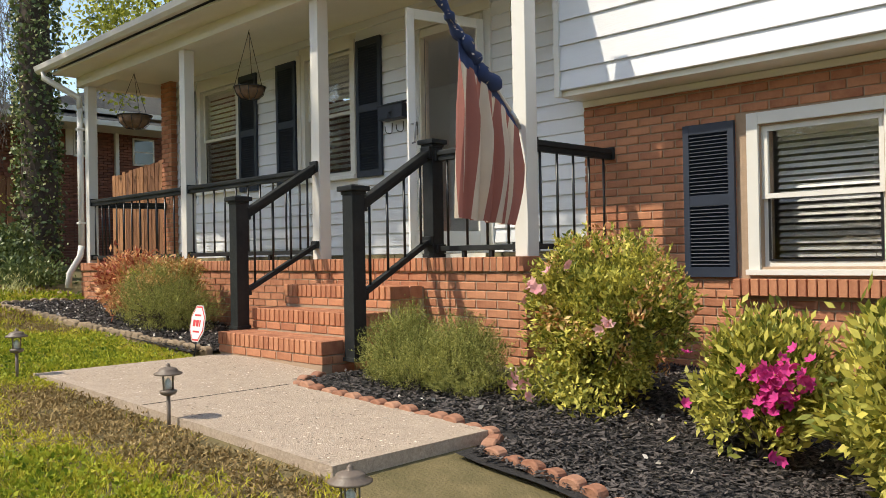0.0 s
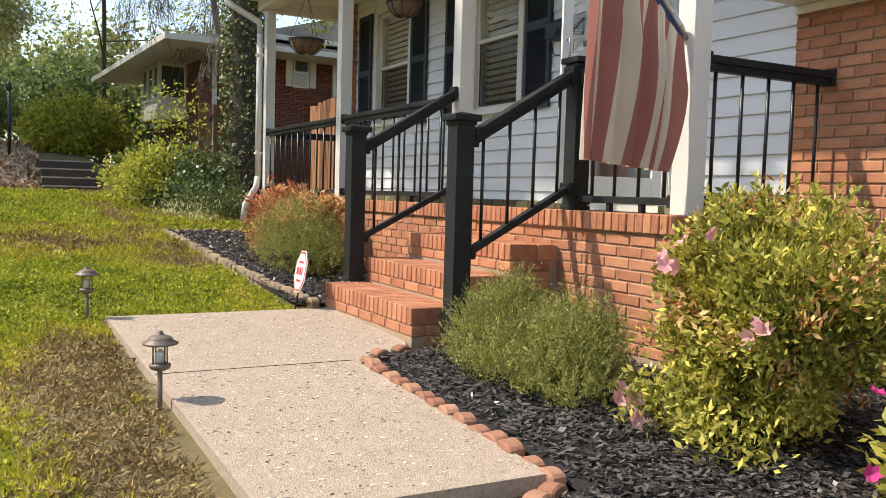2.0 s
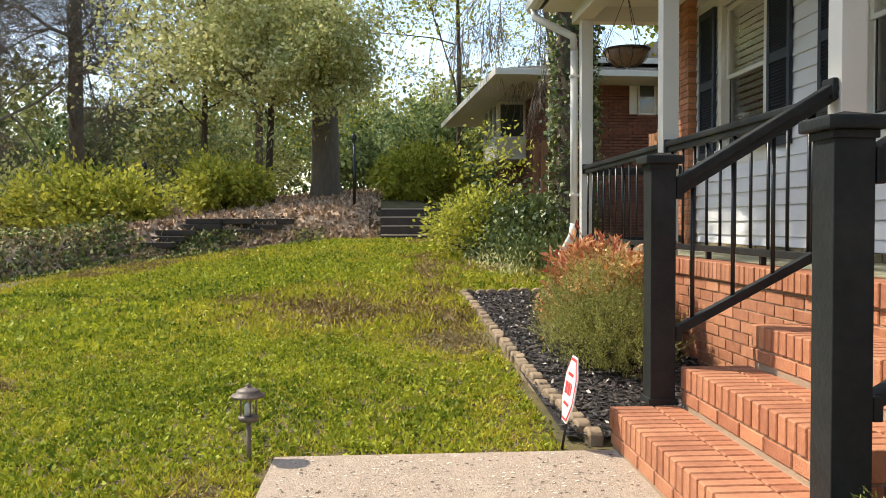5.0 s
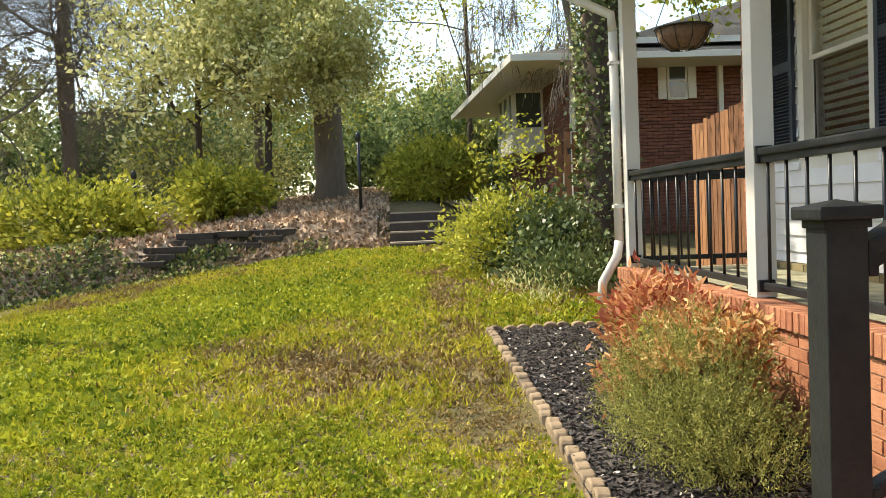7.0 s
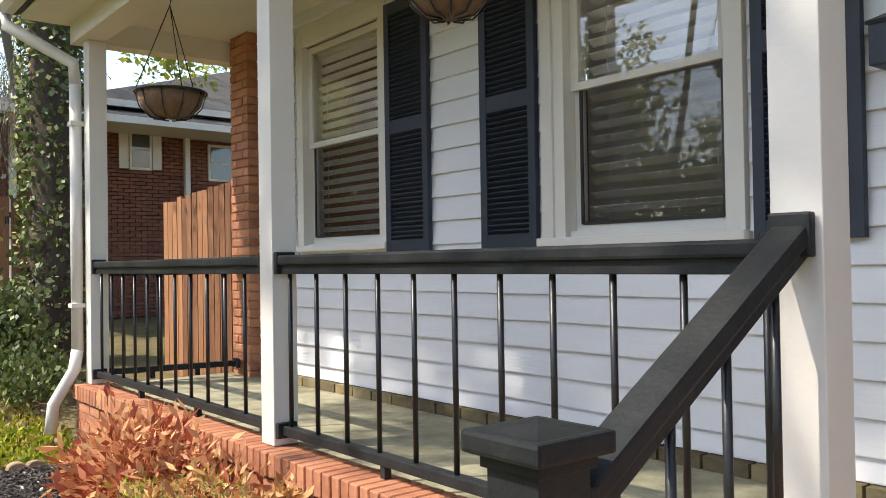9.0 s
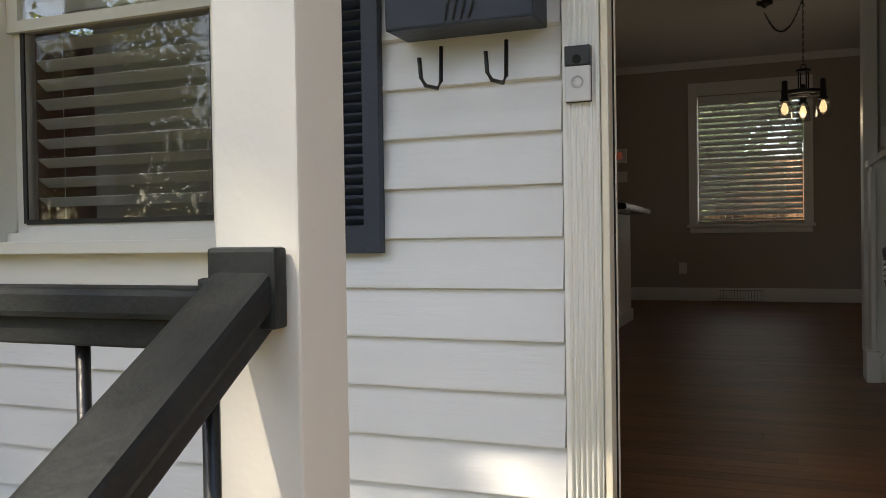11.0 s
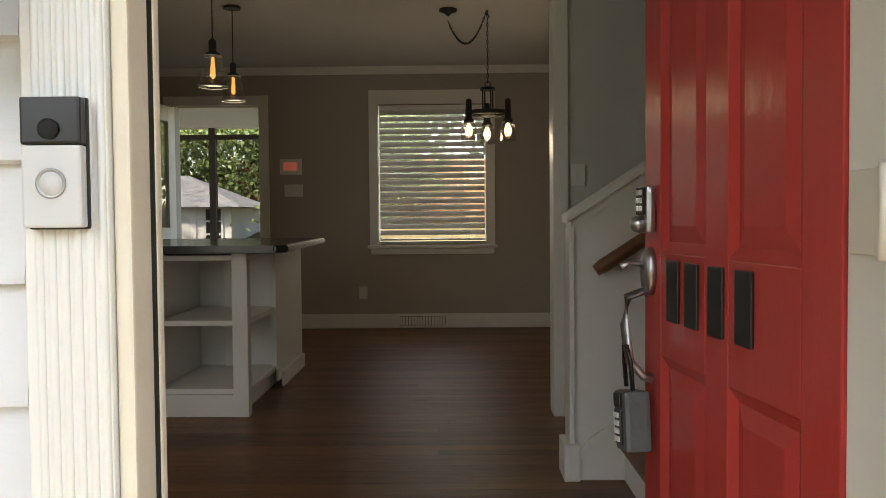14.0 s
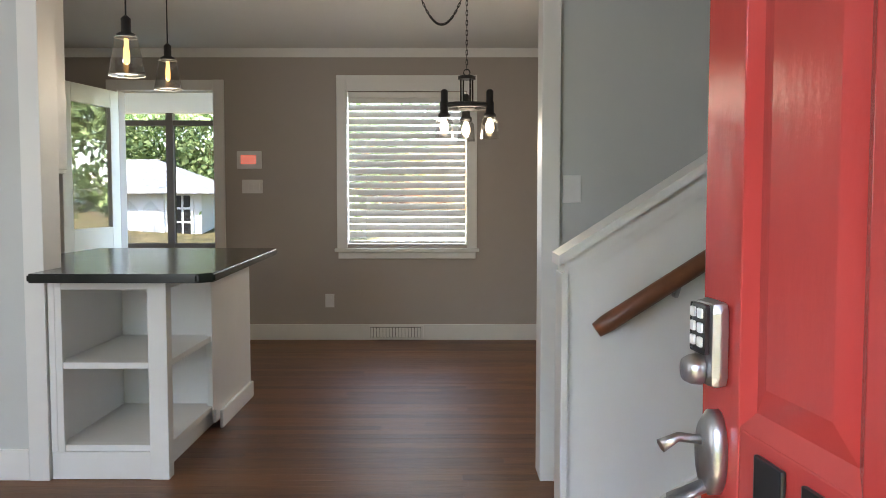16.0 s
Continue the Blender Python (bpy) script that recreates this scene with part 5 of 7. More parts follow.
sheet("pavement", np.arange(-13.85, -13.1, 0.12), np.arange(-5.6, -2.3, 0.15), 0.03, M_DIRT, "pale worn dirt path at the foot of the steps", "path")
rw = thing("retaining_wall", "low stacked dark stone retaining wall with ivy", "wall", kind="structure", at=(-13.8, -6, 0.4))
for r in range(5):
    y = -8.3 + 0.2 * (r % 2) + 0.25 * r
    while y < -5.75 + 0.1 * r:
        L = rng.uniform(0.5, 1.2)
        bm = bmesh.new()
        jx = float(bank_edge(y + L / 2)) - 0.42 - 0.05 * r + rng.uniform(-0.03, 0.03)
        box(bm, jx - 0.45, y, 0.56 + 0.112 * r, jx, y + L - 0.015, 0.66 + 0.112 * r + rng.uniform(0, 0.012), 0.014)
        part("stone", bm, M_TIMBER, rw)
        y += L
for px, py, h in ((-15.2, -4.03, 1.45), (-17.0, -9.1, 1.2)):
    t = thing("garden_lamp_post", "thin black lamp post beside the path", "lamp post", at=(px, py, float(ground_z(px, py))))
    z = float(ground_z(px, py))
    bm = bmesh.new()
    tube(bm, [(px, py, z), (px, py, z + h)], 0.035, 8)
    part("pole", bm, M_METALB, t)
    bm = bmesh.new()
    lathe(bm, [(0.03, h), (0.06, h + 0.03), (0.06, h + 0.14), (0.02, h + 0.2)], 10, Matrix.Translation((px, py, z)))
    part("lantern", bm, M_METALB, t)

# ---- plank fence ----
def fence(pts, z_low, h0, h1, label, w=0.14):
    a, b = Vector(pts[0]), Vector(pts[1])
    t = thing("plank_fence", label, "fence", at=(a.x, a.y, z_low))
    n = int((b - a).length / w)
    ang = math.atan2(b.y - a.y, b.x - a.x)
    for i in range(n):
        p = a.lerp(b, (i + 0.5) / n)
        h = h0 + (h1 - h0) * i / n + random.gauss(0, 0.015)
        bm = bmesh.new()
        obox(bm, Matrix.Translation((p.x, p.y, z_low + h / 2)) @ Matrix.Rotation(ang, 4, "Z") @ Matrix.Rotation(random.gauss(0, 0.006), 4, "Y"), w - 0.012, 0.022 + random.uniform(0, 0.006), h, 0.003)
        part("plank", bm, M_FENCE, t)
    for f in (0.2, 0.85):
        bm = bmesh.new()
        p = a.lerp(b, 0.5)
        obox(bm, Matrix.Translation((p.x + 0.035 * math.sin(ang), p.y + 0.05, z_low + h0 * f)) @ Matrix.Rotation(ang, 4, "Z"), (b - a).length, 0.04, 0.09, 0.004)
        part("rail", bm, M_FENCE, t)
    bm = bmesh.new()
    p = a.lerp(b, 0.62)
    obox(bm, Matrix.Translation((p.x, p.y - 0.03, z_low + h0 * 0.8)) @ Matrix.Rotation(ang, 4, "Z"), 0.07, 0.03, 0.12, 0.006)
    part("latch", bm, M_METALB, t)
    return t


fence([(-8.75, 0.62), (-5.40, 0.55)], 0.28, 2.02, 2.22, "weathered cedar plank fence and gate beside the house")
fence([(-13.6, 0.50), (-13.55, -0.33)], 1.0, 1.68, 1.68, "sunlit reddish plank fence by the neighbouring house")

# ---- neighbouring house ----
nb = thing("neighbour_house", "brick neighbouring house with white eaves behind trees", "house", at=(-21, 5, 1.0))
NX, NY, NZ0, NZ1, NZ2 = -14.6, -0.12, 0.7, 4.02, 4.42
YB = NY + 1.15
O = ORIGIN[nb.name]


def nb_box(name, b, material, parent=None, bev=0.0, label=""):
    bm = bmesh.new()
    box(bm, *b, bev)
    return part(name, bm, material, parent or nb, label)


nb_box("wall", (-21.6, NY + 0.09, NZ0, NX - 0.09, YB + 0.2, NZ1), M_MORTAR)
nb_box("wall", (-21.6, YB + 0.09, NZ0, NX - 0.11, 10, NZ2), M_MORTAR)
V, F = [], []


def nb_brick(x0, y0, z0, x1, y1, z1):
    k = len(V)
    for z in (z0 - O.z, z1 - O.z):
        V.extend([(x0 - O.x, y0 - O.y, z), (x1 - O.x, y0 - O.y, z), (x1 - O.x, y1 - O.y, z), (x0 - O.x, y1 - O.y, z)])
    F.extend([(k + 3, k + 2, k + 1, k), (k + 4, k + 5, k + 6, k + 7)] + [(k + i, k + (i + 1) % 4, k + 4 + (i + 1) % 4, k + 4 + i) for i in range(4)])


for r in range(int((NZ2 - NZ0) / 0.0675)):
    z = NZ0 + r * 0.0675
    o = 0.107 * (r % 2)
    y = NY - o
    while y < 8:
        if z < NZ1 - 0.06 or y > YB:
            nb_brick(NX - 0.1, y, z, NX, y + 0.203, z + 0.057)
        y += 0.2135
    x = -21.5 + o
    while x < NX - 0.1 and z < NZ1 - 0.06:
        nb_brick(x, NY, z, x + 0.203, NY + 0.1, z + 0.057)
        x += 0.2135
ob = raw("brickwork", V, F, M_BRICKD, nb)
tagged(ob, kind="stuff")
EA, EX = NY - 1.42, NX + 1.35
XR = -22.8
# low front roof with a deep white eave, and the higher roof behind it
for nm, y0, y1, x1, zz, rise, yr in (("roof", EA, YB + 3.0, EX, NZ1, 0.85, YB + 1.6), ("roof", YB - 0.35, 10.5, NX + 0.6, NZ2, 1.7, 5.6)):
    bm = bmesh.new()
    v = [bm.verts.new(c) for c in ((XR, y0, zz + 0.03), (x1, y0, zz + 0.03), (x1, y1, zz + 0.03), (XR, y1, zz + 0.03), (XR + 2.5, yr, zz + rise), (x1 - 3.0, yr, zz + rise))]
    for q in ((0, 1, 5, 4), (1, 2, 5), (2, 3, 4, 5), (3, 0, 4), (3, 2, 1, 0)):
        bm.faces.new([v[i] for i in q])
    part(nm, bm, M_ROOF, nb)
    nb_box("fascia", (XR, y0 - 0.03, zz - 0.09, x1 + 0.03, y0, zz + 0.05), M_WHITE, None, 0.006, "white painted fascia")
    nb_box("fascia", (x1, y0, zz - 0.09, x1 + 0.03, y1, zz + 0.03), M_WHITE, None, 0.006, "white painted fascia")
    nb_box("soffit", (XR, y0, zz - 0.05, x1, y1, zz - 0.03), M_WHITE, None, 0, "white painted soffit")
for k in range(9):
    z = NZ2 + 0.12 + 0.155 * k
    nb_box("shingle_course", (NX - 0.32 * k - 0.1, YB + 0.2 + 0.42 * k, z, NX + 0.34 - 0.32 * k, 9.6 - 0.4 * k, z + 0.03), M_ROOF)
for xx, yy, z1 in ((NX + 0.06, NY - 0.02, NZ1), (NX + 0.06, 2.86, NZ2)):
    nb_box("downspout", (xx - 0.05, yy - 0.05, NZ0, xx + 0.05, yy + 0.05, z1 - 0.06), M_WHITE, None, 0.01)


def nb_window(y0, y1, z0, z1, shut=0.0):
    w = nb_box("window", (NX - 0.02, y0 - 0.045, z0 - 0.05, NX + 0.035, y1 + 0.045, z1 + 0.05), M_WHITE)
    for za, zb in ((z0, (z0 + z1) / 2 - 0.015), ((z0 + z1) / 2 + 0.015, z1)):
        nb_box("pane", (NX + 0.036, y0, za, NX + 0.041, y1, zb), M_PANE, w)
    if shut:
        for ya, yb in ((y0 - 0.06 - shut, y0 - 0.06), (y1 + 0.06, y1 + 0.06 + shut)):
            nb_box("shutter", (NX + 0.002, ya, z0 - 0.03, NX + 0.03, yb, z1 + 0.03), M_WHITE, None, 0.004)


nb_window(1.84, 2.16, 3.38, 4.02, 0.17)
nb_window(3.35, 3.85, 3.25, 3.85)
nb_window(5.0, 5.6, 3.05, 3.85)
BX0, BX1, BY = -19.2, -17.15, NY - 0.74
bay = nb_box("bay_window", (BX0, BY, 2.56, BX1, NY + 0.05, 2.66), M_WHITE)
nb_box("apron", (BX0 + 0.03, BY + 0.03, 2.66, BX1 - 0.03, NY + 0.05, 3.12), M_WHITE, bay)
for k in range(4):
    nb_box("board", (BX0 + 0.02, BY + 0.01, 2.67 + 0.115 * k, BX1 - 0.01, BY + 0.03, 2.765 + 0.115 * k), M_WHITE, bay)
    nb_box("board", (BX1 - 0.03, BY + 0.03, 2.67 + 0.115 * k, BX1 - 0.012, NY + 0.05, 2.765 + 0.115 * k), M_WHITE, bay)
for xx in (BX0 + 0.03, BX0 + 0.68, BX0 + 1.36, BX1 - 0.12):
    nb_box("mullion", (xx, BY + 0.03, 3.12, xx + 0.09, BY + 0.12, 3.9), M_WHITE, bay)
nb_box("side_mullion", (BX1 - 0.12, NY - 0.05, 3.12, BX1 - 0.03, NY + 0.05, 3.9), M_WHITE, bay)
nb_box("head", (BX0 + 0.03, BY + 0.03, 3.9, BX1 - 0.03, NY + 0.05, 3.97), M_WHITE, bay)
nb_box("pane", (BX0 + 0.12, BY + 0.07, 3.12, BX1 - 0.12, BY + 0.09, 3.9), M_PANE, bay)
nb_box("pane", (BX1 - 0.08, BY + 0.12, 3.12, BX1 - 0.06, NY - 0.05, 3.9), M_PANE, bay)
for xa in (-15.9, -20.3, -21.3):
    w = nb_box("window", (xa, NY - 0.03, 2.55, xa + 0.72, NY + 0.02, 3.75), M_WHITE) if xa < -16 else nb_box("vent", (xa, NY - 0.02, 1.75, xa + 0.5, NY + 0.02, 2.0), M_WHITE)
    nb_box("pane", (xa + 0.07, NY - 0.035, 2.62 if xa < -16 else 1.79, xa + (0.65 if xa < -16 else 0.43), NY - 0.031, 3.68 if xa < -16 else 1.96), M_PANE, w)
    if xa < -16:
        for xb in (xa - 0.34, xa + 0.76):
            nb_box("shutter", (xb, NY - 0.03, 2.55, xb + 0.3, NY - 0.002, 3.75), M_NAVY, None, 0.004)
nb.rotation_euler = (0, 0, radians(2.9))

# ---- rooms behind the door ----
FZ, CZ = FLOOR_Z, 3.50
bm = bmesh.new()
box(bm, -5.0, 0.14, FZ - 0.12, 2.05, 7.45, FZ - 0.022)
subfloor = solid("floor", bm, M_FLOOR, "dark stained oak strip floor with a soft gloss", "floor", "structure")
bm = bmesh.new()
box(bm, -5.0, 0.16, CZ, 2.05, 3.65, CZ + 0.05)
box(bm, -5.0, 3.65, CZ, 2.05, 7.45, CZ + 0.05)
solid("ceiling", bm, M_CEIL, "plain white painted ceiling", "ceiling", "structure")
OPEN_BACK = [(-0.31, 0.74, 1.79, 3.13), (-2.31, -1.478, FZ, 3.136)]
wall_back = wall_x("wall_back", -5.0, 2.05, 7.40, 7.55, FZ - 0.1, CZ, OPEN_BACK, M_WALLG, "greige painted back wall of the dining area")
wall_mid = wall_x("wall_middle", -5.0, 2.05, 3.65, 3.78, FZ - 0.02, CZ, [(-1.24, 0.985, FZ - 0.02, 3.36)], M_WALLB, "cool grey wall with a wide cased opening")
bm = bmesh.new()
box(bm, 1.44, 3.78, FZ - 0.02, 1.56, 7.40, CZ)
solid("wall_dining", bm, M_WALLG, "greige side wall of the dining area", "wall", "structure")
bm = bmesh.new()
box(bm, 2.05, 0.2, FZ - 0.1, 2.15, 7.5, CZ + 0.05)
solid("wall_stair", bm, M_WALLB, "cool grey wall beside the stairs", "wall", "structure")
bm = bmesh.new()
box(bm, -3.35, 3.78, FZ - 0.02, -3.25, 7.40, CZ)
solid("wall_kitchen", bm, M_WALLG, "greige kitchen wall", "wall", "structure")
bm = bmesh.new()
box(bm, -5.3, -0.0, 3.45, 2.08, 0.16, 3.55)
box(bm, -5.3, 7.4, CZ + 0.05, 2.15, 7.55, 5.3)
solid("wall_plate", bm, M_SOFFIT, "plain strip of wall above the porch ceiling", "wall", "structure")


def trim_box(name, b, parent, material=M_TRIM, bev=0.004, label=""):
    bm = bmesh.new()
    box(bm, *b, bev)
    return part(name, bm, material, parent, label)


tr = thing("trim", "white painted interior casing and skirting", "trim", kind="structure", at=(0, 3.6, FZ))
trim_box("casing", (-1.31, 3.625, FZ, -1.22, 3.80, 3.40), tr)
trim_box("casing", (0.965, 3.625, FZ, 1.045, 3.80, 3.40), tr)
trim_box("baseboard", (-5.0, 3.63, FZ, -1.312, 3.65, FZ + 0.14), tr)
trim_box("baseboard", (1.047, 3.63, FZ, 2.05, 3.65, FZ + 0.14), tr)
trim_box("baseboard", (-1.385, 7.38, FZ, 1.44, 7.40, FZ + 0.14), tr)
trim_box("baseboard", (1.42, 3.80, FZ, 1.44, 7.38, FZ + 0.14), tr)
bm = bmesh.new()
for x0, y0, x1, y1 in ((-3.25, 7.355, 1.44, 7.40), (1.395, 3.80, 1.44, 7.355)):
    box(bm, x0, y0, CZ - 0.035, x1, y1, CZ - 0.002)
    box(bm, x0 + (0.02 if y1 < 7.38 else 0), y0 + (0.02 if y1 > 7.38 else 0), CZ - 0.075, x1, y1, CZ - 0.035)
part("crown_moulding", bm, M_TRIM, tr)
trim_box("casing", (-1.478, 7.375, FZ, -1.385, 7.42, 3.23), tr)
trim_box("casing", (-2.41, 7.375, FZ, -2.312, 7.42, 3.23), tr)
trim_box("casing", (-2.312, 7.377, 3.137, -1.478, 7.42, 3.228), tr)

# dining window with its blind
w = thing("window_4", "white cased dining window with a lowered blind", "window", kind="structure", at=(0.215, 7.4, 1.7))
trim_box("casing", (-0.40, 7.372, 1.755, -0.312, 7.40, 3.27), w)
trim_box("casing", (0.742, 7.372, 1.755, 0.83, 7.40, 3.27), w)
trim_box("casing", (-0.312, 7.374, 3.132, 0.742, 7.40, 3.268), w)
trim_box("window_sill", (-0.42, 7.345, 1.725, 0.85, 7.40, 1.755), w)
trim_box("apron", (-0.39, 7.378, 1.665, 0.82, 7.40, 1.722), w)
for za, zb in ((1.80, 2.44), (2.46, 3.12)):
    bm = bmesh.new()
    box(bm, -0.31, 7.48, za, 0.74, 7.485, zb)
    g = part("pane", bm, M_GLASS, w)
    g.visible_shadow = False
trim_box("meeting_rail", (-0.31, 7.47, 2.435, 0.74, 7.50, 2.465), w)
blind(-0.30, 0.73, 1.80, 3.125, 7.435, 0.062, 73, "white two-inch slatted blind in the dining window", M_TRIM)

# floor strips
for y in np.arange(0.17, 7.36, 0.0825):
    cuts = [-3.2]
    x = -3.2 + random.uniform(0.3, 1.6)
    while x < 1.9:
        cuts.append(x)
        x += random.uniform(1.2, 2.6)
    cuts.append(2.04)
    for a, b in zip(cuts, cuts[1:]):
        V = [(a + 0.0006, y, FZ - 0.022), (b - 0.0006, y, FZ - 0.022), (b - 0.0006, y + 0.0820, FZ - 0.022), (a + 0.0006, y + 0.0820, FZ - 0.022)]
        V += [(p[0], p[1] + (0.0006 if i < 2 else -0.0006), FZ) for i, p in enumerate(V)]
        raw("floor_strip", V, [(4, 5, 6, 7), (0, 1, 5, 4), (1, 2, 6, 5), (2, 3, 7, 6), (3, 0, 4, 7)], M_FLOOR, subfloor)

# ---- peninsula with open shelves ----
pn = thing("peninsula_cabinet", "white kitchen peninsula with open end shelves", "cabinet", at=(-0.98, 4.4, FZ))
PX0, PX1, PY0, PY1 = -1.215, -0.69, 3.64, 5.25
trim_box("toe_kick", (PX0, PY0 + 0.004, FZ + 0.001, PX1 - 0.06, PY1, FZ + 0.125), pn)
trim_box("back_panel", (PX0 + 0.03, 4.42, FZ + 0.126, PX1 - 0.02, 4.45, 1.835), pn)
trim_box("side_panel", (PX0, PY0, FZ + 0.126, PX0 + 0.03, PY1, 1.835), pn)
trim_box("end_panel", (PX1 - 0.02, 4.42, FZ + 0.05, PX1, PY1, 1.835), pn)
trim_box("corner_post", (PX1 - 0.085, PY0 - 0.002, FZ + 0.001, PX1, PY0 + 0.07, 1.836), pn)
trim_box("stile", (PX0 + 0.0301, PY0 - 0.001, FZ + 0.126, PX0 + 0.06, PY0 + 0.03, 1.835), pn)
for z in (FZ + 0.127, 1.44, 1.795):
    trim_box("shelf", (PX0 + 0.031, PY0 + 0.006, z, PX1 - 0.006, 4.419, z + 0.03), pn)
trim_box("divider", (PX0 + 0.20, 4.36, FZ + 0.158, PX0 + 0.26, 4.418, 1.79), pn)
trim_box("stile", (PX1 - 0.03, 4.36, FZ + 0.126, PX1 + 0.002, 4.43, 1.834), pn)
trim_box("base_board", (PX1, 4.50, FZ + 0.001, PX1 + 0.018, PY1, FZ + 0.10), pn)
bm = bmesh.new()
v0 = [(-1.22, 3.46), (-0.50, 3.46), (-0.44, 3.52), (-0.52, 5.30), (-1.66, 5.30), (-1.66, 4.52), (-1.22, 3.80)]
lo = [bm.verts.new((x, y, 1.842)) for x, y in v0]
hi = [bm.verts.new((x, y, 1.882)) for x, y in v0]
bm.faces.new(lo[::-1])
bm.faces.new(hi)
for k in range(len(v0)):
    bm.faces.new((lo[k], lo[(k + 1) % len(v0)], hi[(k + 1) % len(v0)], hi[k]))
bmesh.ops.bevel(bm, geom=[e for e in bm.edges], offset=0.008, segments=2, affect="EDGES")
solid("worktop", bm, M_COUNTER, "polished black marble worktop on the peninsula", "worktop")
bm = bmesh.new()
box(bm, -1.76, 3.79, 2.32, -1.345, 4.15, 3.22, 0.004)
uc = thing("wall_cabinet", "cream kitchen wall cabinet", "cabinet", at=(-1.55, 4.2, 2.32))
part("body", bm, M_TRIM, uc)
trim_box("door", (-1.344, 3.82, 2.34, -1.326, 4.13, 3.20), uc)

# stairs, knee wall, handrail
kw = thing("stair_knee_wall", "white painted stair knee wall with a sloping cap", "wall", kind="structure", at=(1.4, 2.6, FZ))
SL = 0.645
bm = bmesh.new()
pr = [(0.92, FZ), (2.04, FZ), (2.04, 2.0 + SL * 1.12), (0.92, 2.0)]
a = [bm.verts.new((x, 2.53, z)) for x, z in pr]
b = [bm.verts.new((x, 2.64, z)) for x, z in pr]
bm.faces.new(a)
bm.faces.new(b[::-1])
for k in range(4):
    bm.faces.new((a[k], b[k], b[(k + 1) % 4], a[(k + 1) % 4]))
part("panel", bm, M_TRIM, kw)
for nm, yo, z0, z1, xs in (("cap", 0.035, 0.012, 0.045, 0.03), ("cap_mould", 0.018, -0.03, 0.010, 0.012), ("cap_mould", 0.009, -0.06, -0.031, 0.006)):
    bm = bmesh.new()
    pr = [(0.92 - xs, 2.0 + z0 - SL * xs), (2.04, 2.0 + z0 + SL * 1.12), (2.04, 2.0 + z1 + SL * 1.12), (0.92 - xs, 2.0 + z1 - SL * xs)]
    a = [bm.verts.new((x, 2.53 - yo, z)) for x, z in pr]
    b = [bm.verts.new((x, 2.64 + yo, z)) for x, z in pr]
    bm.faces.new(a)
    bm.faces.new(b[::-1])
    for k in range(4):
        bm.faces.new((a[k], b[k], b[(k + 1) % 4], a[(k + 1) % 4]))
    part(nm, bm, M_TRIM, kw)
trim_box("end_trim", (0.90, 2.515, FZ, 0.922, 2.655, 1.97), kw)
trim_box("base_block", (0.875, 2.49, FZ, 0.94, 2.67, FZ + 0.15), kw)
bm = bmesh.new()
pr = [(0.94, FZ + 0.002), (1.15, FZ + 0.002), (2.04, FZ + 0.50), (2.04, FZ + 0.86), (0.98, FZ + 0.17), (0.94, FZ + 0.12)]
a = [bm.verts.new((x, 2.505, z)) for x, z in pr]
b = [bm.verts.new((x, 2.529, z)) for x, z in pr]
bm.faces.new(a)
bm.faces.new(b[::-1])
for k in range(len(pr)):
    bm.faces.new((a[k], b[k], b[(k + 1) % len(pr)], a[(k + 1) % len(pr)]))
part("skirt_board", bm, M_TRIM, kw)
sr = thing("staircase", "staircase with white risers and dark treads", "stairs", at=(1.5, 2.0, FZ))
for k in range(3):
    trim_box("riser", (1.12 + 0.28 * k, 1.25, FZ + 0.002, 1.14 + 0.28 * k, 2.50, FZ + 0.18 * (k + 1) - 0.03), sr)
    trim_box("tread", (1.085 + 0.28 * k, 1.22, FZ + 0.18 * (k + 1) - 0.028, 1.42 + 0.28 * k, 2.503, FZ + 0.18 * (k + 1)), sr, M_FLOOR, 0.01)
hr = thing("handrail", "round walnut handrail on the knee wall", "handrail", at=(1.3, 2.47, 1.8))
bm = bmesh.new()
tube(bm, [(1.00, 2.468, 1.80), (1.03, 2.468, 1.82), (2.0, 2.468, 1.82 + 0.97 * SL)], [0.024, 0.029, 0.029], 12)
part("rail", bm, M_WOODRAIL, hr)
for xx in (1.25, 1.8):
    bm = bmesh.new()
    zz = 1.82 + (xx - 1.03) * SL
    tube(bm, [(xx, 2.468, zz - 0.025), (xx, 2.50, zz - 0.06), (xx, 2.527, zz - 0.06)], 0.008, 6)
    part("bracket", bm, M_STEEL, hr)


def plate(name, label, x, y, z, w, h, bits, category):
    t = thing(name, label, category, at=(x, y, z))
    trim_box("cover", (x - w / 2, y - 0.008, z - h / 2, x + w / 2, y - 0.001, z + h / 2), t, M_PLASTW, 0.002)
    for dx, dz, ww, hh in bits:
        trim_box("toggle", (x + dx - ww / 2, y - 0.016, z + dz - hh / 2, x + dx + ww / 2, y - 0.0081, z + dz + hh / 2), t, M_PLASTW, 0.001)


plate("light_switch", "white toggle light switch beside the opening", 1.10, 3.648, 2.24, 0.078, 0.12, [(0, 0, 0.012, 0.03)], "switch")
plate("light_switch", "white triple light switch below the thermostat", -1.146, 7.398, 2.30, 0.18, 0.12, [(-0.05, 0, 0.03, 0.06), (0, 0, 0.03, 0.06), (0.05, 0, 0.03, 0.06)], "switch")
plate("wall_outlet", "white wall outlet above the skirting", -0.472, 7.398, 1.29, 0.08, 0.12, [(0, 0.025, 0.03, 0.03), (0, -0.025, 0.03, 0.03)], "outlet")
th = thing("thermostat", "white thermostat with a glowing orange-red screen", "thermostat", at=(-1.167, 7.39, 2.53))
trim_box("housing", (-1.275, 7.372, 2.455, -1.06, 7.399, 2.61), th, M_PLASTW)
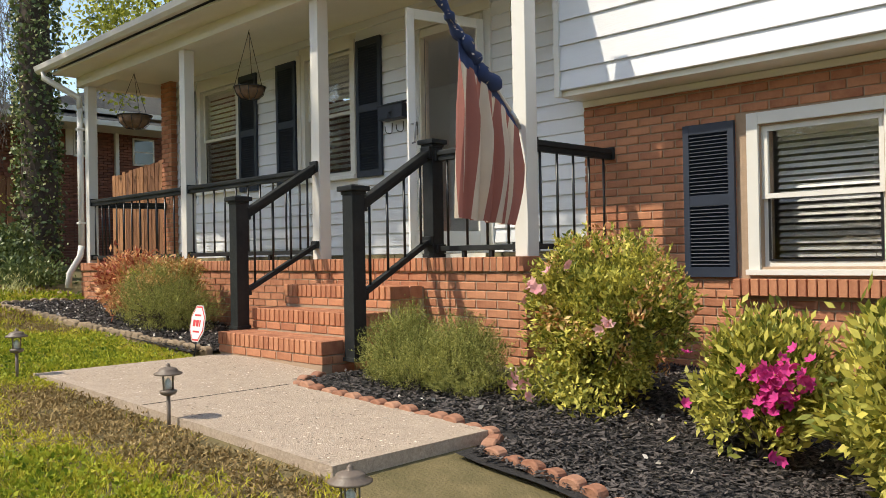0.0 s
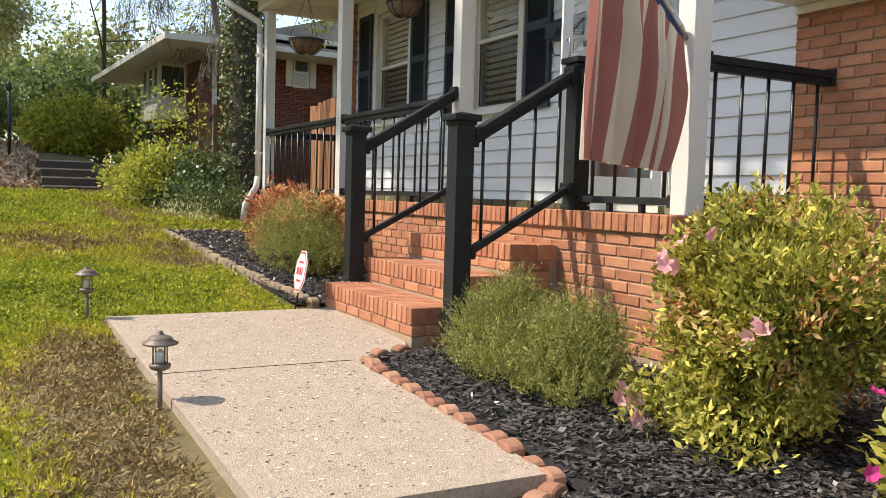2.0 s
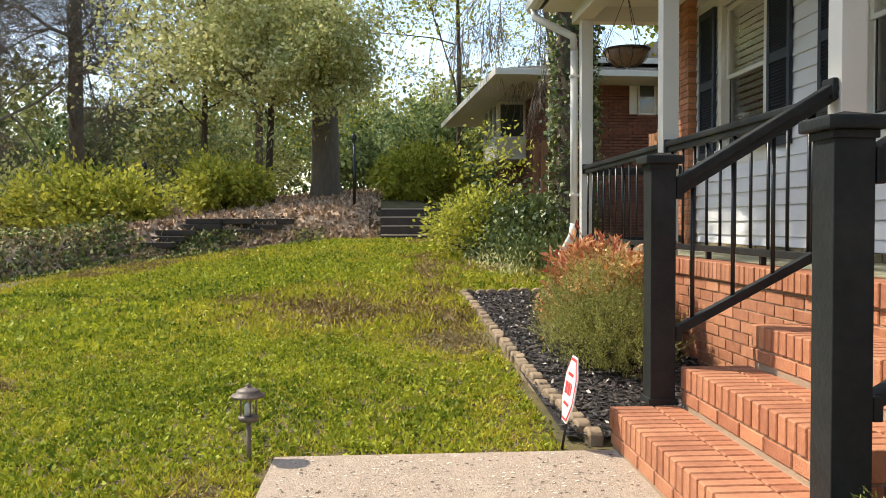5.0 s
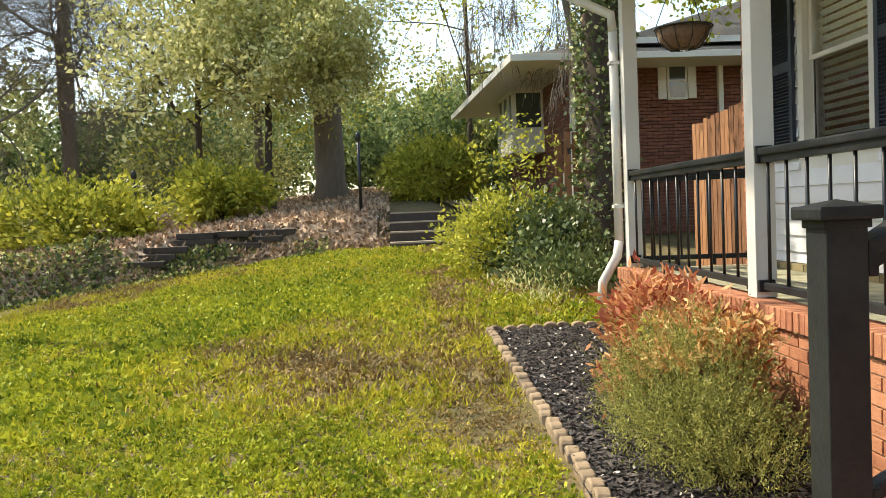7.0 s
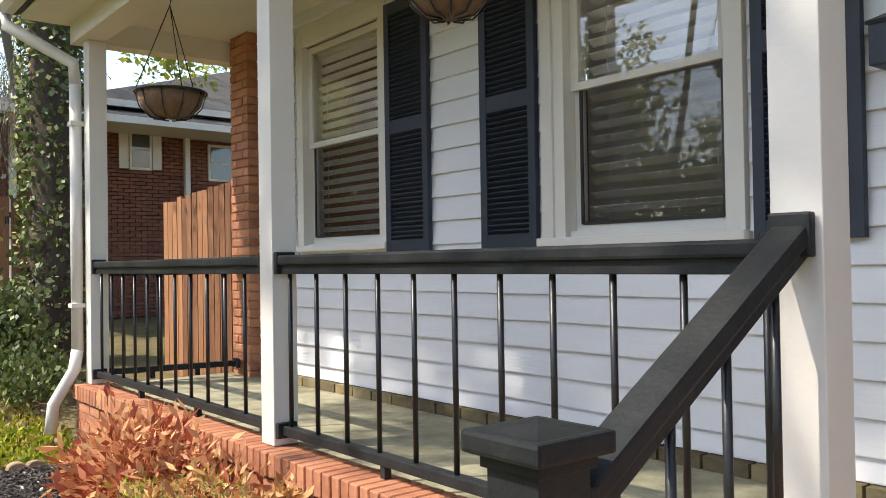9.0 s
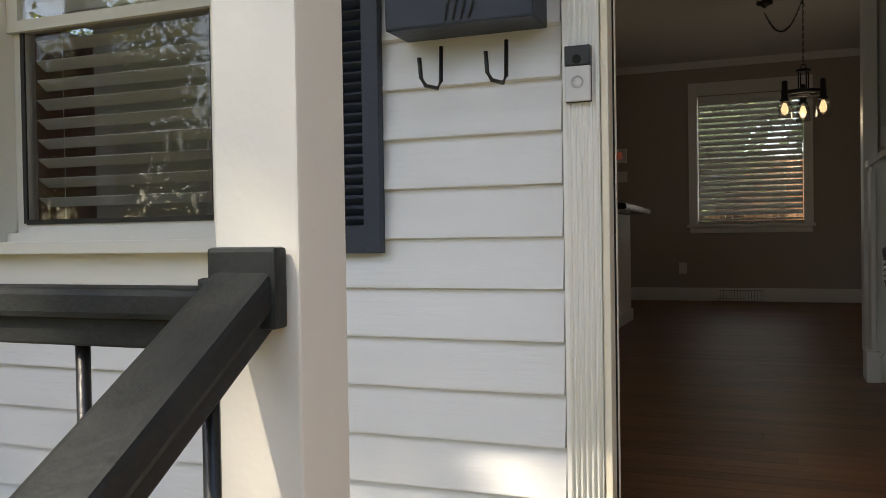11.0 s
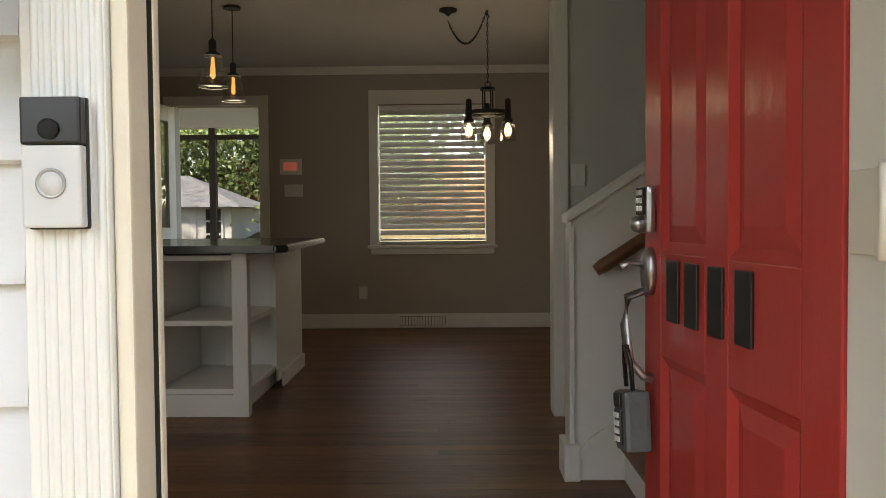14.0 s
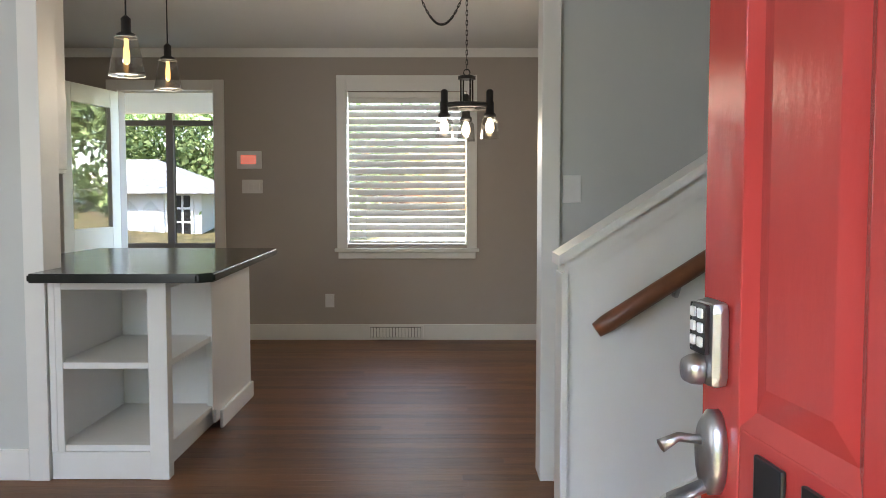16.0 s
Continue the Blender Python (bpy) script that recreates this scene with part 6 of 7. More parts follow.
trim_box("screen", (-1.240, 7.366, 2.495, -1.105, 7.3715, 2.575), th, glow("thermostat_screen", (0.9, 0.25, 0.18), 0.028), 0.001)
vt = thing("floor_vent", "white baseboard air vent", "vent", at=(0.11, 7.38, 0.95))
trim_box("frame", (-0.13, 7.365, 0.952, 0.36, 7.379, 1.072), vt)
for k in range(16):
    trim_box("slat", (-0.110 + k * 0.028, 7.357, 0.970, -0.0855 + k * 0.028, 7.3615, 1.054), vt, M_TRIM, 0.0)
trim_box("backing", (-0.112, 7.362, 0.967, 0.338, 7.3649, 1.057), vt, M_DARK, 0.0)

# daylight standing in the openings
for nm, loc, sx, sz, pw in (("dining_window_daylight", (0.215, 7.52, 2.46), 1.0, 1.3, 1.5), ("porch_window_daylight", (-3.9, 0.19, 2.4), 0.8, 1.3, 1.7), ("porch_window_daylight", (-1.44, 0.19, 2.4), 0.8, 1.3, 1.7)):
    ld = bpy.data.lights.new(nm, "AREA")
    ld.shape, ld.size, ld.size_y, ld.energy, ld.color = "RECTANGLE", sx, sz, pw, (0.92, 0.97, 1.0)
    lo_ = new(nm, ld)
    lo_.matrix_world = look(loc, (loc[0], loc[1] + (-1 if loc[1] > 5 else 1), loc[2]))

# ---- lamps ----
M_FIL = glow("warm_bulb", (1.0, 0.50, 0.14), 0.22)
M_FILW = glow("bright_bulb", (1.0, 0.72, 0.42), 0.6)


def pendant(x, y, z):
    t = thing("pendant_lamp", "clear glass pendant lamp with a glowing filament bulb", "lamp", "pendant lamps", at=(x, y, CZ))
    bm = bmesh.new()
    tube(bm, [(x, y, z + 0.17), (x, y, CZ)], 0.004, 6)
    part("cord", bm, M_PLASTB, t)
    bm = bmesh.new()
    lathe(bm, [(0.06, CZ - 0.02), (0.06, CZ - 0.001)], 16, Matrix.Translation((x, y, 0)))
    part("canopy", bm, M_METALB, t)
    bm = bmesh.new()
    lathe(bm, [(0.042, 0.085), (0.042, 0.10), (0.022, 0.11), (0.022, 0.17), (0.006, 0.185)], 14, Matrix.Translation((x, y, z)))
    part("socket", bm, M_METALB, t)
    bm = bmesh.new()
    lathe(bm, [(0.038, 0.092), (0.05, 0.085), (0.066, 0.0), (0.08, -0.085)], 20, Matrix.Translation((x, y, z)))
    g = part("shade", bm, M_BULBGLASS, t, "clear glass shade")
    g.visible_shadow = False
    # rims in opaque pale grey, which stands in for the glass edge's bright reflection
    for rr, zz in ((0.080, -0.085), (0.050, 0.085)):
        bm = bmesh.new()
        tube(bm, [(x + rr * math.cos(q), y + rr * math.sin(q), z + zz) for q in np.linspace(0, 2 * math.pi, 29)], 0.0022, 5, False)
        part("glass_rim", bm, M_RIMGLINT, g)
    bm = bmesh.new()
    lathe(bm, [(0.009, 0.08), (0.011, 0.05), (0.014, 0.02), (0.014, -0.025), (0.004, -0.038)], 12, Matrix.Translation((x, y, z)))
    part("bulb", bm, M_FIL, t)


pendant(-0.90, 3.80, 2.84)
pendant(-1.10, 5.00, 2.93)
ch = thing("chandelier", "black three-light chandelier on a swagged chain", "chandelier", at=(0.68, 5.2, CZ))
cx, cy = 0.68, 5.20
bm = bmesh.new()
lathe(bm, [(0.065, CZ - 0.001), (0.062, CZ - 0.02), (0.03, CZ - 0.03), (0.008, CZ - 0.05)], 18, Matrix.Translation((0.40, 5.15, 0)))
part("canopy", bm, M_METALB, ch)
bm = bmesh.new()
pts = []
for i in range(27):
    f = i / 26
    pts.append(Vector((0.40 + 0.28 * f, 5.15 + 0.05 * f, CZ - 0.05 - 0.20 * (1 - (2 * f - 0.9) ** 2) * (1 if f < 0.95 else 0.6) + 0.02 * f)))
pts += [Vector((cx, cy, CZ - 0.06 - 0.03 * i)) for i in range(16)]
for i in range(len(pts) - 1):
    c, d = (pts[i] + pts[i + 1]) / 2, pts[i + 1] - pts[i]
    m = Matrix.Translation(c) @ d.to_track_quat("Z", "Y").to_matrix().to_4x4() @ Matrix.Rotation(1.57 * (i % 2), 4, "Z")
    b2 = bmesh.new()
    ring = [(0.006 * math.cos(q), 0, 0.021 * math.sin(q)) for q in np.linspace(0, 2 * math.pi, 9)]
    tube(b2, ring, 0.0022, 4, False)
    join(bm, b2, m)
part("chain", bm, M_METALB, ch)
bm = bmesh.new()
tube(bm, [(cx, cy, CZ), (cx, cy, CZ - 0.03), (cx + 0.015, cy, CZ - 0.05), (cx, cy, CZ - 0.065)], 0.005, 6)
part("hook", bm, M_METALB, ch)
bm = bmesh.new()
zt = CZ - 0.55
lathe(bm, [(0.055, zt), (0.055, zt - 0.02)], 18, Matrix.Translation((cx, cy, 0)))
b2 = bmesh.new()
ring = [(0.02 * math.cos(q), 0, 0.02 * math.sin(q)) for q in np.linspace(0, 2 * math.pi, 13)]
tube(b2, ring, 0.004, 5, False)
join(bm, b2, Matrix.Translation((cx, cy, zt + 0.022)))
for k in range(4):
    a = k * math.pi / 2 + 0.5
    tube(bm, [(cx + 0.042 * math.cos(a), cy + 0.042 * math.sin(a), zt), (cx + 0.042 * math.cos(a), cy + 0.042 * math.sin(a), zt - 0.17)], 0.006, 6)
lathe(bm, [(0.05, zt - 0.20), (0.05, zt - 0.17)], 18, Matrix.Translation((cx, cy, 0)))
b2 = bmesh.new()
ring = [(0.145 * math.cos(q), 0.145 * math.sin(q), 0) for q in np.linspace(0, 2 * math.pi, 33)]
tube(b2, ring, 0.018, 6, False)
join(bm, b2, Matrix.Translation((cx, cy, zt - 0.185)))
for k in range(3):
    a = k * 2.094 + 1.571
    tube(bm, [(cx, cy, zt - 0.185), (cx + 0.145 * math.cos(a), cy + 0.145 * math.sin(a), zt - 0.185)], 0.009, 6)
part("frame", bm, M_METALB, ch)
for k in range(3):
    a = k * 2.094 + 1.571
    x, y = cx + 0.16 * math.cos(a), cy + 0.16 * math.sin(a)
    bm = bmesh.new()
    lathe(bm, [(0.012, zt - 0.09), (0.022, zt - 0.10), (0.022, zt - 0.16), (0.026, zt - 0.17), (0.026, zt - 0.23), (0.038, zt - 0.24), (0.038, zt - 0.26)], 12, Matrix.Translation((x, y, 0)))
    part("socket", bm, M_METALB, ch)
    bm = bmesh.new()
    lathe(bm, [(0.038, zt - 0.262), (0.052, zt - 0.285), (0.056, zt - 0.39)], 16, Matrix.Translation((x, y, 0)))
    g = part("shade", bm, M_BULBGLASS, ch, "clear glass jar shade")
    g.visible_shadow = False
    bm = bmesh.new()
    lathe(bm, [(0.012, zt - 0.265), (0.026, zt - 0.305), (0.028, zt - 0.325), (0.018, zt - 0.350), (0.003, zt - 0.356)], 12, Matrix.Translation((x, y, 0)))
    part("bulb", bm, M_FILW, ch)

# light of the burning lamps
for nm, loc, pw in (("chandelier_light", (cx, cy, zt - 0.42), 0.85), ("pendant_light", (-0.90, 3.80, 2.72), 0.16), ("pendant_light", (-1.10, 5.00, 2.81), 0.2)):
    ld = bpy.data.lights.new(nm, "POINT")
    ld.energy, ld.color, ld.shadow_soft_size = pw, (1.0, 0.83, 0.62), 0.09
    new(nm, ld).location = loc

# ---- back door, screen porch and yard ----
bd = thing("back_door", "open white back door with a large glass light", "door", at=(-2.30, 7.37, FZ))
m = Matrix.Translation((-2.295, 7.36, 0)) @ Matrix.Rotation(radians(-100), 4, "Z")


def bd_box(name, b, material, bev=0.004, parent=None):
    b2 = bmesh.new()
    box(b2, *b, bev)
    b2.transform(m)
    return part(name, b2, material, parent or bd)


bd_box("stile", (0.0, -0.045, FZ + 0.01, 0.13, 0, 3.12), M_TRIM)
bd_box("stile", (0.69, -0.045, FZ + 0.01, 0.82, 0, 3.12), M_TRIM)
bd_box("top_rail", (0.131, -0.045, 2.97, 0.689, 0, 3.12), M_TRIM)
bd_box("lower_panel", (0.131, -0.045, FZ + 0.01, 0.689, 0, 1.95), M_TRIM)
for xa in (0.17, 0.43):
    bd_box("moulding", (xa, -0.055, 1.2, xa + 0.22, -0.046, 1.85), M_TRIM)
g = bd_box("pane", (0.131, -0.026, 1.95, 0.689, -0.02, 2.97), M_GLASS, 0)
bm = bmesh.new()
lathe(bm, [(0.012, 0), (0.012, 0.03), (0.028, 0.045), (0.030, 0.06), (0.02, 0.075)], 14, m @ Matrix.Translation((0.755, -0.045, 1.87)) @ Matrix.Rotation(radians(90), 4, "X"))
part("door_knob", bm, M_STEEL, bd)
bm = bmesh.new()
lathe(bm, [(0.03, 0), (0.03, 0.02), (0.02, 0.025)], 14, m @ Matrix.Translation((0.755, -0.045, 2.06)) @ Matrix.Rotation(radians(90), 4, "X"))
part("deadbolt", bm, M_STEEL, bd)

sp = thing("screen_porch", "dark framed screen porch behind the house", "porch", kind="structure", at=(-2, 9.5, 0.9))
M_FRAME = mat("brown_frame", (0.05, 0.035, 0.026), 0.6, 0.2, 8)
for b in ((-3.4, 9.6, 0.9, -3.3, 9.7, 3.4), (-2.62, 9.6, 0.9, -2.54, 9.7, 3.4), (-1.85, 9.6, 0.9, -1.74, 9.7, 3.4), (-1.2, 9.6, 0.9, -1.1, 9.7, 3.4)):
    trim_box("post", b, sp, M_FRAME)
for b in ((-3.4, 9.61, 3.02, -1.1, 9.69, 3.08), (-3.4, 9.61, 1.62, -1.85, 9.69, 1.68), (-1.74, 9.61, 2.90, -1.2, 9.69, 2.97), (-1.74, 9.61, 0.95, -1.68, 9.69, 2.9), (-1.26, 9.61, 0.95, -1.2, 9.69, 2.9)):
    trim_box("rail", b, sp, M_FRAME)
M_SCREEN = bpy.data.materials.new("insect_screen")
M_SCREEN.use_nodes = True
tn = M_SCREEN.node_tree.nodes.new("ShaderNodeBsdfTransparent")
tn.inputs[0].default_value = (0.52, 0.52, 0.52, 1)
M_SCREEN.node_tree.links.new(tn.outputs[0], M_SCREEN.node_tree.nodes["Material Output"].inputs[0])
for b in ((-3.3, 9.648, 1.68, -2.62, 9.65, 3.02), (-2.54, 9.648, 1.68, -1.85, 9.65, 3.02), (-3.3, 9.648, 0.92, -1.85, 9.65, 1.62), (-1.68, 9.648, 0.95, -1.26, 9.65, 2.9)):
    trim_box("screen", b, sp, M_SCREEN, 0)
trim_box("header", (-3.6, 9.56, 3.16, -0.9, 9.74, 3.55), sp, M_CEIL)
trim_box("porch_floor", (-3.6, 7.56, 0.75, -0.9, 9.75, 0.90), sp, M_PORCH)
trim_box("porch_roof", (-3.7, 7.56, 3.56, -0.8, 9.9, 3.62), sp, M_SOFFIT)
sh = thing("garden_shed", "white garden shed with a grey shingled hip roof", "shed", at=(-4.6, 17.5, 1.2))
SX, SY = -5.4, 16.0
trim_box("wall", (SX - 1.6, SY, 0.9, SX + 1.35, SY + 2.6, 2.32), sh, M_SHED)
bm = bmesh.new()
v = [bm.verts.new(c) for c in ((SX - 1.9, SY - 0.3, 2.28), (SX + 1.65, SY - 0.3, 2.28), (SX + 1.65, SY + 2.9, 2.28), (SX - 1.9, SY + 2.9, 2.28), (SX - 0.5, SY + 1.3, 2.98), (SX + 0.1, SY + 1.3, 2.98))]
for q in ((0, 1, 5, 4), (1, 2, 5), (2, 3, 4, 5), (3, 0, 4), (3, 2, 1, 0)):
    bm.faces.new([v[i] for i in q])
part("roof", bm, mat("pale_shingle", (0.30, 0.30, 0.31), 0.9, 0.3, 6, 0.5, 30), sh)
for xa in (SX - 0.75, SX + 0.85):
    wn2 = trim_box("window", (xa - 0.05, SY - 0.04, 1.45, xa + 0.35, SY - 0.001, 2.30), sh, M_TRIM)
    for i in range(2):
        for j in range(3):
            trim_box("pane", (xa + 0.17 * i, SY - 0.045, 1.50 + 0.26 * j, xa + 0.13 + 0.17 * i, SY - 0.0405, 1.72 + 0.26 * j), wn2, M_PLASTB, 0)
sd = trim_box("door", (SX - 0.25, SY - 0.05, 0.9, SX + 0.65, SY - 0.001, 2.3), sh, M_SHED)
for xa in (SX - 0.15, SX + 0.25):
    bm = bmesh.new()
    pr = [(xa, 1.4), (xa + 0.3, 1.4), (xa + 0.3, 2.0), (xa + 0.15, 2.15), (xa, 2.0)]
    a = [bm.verts.new((x, SY - 0.06, z)) for x, z in pr]
    b = [bm.verts.new((x, SY - 0.051, z)) for x, z in pr]
    bm.faces.new(a)
    bm.faces.new(b[::-1])
    for k in range(5):
        bm.faces.new((a[k], b[k], b[(k + 1) % 5], a[(k + 1) % 5]))
    part("arched_panel", bm, M_PLASTG, sd)
fence([(-5.5, 21.5), (1.5, 21.5)], 1.9, 1.7, 1.7, "cedar plank fence at the end of the back yard", 0.16)
shrub("yard_shrub", "bright green shrubs in the back yard", (-2.2, 16.0, 1.9), (1.1, 1.6, 0.9), 6000, 0.12, M_LEAF_YARD, 60, 0.5, 0.3, 0.4, 0.14, twigs=20)
shrub("yard_shrub", "leafy climbers over the back fence", (-1.4, 20.4, 3.4), (1.8, 0.8, 1.2), 6000, 0.14, M_LEAF_YARD, 60, 0.5, 0.3, 0.4, 0.14, twigs=20)
shrub("yard_shrub", "dense evergreen behind the shed", (-5.5, 20.6, 4.2), (2.4, 1.0, 2.2), 9000, 0.16, M_LEAF_YARD, 70, 0.5, 0.3, 0.4, 0.14, twigs=20)

# ---- entrance ----
fd = thing("door_1", "white painted door frame with fluted casing", "door frame", kind="structure", at=(0.53, 0, FZ))
bm = bmesh.new()
box(bm, -0.012, -0.040, 0.80, 0.078, 0.0, 3.08, 0.002)
for k in range(6):
    tube(bm, [(0.004 + k * 0.0135, -0.040, 0.82), (0.004 + k * 0.0135, -0.040, 3.06)], 0.0046, 8)
part("fluted_casing", bm, M_TRIM, fd)
bm = bmesh.new()
box(bm, 0.975, -0.040, 0.80, 1.055, 0.0, 3.08, 0.002)
for k in range(5):
    tube(bm, [(0.990 + k * 0.0135, -0.040, 0.82), (0.990 + k * 0.0135, -0.040, 3.06)], 0.0046, 8)
part("fluted_casing", bm, M_TRIM, fd)
trim_box("head_casing", (-0.012, -0.042, 3.081, 1.055, 0.0, 3.18), fd, M_WHITE)
trim_box("jamb", (0.079, -0.030, 0.82, 0.098, 0.05, 3.0), fd, M_CREAM)
trim_box("jamb", (0.021, 0.001, 0.82, 0.078, 0.05, 3.0), fd, M_CREAM)
trim_box("jamb_stop", (0.0981, 0.032, 0.82, 0.104, 0.05, 2.985), fd, M_CREAM)
trim_box("weather_strip", (0.0982, 0.026, 0.82, 0.102, 0.0315, 2.985), fd, M_DARK, 0)
trim_box("jamb", (0.945, 0.03, 0.82, 0.974, 0.175, 3.0), fd, M_TRIM)
trim_box("weather_strip", (0.924, -0.005, 0.82, 0.972, 0.029, 3.0), fd, M_DARK, 0)
trim_box("jamb", (0.927, -0.032, 0.82, 0.974, -0.006, 3.0), fd, M_TRIM)
trim_box("head_jamb", (0.0981, -0.03, 2.986, 0.9235, 0.16, 3.06), fd, M_WHITE)
trim_box("threshold", (0.0985, -0.06, 0.80, 0.9235, 0.16, FZ - 0.002), fd, M_FLOOR)
trim_box("kick_board", (-0.012, -0.055, 0.745, 1.055, -0.012, 0.799), fd, M_WHITE)
hg = trim_box("hinge", (0.938, 0.045, 1.965, 0.9449, 0.155, 2.07), fd, M_WHITE, 0.002)
bm = bmesh.new()
tube(bm, [(0.917, 0.022, 1.963), (0.917, 0.022, 2.072)], 0.008, 10)
box(bm, 0.916, 0.0295, 1.966, 0.9449, 0.046, 2.069, 0.001)
part("hinge_knuckle", bm, M_WHITE, hg)

# red six-panel door, swung inwards
rd = thing("front_door", "glossy red six-panel front door standing open", "door", at=(0.94, 0.175, FZ))
DM = Matrix.Translation((0.94, 0.178, 0)) @ Matrix.Rotation(radians(95.5), 4, "Z")
DW = 0.80


def dbox(name, b, material, bev=0.003, parent=None, label=""):
    b2 = bmesh.new()
    box(b2, *b, bev)
    b2.transform(DM)
    return part(name, b2, material, parent or rd, label)


ZT = FZ + 2.03
dbox("slab_core", (0.012, -0.032, FZ + 0.012, DW - 0.012, -0.012, ZT - 0.012), M_RED)
for xa, xb in ((0.0, 0.105), (0.355, 0.455), (DW - 0.105, DW)):
    dbox("stile", (xa, -0.044, FZ + 0.01, xb, 0.0, ZT), M_RED)
RAILS = [(FZ + 0.01, FZ + 0.20), (FZ + 0.78, FZ + 1.0), (FZ + 1.62, FZ + 1.72), (ZT - 0.11, ZT)]
for za, zb in RAILS:
    for xa, xb in ((0.1055, 0.3545), (0.4555, DW - 0.1055)):
        dbox("rail", (xa, -0.0435, za, xb, -0.0005, zb), M_RED)
for (za, zb) in ((FZ + 0.20, FZ + 0.78), (FZ + 1.0, FZ + 1.62), (FZ + 1.72, ZT - 0.11)):
    for xa, xb in ((0.105, 0.355), (0.455, DW - 0.105)):
        b2 = bmesh.new()
        for yo, s in ((-0.001, 1), (-0.043, -1)):
            o = [(xa, za), (xb, za), (xb, zb), (xa, zb)]
            for d0, d1, y0, y1 in ((0.0, 0.022, 0.0, 0.010), (0.022, 0.055, 0.010, 0.003), (0.055, None, 0.003, 0.003)):
                def ringp(d, y):
                    return [b2.verts.new((x + d * (1 if x == xa else -1), yo - s * y, z + d * (1 if z == za else -1))) for x, z in o]
                r0 = ringp(d0, y0)
                if d1 is None:
                    b2.faces.new(r0)
                    continue
                r1 = ringp(d1, y1)
                for k in range(4):
                    b2.faces.new((r0[k], r0[(k + 1) % 4], r1[(k + 1) % 4], r1[k]))
        b2.transform(DM)
        part("raised_panel", b2, M_RED, rd)
# dark bars stand where the house number is fixed
for k, xx in enumerate((0.615, 0.515, 0.40, 0.285)):
    dbox("number_bar", (xx - 0.033, 0.0005, 1.80, xx + 0.029, 0.007, 1.925), M_PLASTB, 0.003, rd, "plain black bar")
kp = dbox("keypad_lock", (DW - 0.085, 0.0005, 1.978, DW - 0.026, 0.026, 2.082), M_STEEL, 0.014, rd, "brushed metal keypad deadbolt")
dbox("face_plate", (DW - 0.078, 0.0262, 2.018, DW - 0.032, 0.029, 2.077), M_PLASTB, 0.004, kp, "black key face")
for i in range(2):
    for j in range(3):
        dbox("key_button", (DW - 0.071 + i * 0.021, 0.0292, 2.026 + j * 0.017, DW - 0.057 + i * 0.021, 0.033, 2.038 + j * 0.017), M_PLASTW, 0.003, kp)
b2 = bmesh.new()
lathe(b2, [(0.019, 0), (0.018, 0.012), (0.014, 0.02), (0.005, 0.021)], 18, DM @ Matrix.Translation((DW - 0.055, 0.026, 1.998)) @ Matrix.Rotation(radians(-90), 4, "X"))
part("turn_knob", b2, M_STEEL, kp)
b2 = bmesh.new()
lathe(b2, [(0.031, 0), (0.031, 0.012), (0.024, 0.02), (0.01, 0.022)], 20, DM @ Matrix.Translation((DW - 0.05, 0.0, 1.895)) @ Matrix.Rotation(radians(-90), 4, "X") @ Matrix.Diagonal((0.95, 1.7, 1, 1)))
hs = part("handle_set", b2, M_STEEL, rd, "brushed nickel handle set")
b2 = bmesh.new()
tube(b2, [DM @ Vector((DW - 0.05, 0.02, 1.91)), DM @ Vector((DW - 0.05, 0.05, 1.915)), DM @ Vector((DW - 0.052, 0.072, 1.905))], [0.006, 0.006, 0.009], 8)
part("thumb_latch", b2, M_STEEL, hs)
b2 = bmesh.new()
tube(b2, [DM @ Vector((DW - 0.05, 0.012, 1.855)), DM @ Vector((DW - 0.05, 0.055, 1.84)), DM @ Vector((DW - 0.05, 0.062, 1.78)), DM @ Vector((DW - 0.05, 0.05, 1.70)), DM @ Vector((DW - 0.05, 0.02, 1.665)), DM @ Vector((DW - 0.05, 0.0, 1.66))], [0.009, 0.010, 0.010, 0.010, 0.009, 0.012], 10)
part("grip", b2, M_STEEL, hs)
lb = thing("key_lockbox", "grey metal key lockbox hanging from the door handle", "lockbox", at=tuple(DM @ Vector((DW - 0.05, 0.05, 1.52))))


def lbox(name, b, material, bev, parent=None, label=""):
    b2 = bmesh.new()
    box(b2, *b, bev)
    b2.transform(DM @ Matrix.Translation((DW - 0.05, 0.045, 1.58)) @ Matrix.Rotation(radians(8), 4, "Y"))
    return part(name, b2, material, parent or lb, label)


bx = lbox("case", (-0.042, -0.030, -0.075, 0.042, 0.028, 0.055), mat("grey_lockbox", (0.10, 0.11, 0.115), 0.4, 0.2, 15, 0.15, 80), 0.010)
lbox("button_plate", (-0.020, 0.0281, -0.06, 0.024, 0.033, 0.015), M_PLASTB, 0.002, bx)
for j in range(4):
    for i in range(2):
        lbox("button", (-0.014 + i * 0.019, 0.0331, -0.054 + j * 0.017, 0.0 + i * 0.019, 0.037, -0.043 + j * 0.017), M_PLASTW, 0.001, bx)
lbox("shutter_door", (-0.02, 0.0281, 0.02, 0.024, 0.034, 0.05), M_PLASTB, 0.003, bx)
b2 = bmesh.new()
tube(b2, [DM @ Vector(c) for c in ((DW - 0.025, 0.05, 1.64), (DW - 0.025, 0.055, 1.70), (DW - 0.04, 0.06, 1.735), (DW - 0.06, 0.06, 1.735), (DW - 0.072, 0.055, 1.70), (DW - 0.072, 0.05, 1.64))], 0.005, 8)
part("shackle", b2, M_PLASTB, lb)

# storm door, swung outwards, hinged on the same side
sd2 = thing("storm_door", "white full-glass storm door standing open over the porch", "door", at=(1.0, -0.06, 0.8))
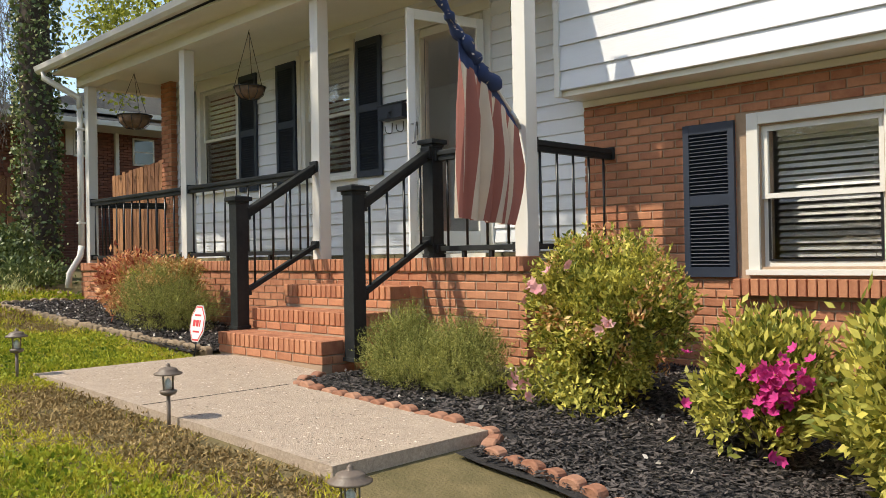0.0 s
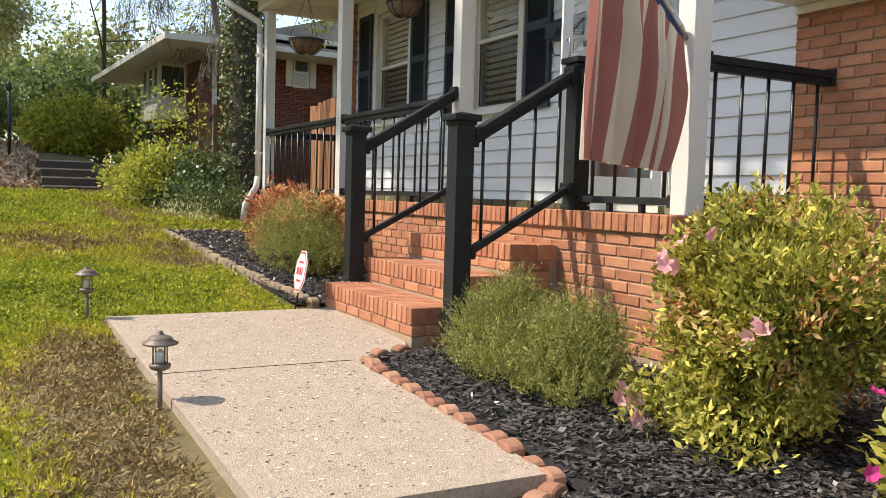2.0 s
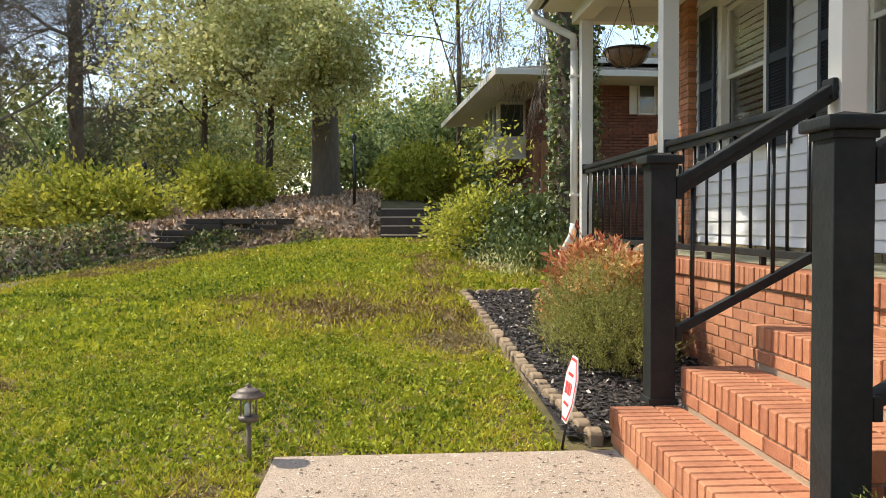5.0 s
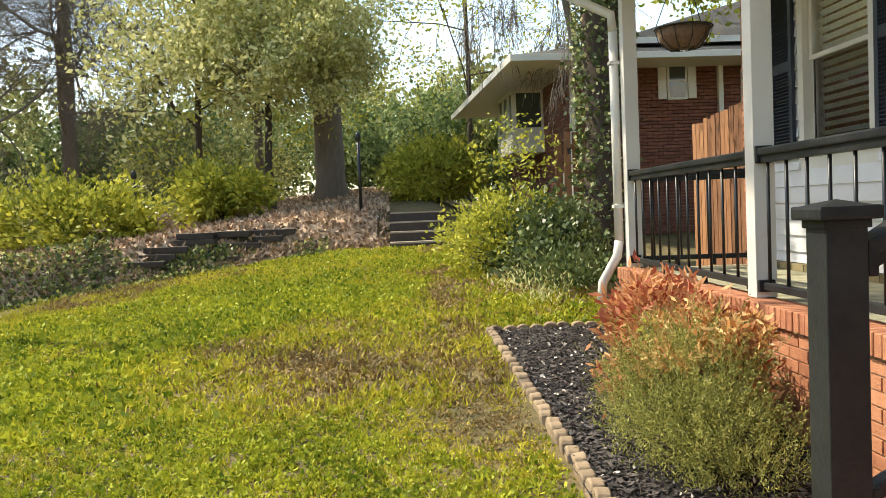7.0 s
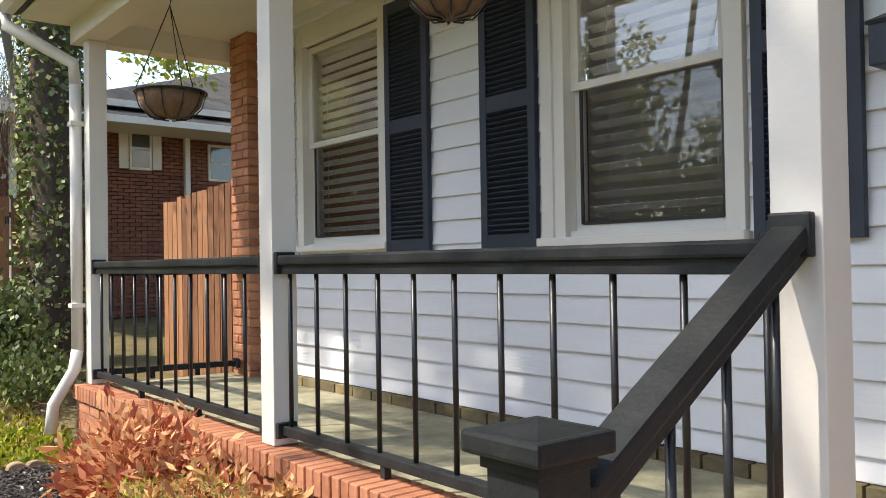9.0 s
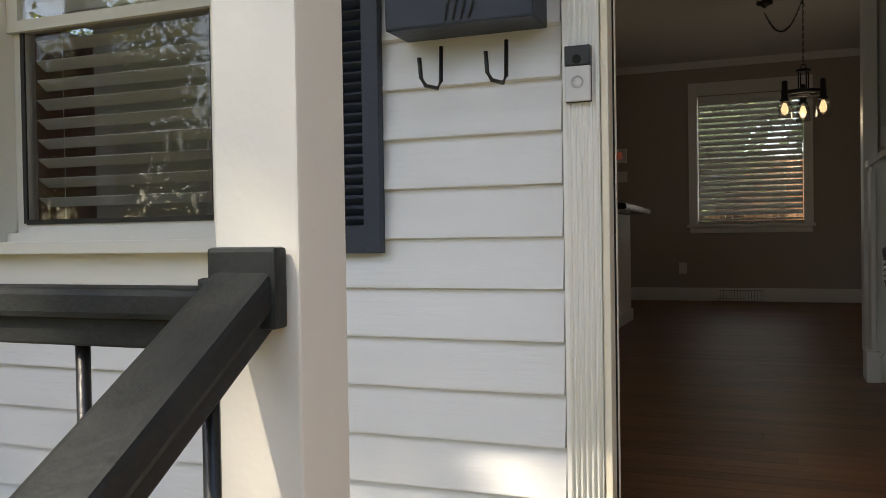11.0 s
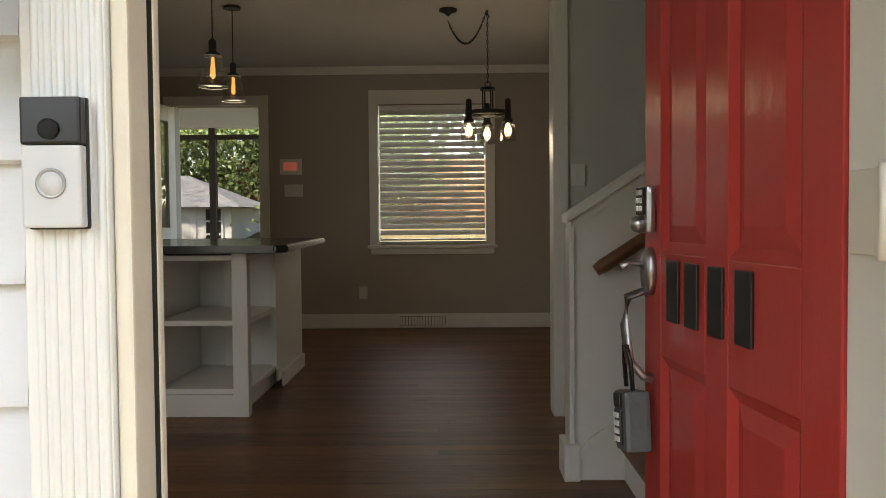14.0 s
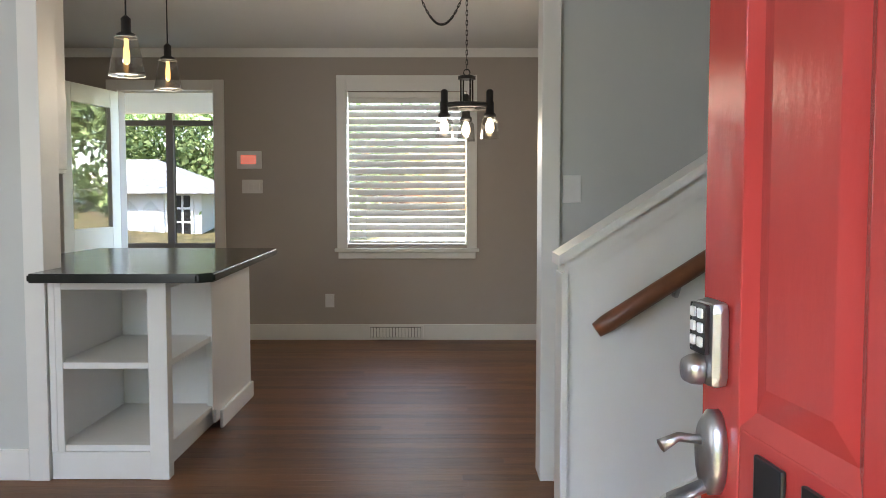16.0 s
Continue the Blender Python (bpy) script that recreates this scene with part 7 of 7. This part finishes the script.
SM = Matrix.Translation((1.0, -0.062, 0)) @ Matrix.Rotation(radians(180 + 77), 4, "Z")


def sbox(name, b, material, bev=0.003, parent=None):
    b2 = bmesh.new()
    box(b2, *b, bev)
    b2.transform(SM)
    return part(name, b2, material, parent or sd2)


sbox("stile", (0.0, -0.03, 0.80, 0.075, 0, 2.98), M_TRIM)
sbox("stile", (0.745, -0.03, 0.80, 0.82, 0, 2.98), M_TRIM)
sbox("top_rail", (0.0755, -0.029, 2.89, 0.7445, -0.001, 2.979), M_TRIM)
sbox("kick_panel", (0.0755, -0.029, 0.801, 0.7445, -0.001, 1.0), M_TRIM)
g = sbox("pane", (0.0755, -0.018, 1.0, 0.7445, -0.013, 2.89), M_GLASS, 0)
g.visible_shadow = False
sbox("lock_case", (0.755, -0.052, 1.80, 0.81, -0.0305, 1.92), M_PLASTB, 0.004)
b2 = bmesh.new()
tube(b2, [SM @ Vector(c) for c in ((0.785, 0.0, 1.95), (0.785, 0.045, 1.95), (0.785, 0.05, 1.90), (0.785, 0.05, 1.82), (0.785, 0.045, 1.78), (0.785, 0.0, 1.78))], 0.008, 8)
part("pull_handle", b2, M_STEEL, sd2)

# doorbell
db = thing("video_doorbell", "silver video doorbell with a black camera top", "doorbell", at=(0.031, -0.045, 2.01))
trim_box("back_plate", (-0.001, -0.052, 2.006, 0.063, -0.0455, 2.142), db, M_PLASTB, 0.003)
trim_box("lower_cover", (0.0, -0.067, 2.008, 0.062, -0.0525, 2.092), db, M_PLASTG, 0.003)
trim_box("camera_cover", (0.0, -0.068, 2.0925, 0.062, -0.0525, 2.141), db, M_PLASTB, 0.003)
b2 = bmesh.new()
lathe(b2, [(0.0105, 0), (0.0105, 0.003), (0.009, 0.004), (0.004, 0.0045)], 20, Matrix.Translation((0.030, -0.068, 2.108)) @ Matrix.Rotation(radians(90), 4, "X"))
part("lens", b2, M_DARK, db)
b2 = bmesh.new()
lathe(b2, [(0.0155, 0), (0.0155, 0.002), (0.0135, 0.0025), (0.0125, 0.001)], 24, Matrix.Translation((0.031, -0.067, 2.053)) @ Matrix.Rotation(radians(90), 4, "X"))
bt2 = part("button_ring", b2, M_STEEL, db)
b2 = bmesh.new()
lathe(b2, [(0.0118, 0), (0.0118, 0.0015), (0.002, 0.002)], 20, Matrix.Translation((0.031, -0.067, 2.053)) @ Matrix.Rotation(radians(90), 4, "X"))
part("button", b2, M_PLASTG, db)

# mailbox with hooks
mb = thing("wall_mailbox", "black metal wall mailbox with two newspaper hooks", "mailbox", at=(-0.25, -0.09, 2.17))
trim_box("box", (-0.432, -0.16, 2.200, -0.052, -0.02, 2.345), mb, M_NAVY, 0.006)
b2 = bmesh.new()
pr = [(-0.165, 2.335), (-0.02, 2.39), (-0.02, 2.40), (-0.172, 2.345)]
a = [b2.verts.new((-0.437, y, z)) for y, z in pr]
b = [b2.verts.new((-0.047, y, z)) for y, z in pr]
b2.faces.new(a)
b2.faces.new(b[::-1])
for k in range(4):
    b2.faces.new((a[k], b[k], b[(k + 1) % 4], a[(k + 1) % 4]))
part("lid", b2, M_NAVY, mb)
b2 = bmesh.new()
for k in range(4):
    tube(b2, [(-0.27 + 0.02 * k, -0.162, 2.21), (-0.265 + 0.022 * k, -0.165, 2.245), (-0.25 + 0.016 * k, -0.163, 2.27)], 0.0025, 5)
part("ornament", b2, M_METALB, mb)
for xx in (-0.325, -0.150):
    b2 = bmesh.new()
    path = [(xx, -0.05, 2.175), (xx, -0.055, 2.085), (xx - 0.004, -0.07, 2.065), (xx - 0.022, -0.105, 2.068), (xx - 0.028, -0.12, 2.085), (xx - 0.030, -0.125, 2.135)]
    tube(b2, path, 0.0055, 6)
    part("newspaper_hook", b2, M_METALB, mb)


# ---- hanging baskets ----
def hanging_basket(x, y, z, size=1.0):
    t = thing("hanging_basket", "coir-lined wire basket hanging from the porch ceiling", "basket", "hanging baskets", at=(x, y, 3.36))
    b2 = bmesh.new()
    lathe(b2, [(0.03, z - 0.125), (0.09, z - 0.115), (0.14, z - 0.07), (0.165, z), (0.15, z - 0.005), (0.12, z - 0.06), (0.02, z - 0.09)], 22, Matrix.Translation((x, y, 0)) @ Matrix.Translation((0, 0, z)) @ Matrix.Scale(size, 4) @ Matrix.Translation((0, 0, -z)))
    part("liner", b2, M_BASKET, t)
    b2 = bmesh.new()
    ring = [(x + 0.172 * size * math.cos(q), y + 0.172 * size * math.sin(q), z + 0.002) for q in np.linspace(0, 2 * math.pi, 25)]
    tube(b2, ring, 0.007, 5, False)
    part("rim", b2, M_METALB, t)
    for k in range(10):
        a = k * math.pi / 5
        b2 = bmesh.new()
        tube(b2, [(x + size * r * math.cos(a), y + size * r * math.sin(a), z + size * h) for r, h in ((0.170, 0), (0.148, -0.072), (0.096, -0.122), (0.03, -0.132))], 0.0045, 5)
        part("rib", b2, M_METALB, t)
    for k in range(3):
        a = k * 2.094 + 0.3
        b2 = bmesh.new()
        tube(b2, [(x + 0.17 * size * math.cos(a), y + 0.17 * size * math.sin(a), z), (x, y, 3.24)], 0.0035, 5)
        part("chain", b2, M_METALB, t)
    b2 = bmesh.new()
    tube(b2, [(x, y, 3.36), (x, y, 3.31), (x + 0.02, y, 3.29), (x + 0.015, y, 3.26), (x, y, 3.245)], 0.004, 6)
    part("hook", b2, M_METALB, t)


hanging_basket(-1.62, -0.95, 2.63)
hanging_basket(-4.4, -0.96, 2.68, 1.28)


# ---- path lamps ----
def path_lamp(x, y, z):
    t = thing("path_lamp", "bronze solar path lamp on a stake at the walk's edge", "lamp", "path lamps", at=(x, y, z))
    b2 = bmesh.new()
    tube(b2, [(x, y, z - 0.06), (x, y, z + 0.20)], 0.011, 8)
    part("stake", b2, M_BRONZE, t)
    mt = Matrix.Translation((x, y, z))
    b2 = bmesh.new()
    lathe(b2, [(0.012, 0.185), (0.038, 0.195), (0.045, 0.205), (0.045, 0.215), (0.03, 0.22)], 16, mt)
    part("base_cup", b2, M_BRONZE, t)
    b2 = bmesh.new()
    lathe(b2, [(0.028, 0.222), (0.033, 0.298)], 16, mt)
    g = part("glass", b2, M_LAMPGLASS, t)
    g.visible_shadow = False
    b2 = bmesh.new()
    lathe(b2, [(0.019, 0.222), (0.019, 0.262), (0.010, 0.274), (0.004, 0.280)], 12, mt)
    part("bulb", b2, M_PLASTW, t, "white plastic light core")
    for k in range(4):
        a = k * math.pi / 2 + 0.4
        b2 = bmesh.new()
        tube(b2, [(x + 0.034 * math.cos(a), y + 0.034 * math.sin(a), z + 0.215), (x + 0.034 * math.cos(a), y + 0.034 * math.sin(a), z + 0.305)], 0.0035, 5)
        part("bar", b2, M_BRONZE, t)
    b2 = bmesh.new()
    lathe(b2, [(0.030, 0.300), (0.070, 0.299), (0.076, 0.303), (0.073, 0.309), (0.052, 0.318), (0.050, 0.326), (0.046, 0.331), (0.020, 0.340), (0.011, 0.342), (0.012, 0.352), (0.002, 0.360)], 18, mt)
    part("cap", b2, M_BRONZE, t)


path_lamp(0.03, -3.88, float(ground_z(0.03, -3.88)))
path_lamp(2.08, -3.785, float(ground_z(2.08, -3.785)) - 0.02)
path_lamp(4.13, -4.18, float(ground_z(4.13, -4.18)))

# ---- octagonal yard sign ----
ys = thing("yard_sign", "small white octagonal security sign with red shapes", "sign", at=(-0.06, -2.48, 0.0))
b2 = bmesh.new()
YM = Matrix.Translation((-0.06, -2.45, 0.255)) @ Matrix.Rotation(radians(0), 4, "Z") @ Matrix.Rotation(radians(-10), 4, "X")
oct_ = [(0.122 * math.cos(q), 0.162 * math.sin(q)) for q in np.linspace(math.pi / 8, 2 * math.pi + math.pi / 8, 9)[:-1]]


def octa(s, y0, y1, material, name):
    b2 = bmesh.new()
    a = [b2.verts.new((x * s, y0, z * s)) for x, z in oct_]
    b = [b2.verts.new((x * s, y1, z * s)) for x, z in oct_]
    b2.faces.new(a)
    b2.faces.new(b[::-1])
    for k in range(8):
        b2.faces.new((a[k], b[k], b[(k + 1) % 8], a[(k + 1) % 8]))
    b2.transform(YM)
    return part(name, b2, material, ys)


octa(1.0, -0.003, 0.003, M_SIGNWHITE, "board")
octa(0.95, -0.0045, -0.0031, M_SIGNRED, "red_border")
octa(0.86, -0.006, -0.0046, M_SIGNWHITE, "face")
for b in ((-0.065, -0.0075, -0.025, -0.025, -0.0061, 0.03), (-0.015, -0.0075, -0.025, 0.025, -0.0061, 0.03), (0.035, -0.0075, -0.025, 0.055, -0.0061, 0.03), (-0.05, -0.0075, 0.06, 0.05, -0.0061, 0.075), (-0.05, -0.0075, -0.075, 0.05, -0.0061, -0.06)):
    b3 = bmesh.new()
    box(b3, *b)
    b3.transform(YM)
    part("red_bar", b3, M_SIGNRED, ys)
b2 = bmesh.new()
tube(b2, [(-0.06, -2.50, -0.1), (-0.06, -2.438, 0.27)], 0.006, 6)
part("stake", b2, M_METALB, ys)

# ---- flag ----
fl = thing("flag", "striped flag hanging from a pole on the porch post", "flag", at=(2.36, -1.2, 1.72))
PB, PT = Vector((2.36, -1.19, 1.72)), Vector((2.33, -2.06, 2.62))
b2 = bmesh.new()
tube(b2, [PB, PT], 0.012, 10)
part("pole", b2, M_WHITE, fl)
b2 = bmesh.new()
tube(b2, [PB + Vector((0, 0.004, -0.03)), PB + Vector((0, -0.03, 0.03)), PB.lerp(PT, 0.1)], 0.018, 10)
part("bracket", b2, M_STEEL, fl)


def cloth(u, v):
    """u along the gathered hoist (0 low, 1 high), v down the cloth."""
    p = PB.lerp(PT, 0.0 + 0.70 * u)
    low = 1.00 + 0.05 * u
    fold = min(1, v * 2.5)
    w = (0.034 * math.sin(u * 25 + 0.6 + 1.2 * v) + 0.016 * math.sin(u * 57 + v * 4)) * fold
    side = 0.04 * math.sin(v * 3.0 + u * 2)
    return Vector((p.x + w + side * v, p.y + 0.55 * w - 0.10 * (1 - u) * v, p.z - (p.z - low) * v - 0.01))


b2 = bmesh.new()
pts, rad = [], []
for i in range(40):
    f = i / 39
    c = PB.lerp(PT, 0.30 + 0.68 * f)
    pts.append(c + Vector((0.018 * math.sin(f * 19), 0.015 * math.cos(f * 23), -0.035 + 0.012 * math.sin(f * 31))))
    rad.append((0.055 - 0.030 * f) * (1 + 0.22 * math.sin(f * 47)))
tube(b2, pts, rad, 10)
roll = part("rolled_canton", b2, M_FB, fl, "dark blue canton twisted round the pole")
NU, NV = 104, 60
for nm, mt in (("red_stripe", M_FR), ("white_stripe", M_FW), ("canton", M_FB)):
    V, F, idx = [], [], {}
    for i in range(NU):
        for j in range(NV):
            u, v = (i + 0.5) / NU, (j + 0.5) / NV
            blue = v < 0.05 + 0.16 * max(0.0, u - 0.25)
            s = int(u * 13)
            kind = "canton" if blue else ("red_stripe" if s % 2 == 0 else "white_stripe")
            if kind != nm:
                continue
            q = []
            for a, b in ((i, j), (i + 1, j), (i + 1, j + 1), (i, j + 1)):
                if (a, b) not in idx:
                    idx[(a, b)] = len(V)
                    V.append(tuple(cloth(a / NU, b / NV) - ORIGIN[fl.name]))
                q.append(idx[(a, b)])
            F.append(q)
    raw(nm, V, F, mt, fl, smooth=True)
P = []
for i in range(26):
    c = PB.lerp(PT, rng.uniform(0.32, 0.9)) + Vector((0.04, -0.035, rng.uniform(-0.07, 0.0)))
    P.append((c.x, c.y, c.z))
leafset("star_pattern", np.array(P), 0.03, M_FW, fl, 0.8, 0.2)

# ---- wind chime ----
wc = thing("wind_chime", "metal wind chime with a turtle-shaped sail", "wind chime", at=(2.0, -0.62, 3.3))
x, y = 1.88, -0.62
b2 = bmesh.new()
tube(b2, [(x, y, 3.36), (x, y, 2.95)], 0.003, 5)
part("cord", b2, M_PLASTB, wc)
b2 = bmesh.new()
lathe(b2, [(0.055, 2.94), (0.055, 2.955), (0.02, 2.97)], 16, Matrix.Translation((x, y, 0)))
part("top_disc", b2, M_METALB, wc)
for k in range(5):
    a = k * 1.2566
    b2 = bmesh.new()
    tube(b2, [(x + 0.042 * math.cos(a), y + 0.042 * math.sin(a), 2.92), (x + 0.042 * math.cos(a), y + 0.042 * math.sin(a), 2.55 + 0.03 * k)], 0.011, 8)
    part("chime_tube", b2, M_CHROME, wc)
b2 = bmesh.new()
tube(b2, [(x, y, 2.94), (x, y, 2.44)], 0.002, 4)
lathe(b2, [(0.002, -0.055), (0.03, -0.045), (0.042, 0.0), (0.03, 0.04), (0.008, 0.06)], 10, Matrix.Translation((x, y, 2.40)) @ Matrix.Diagonal((1, 0.35, 1, 1)))
part("sail", b2, M_CHROME, wc)
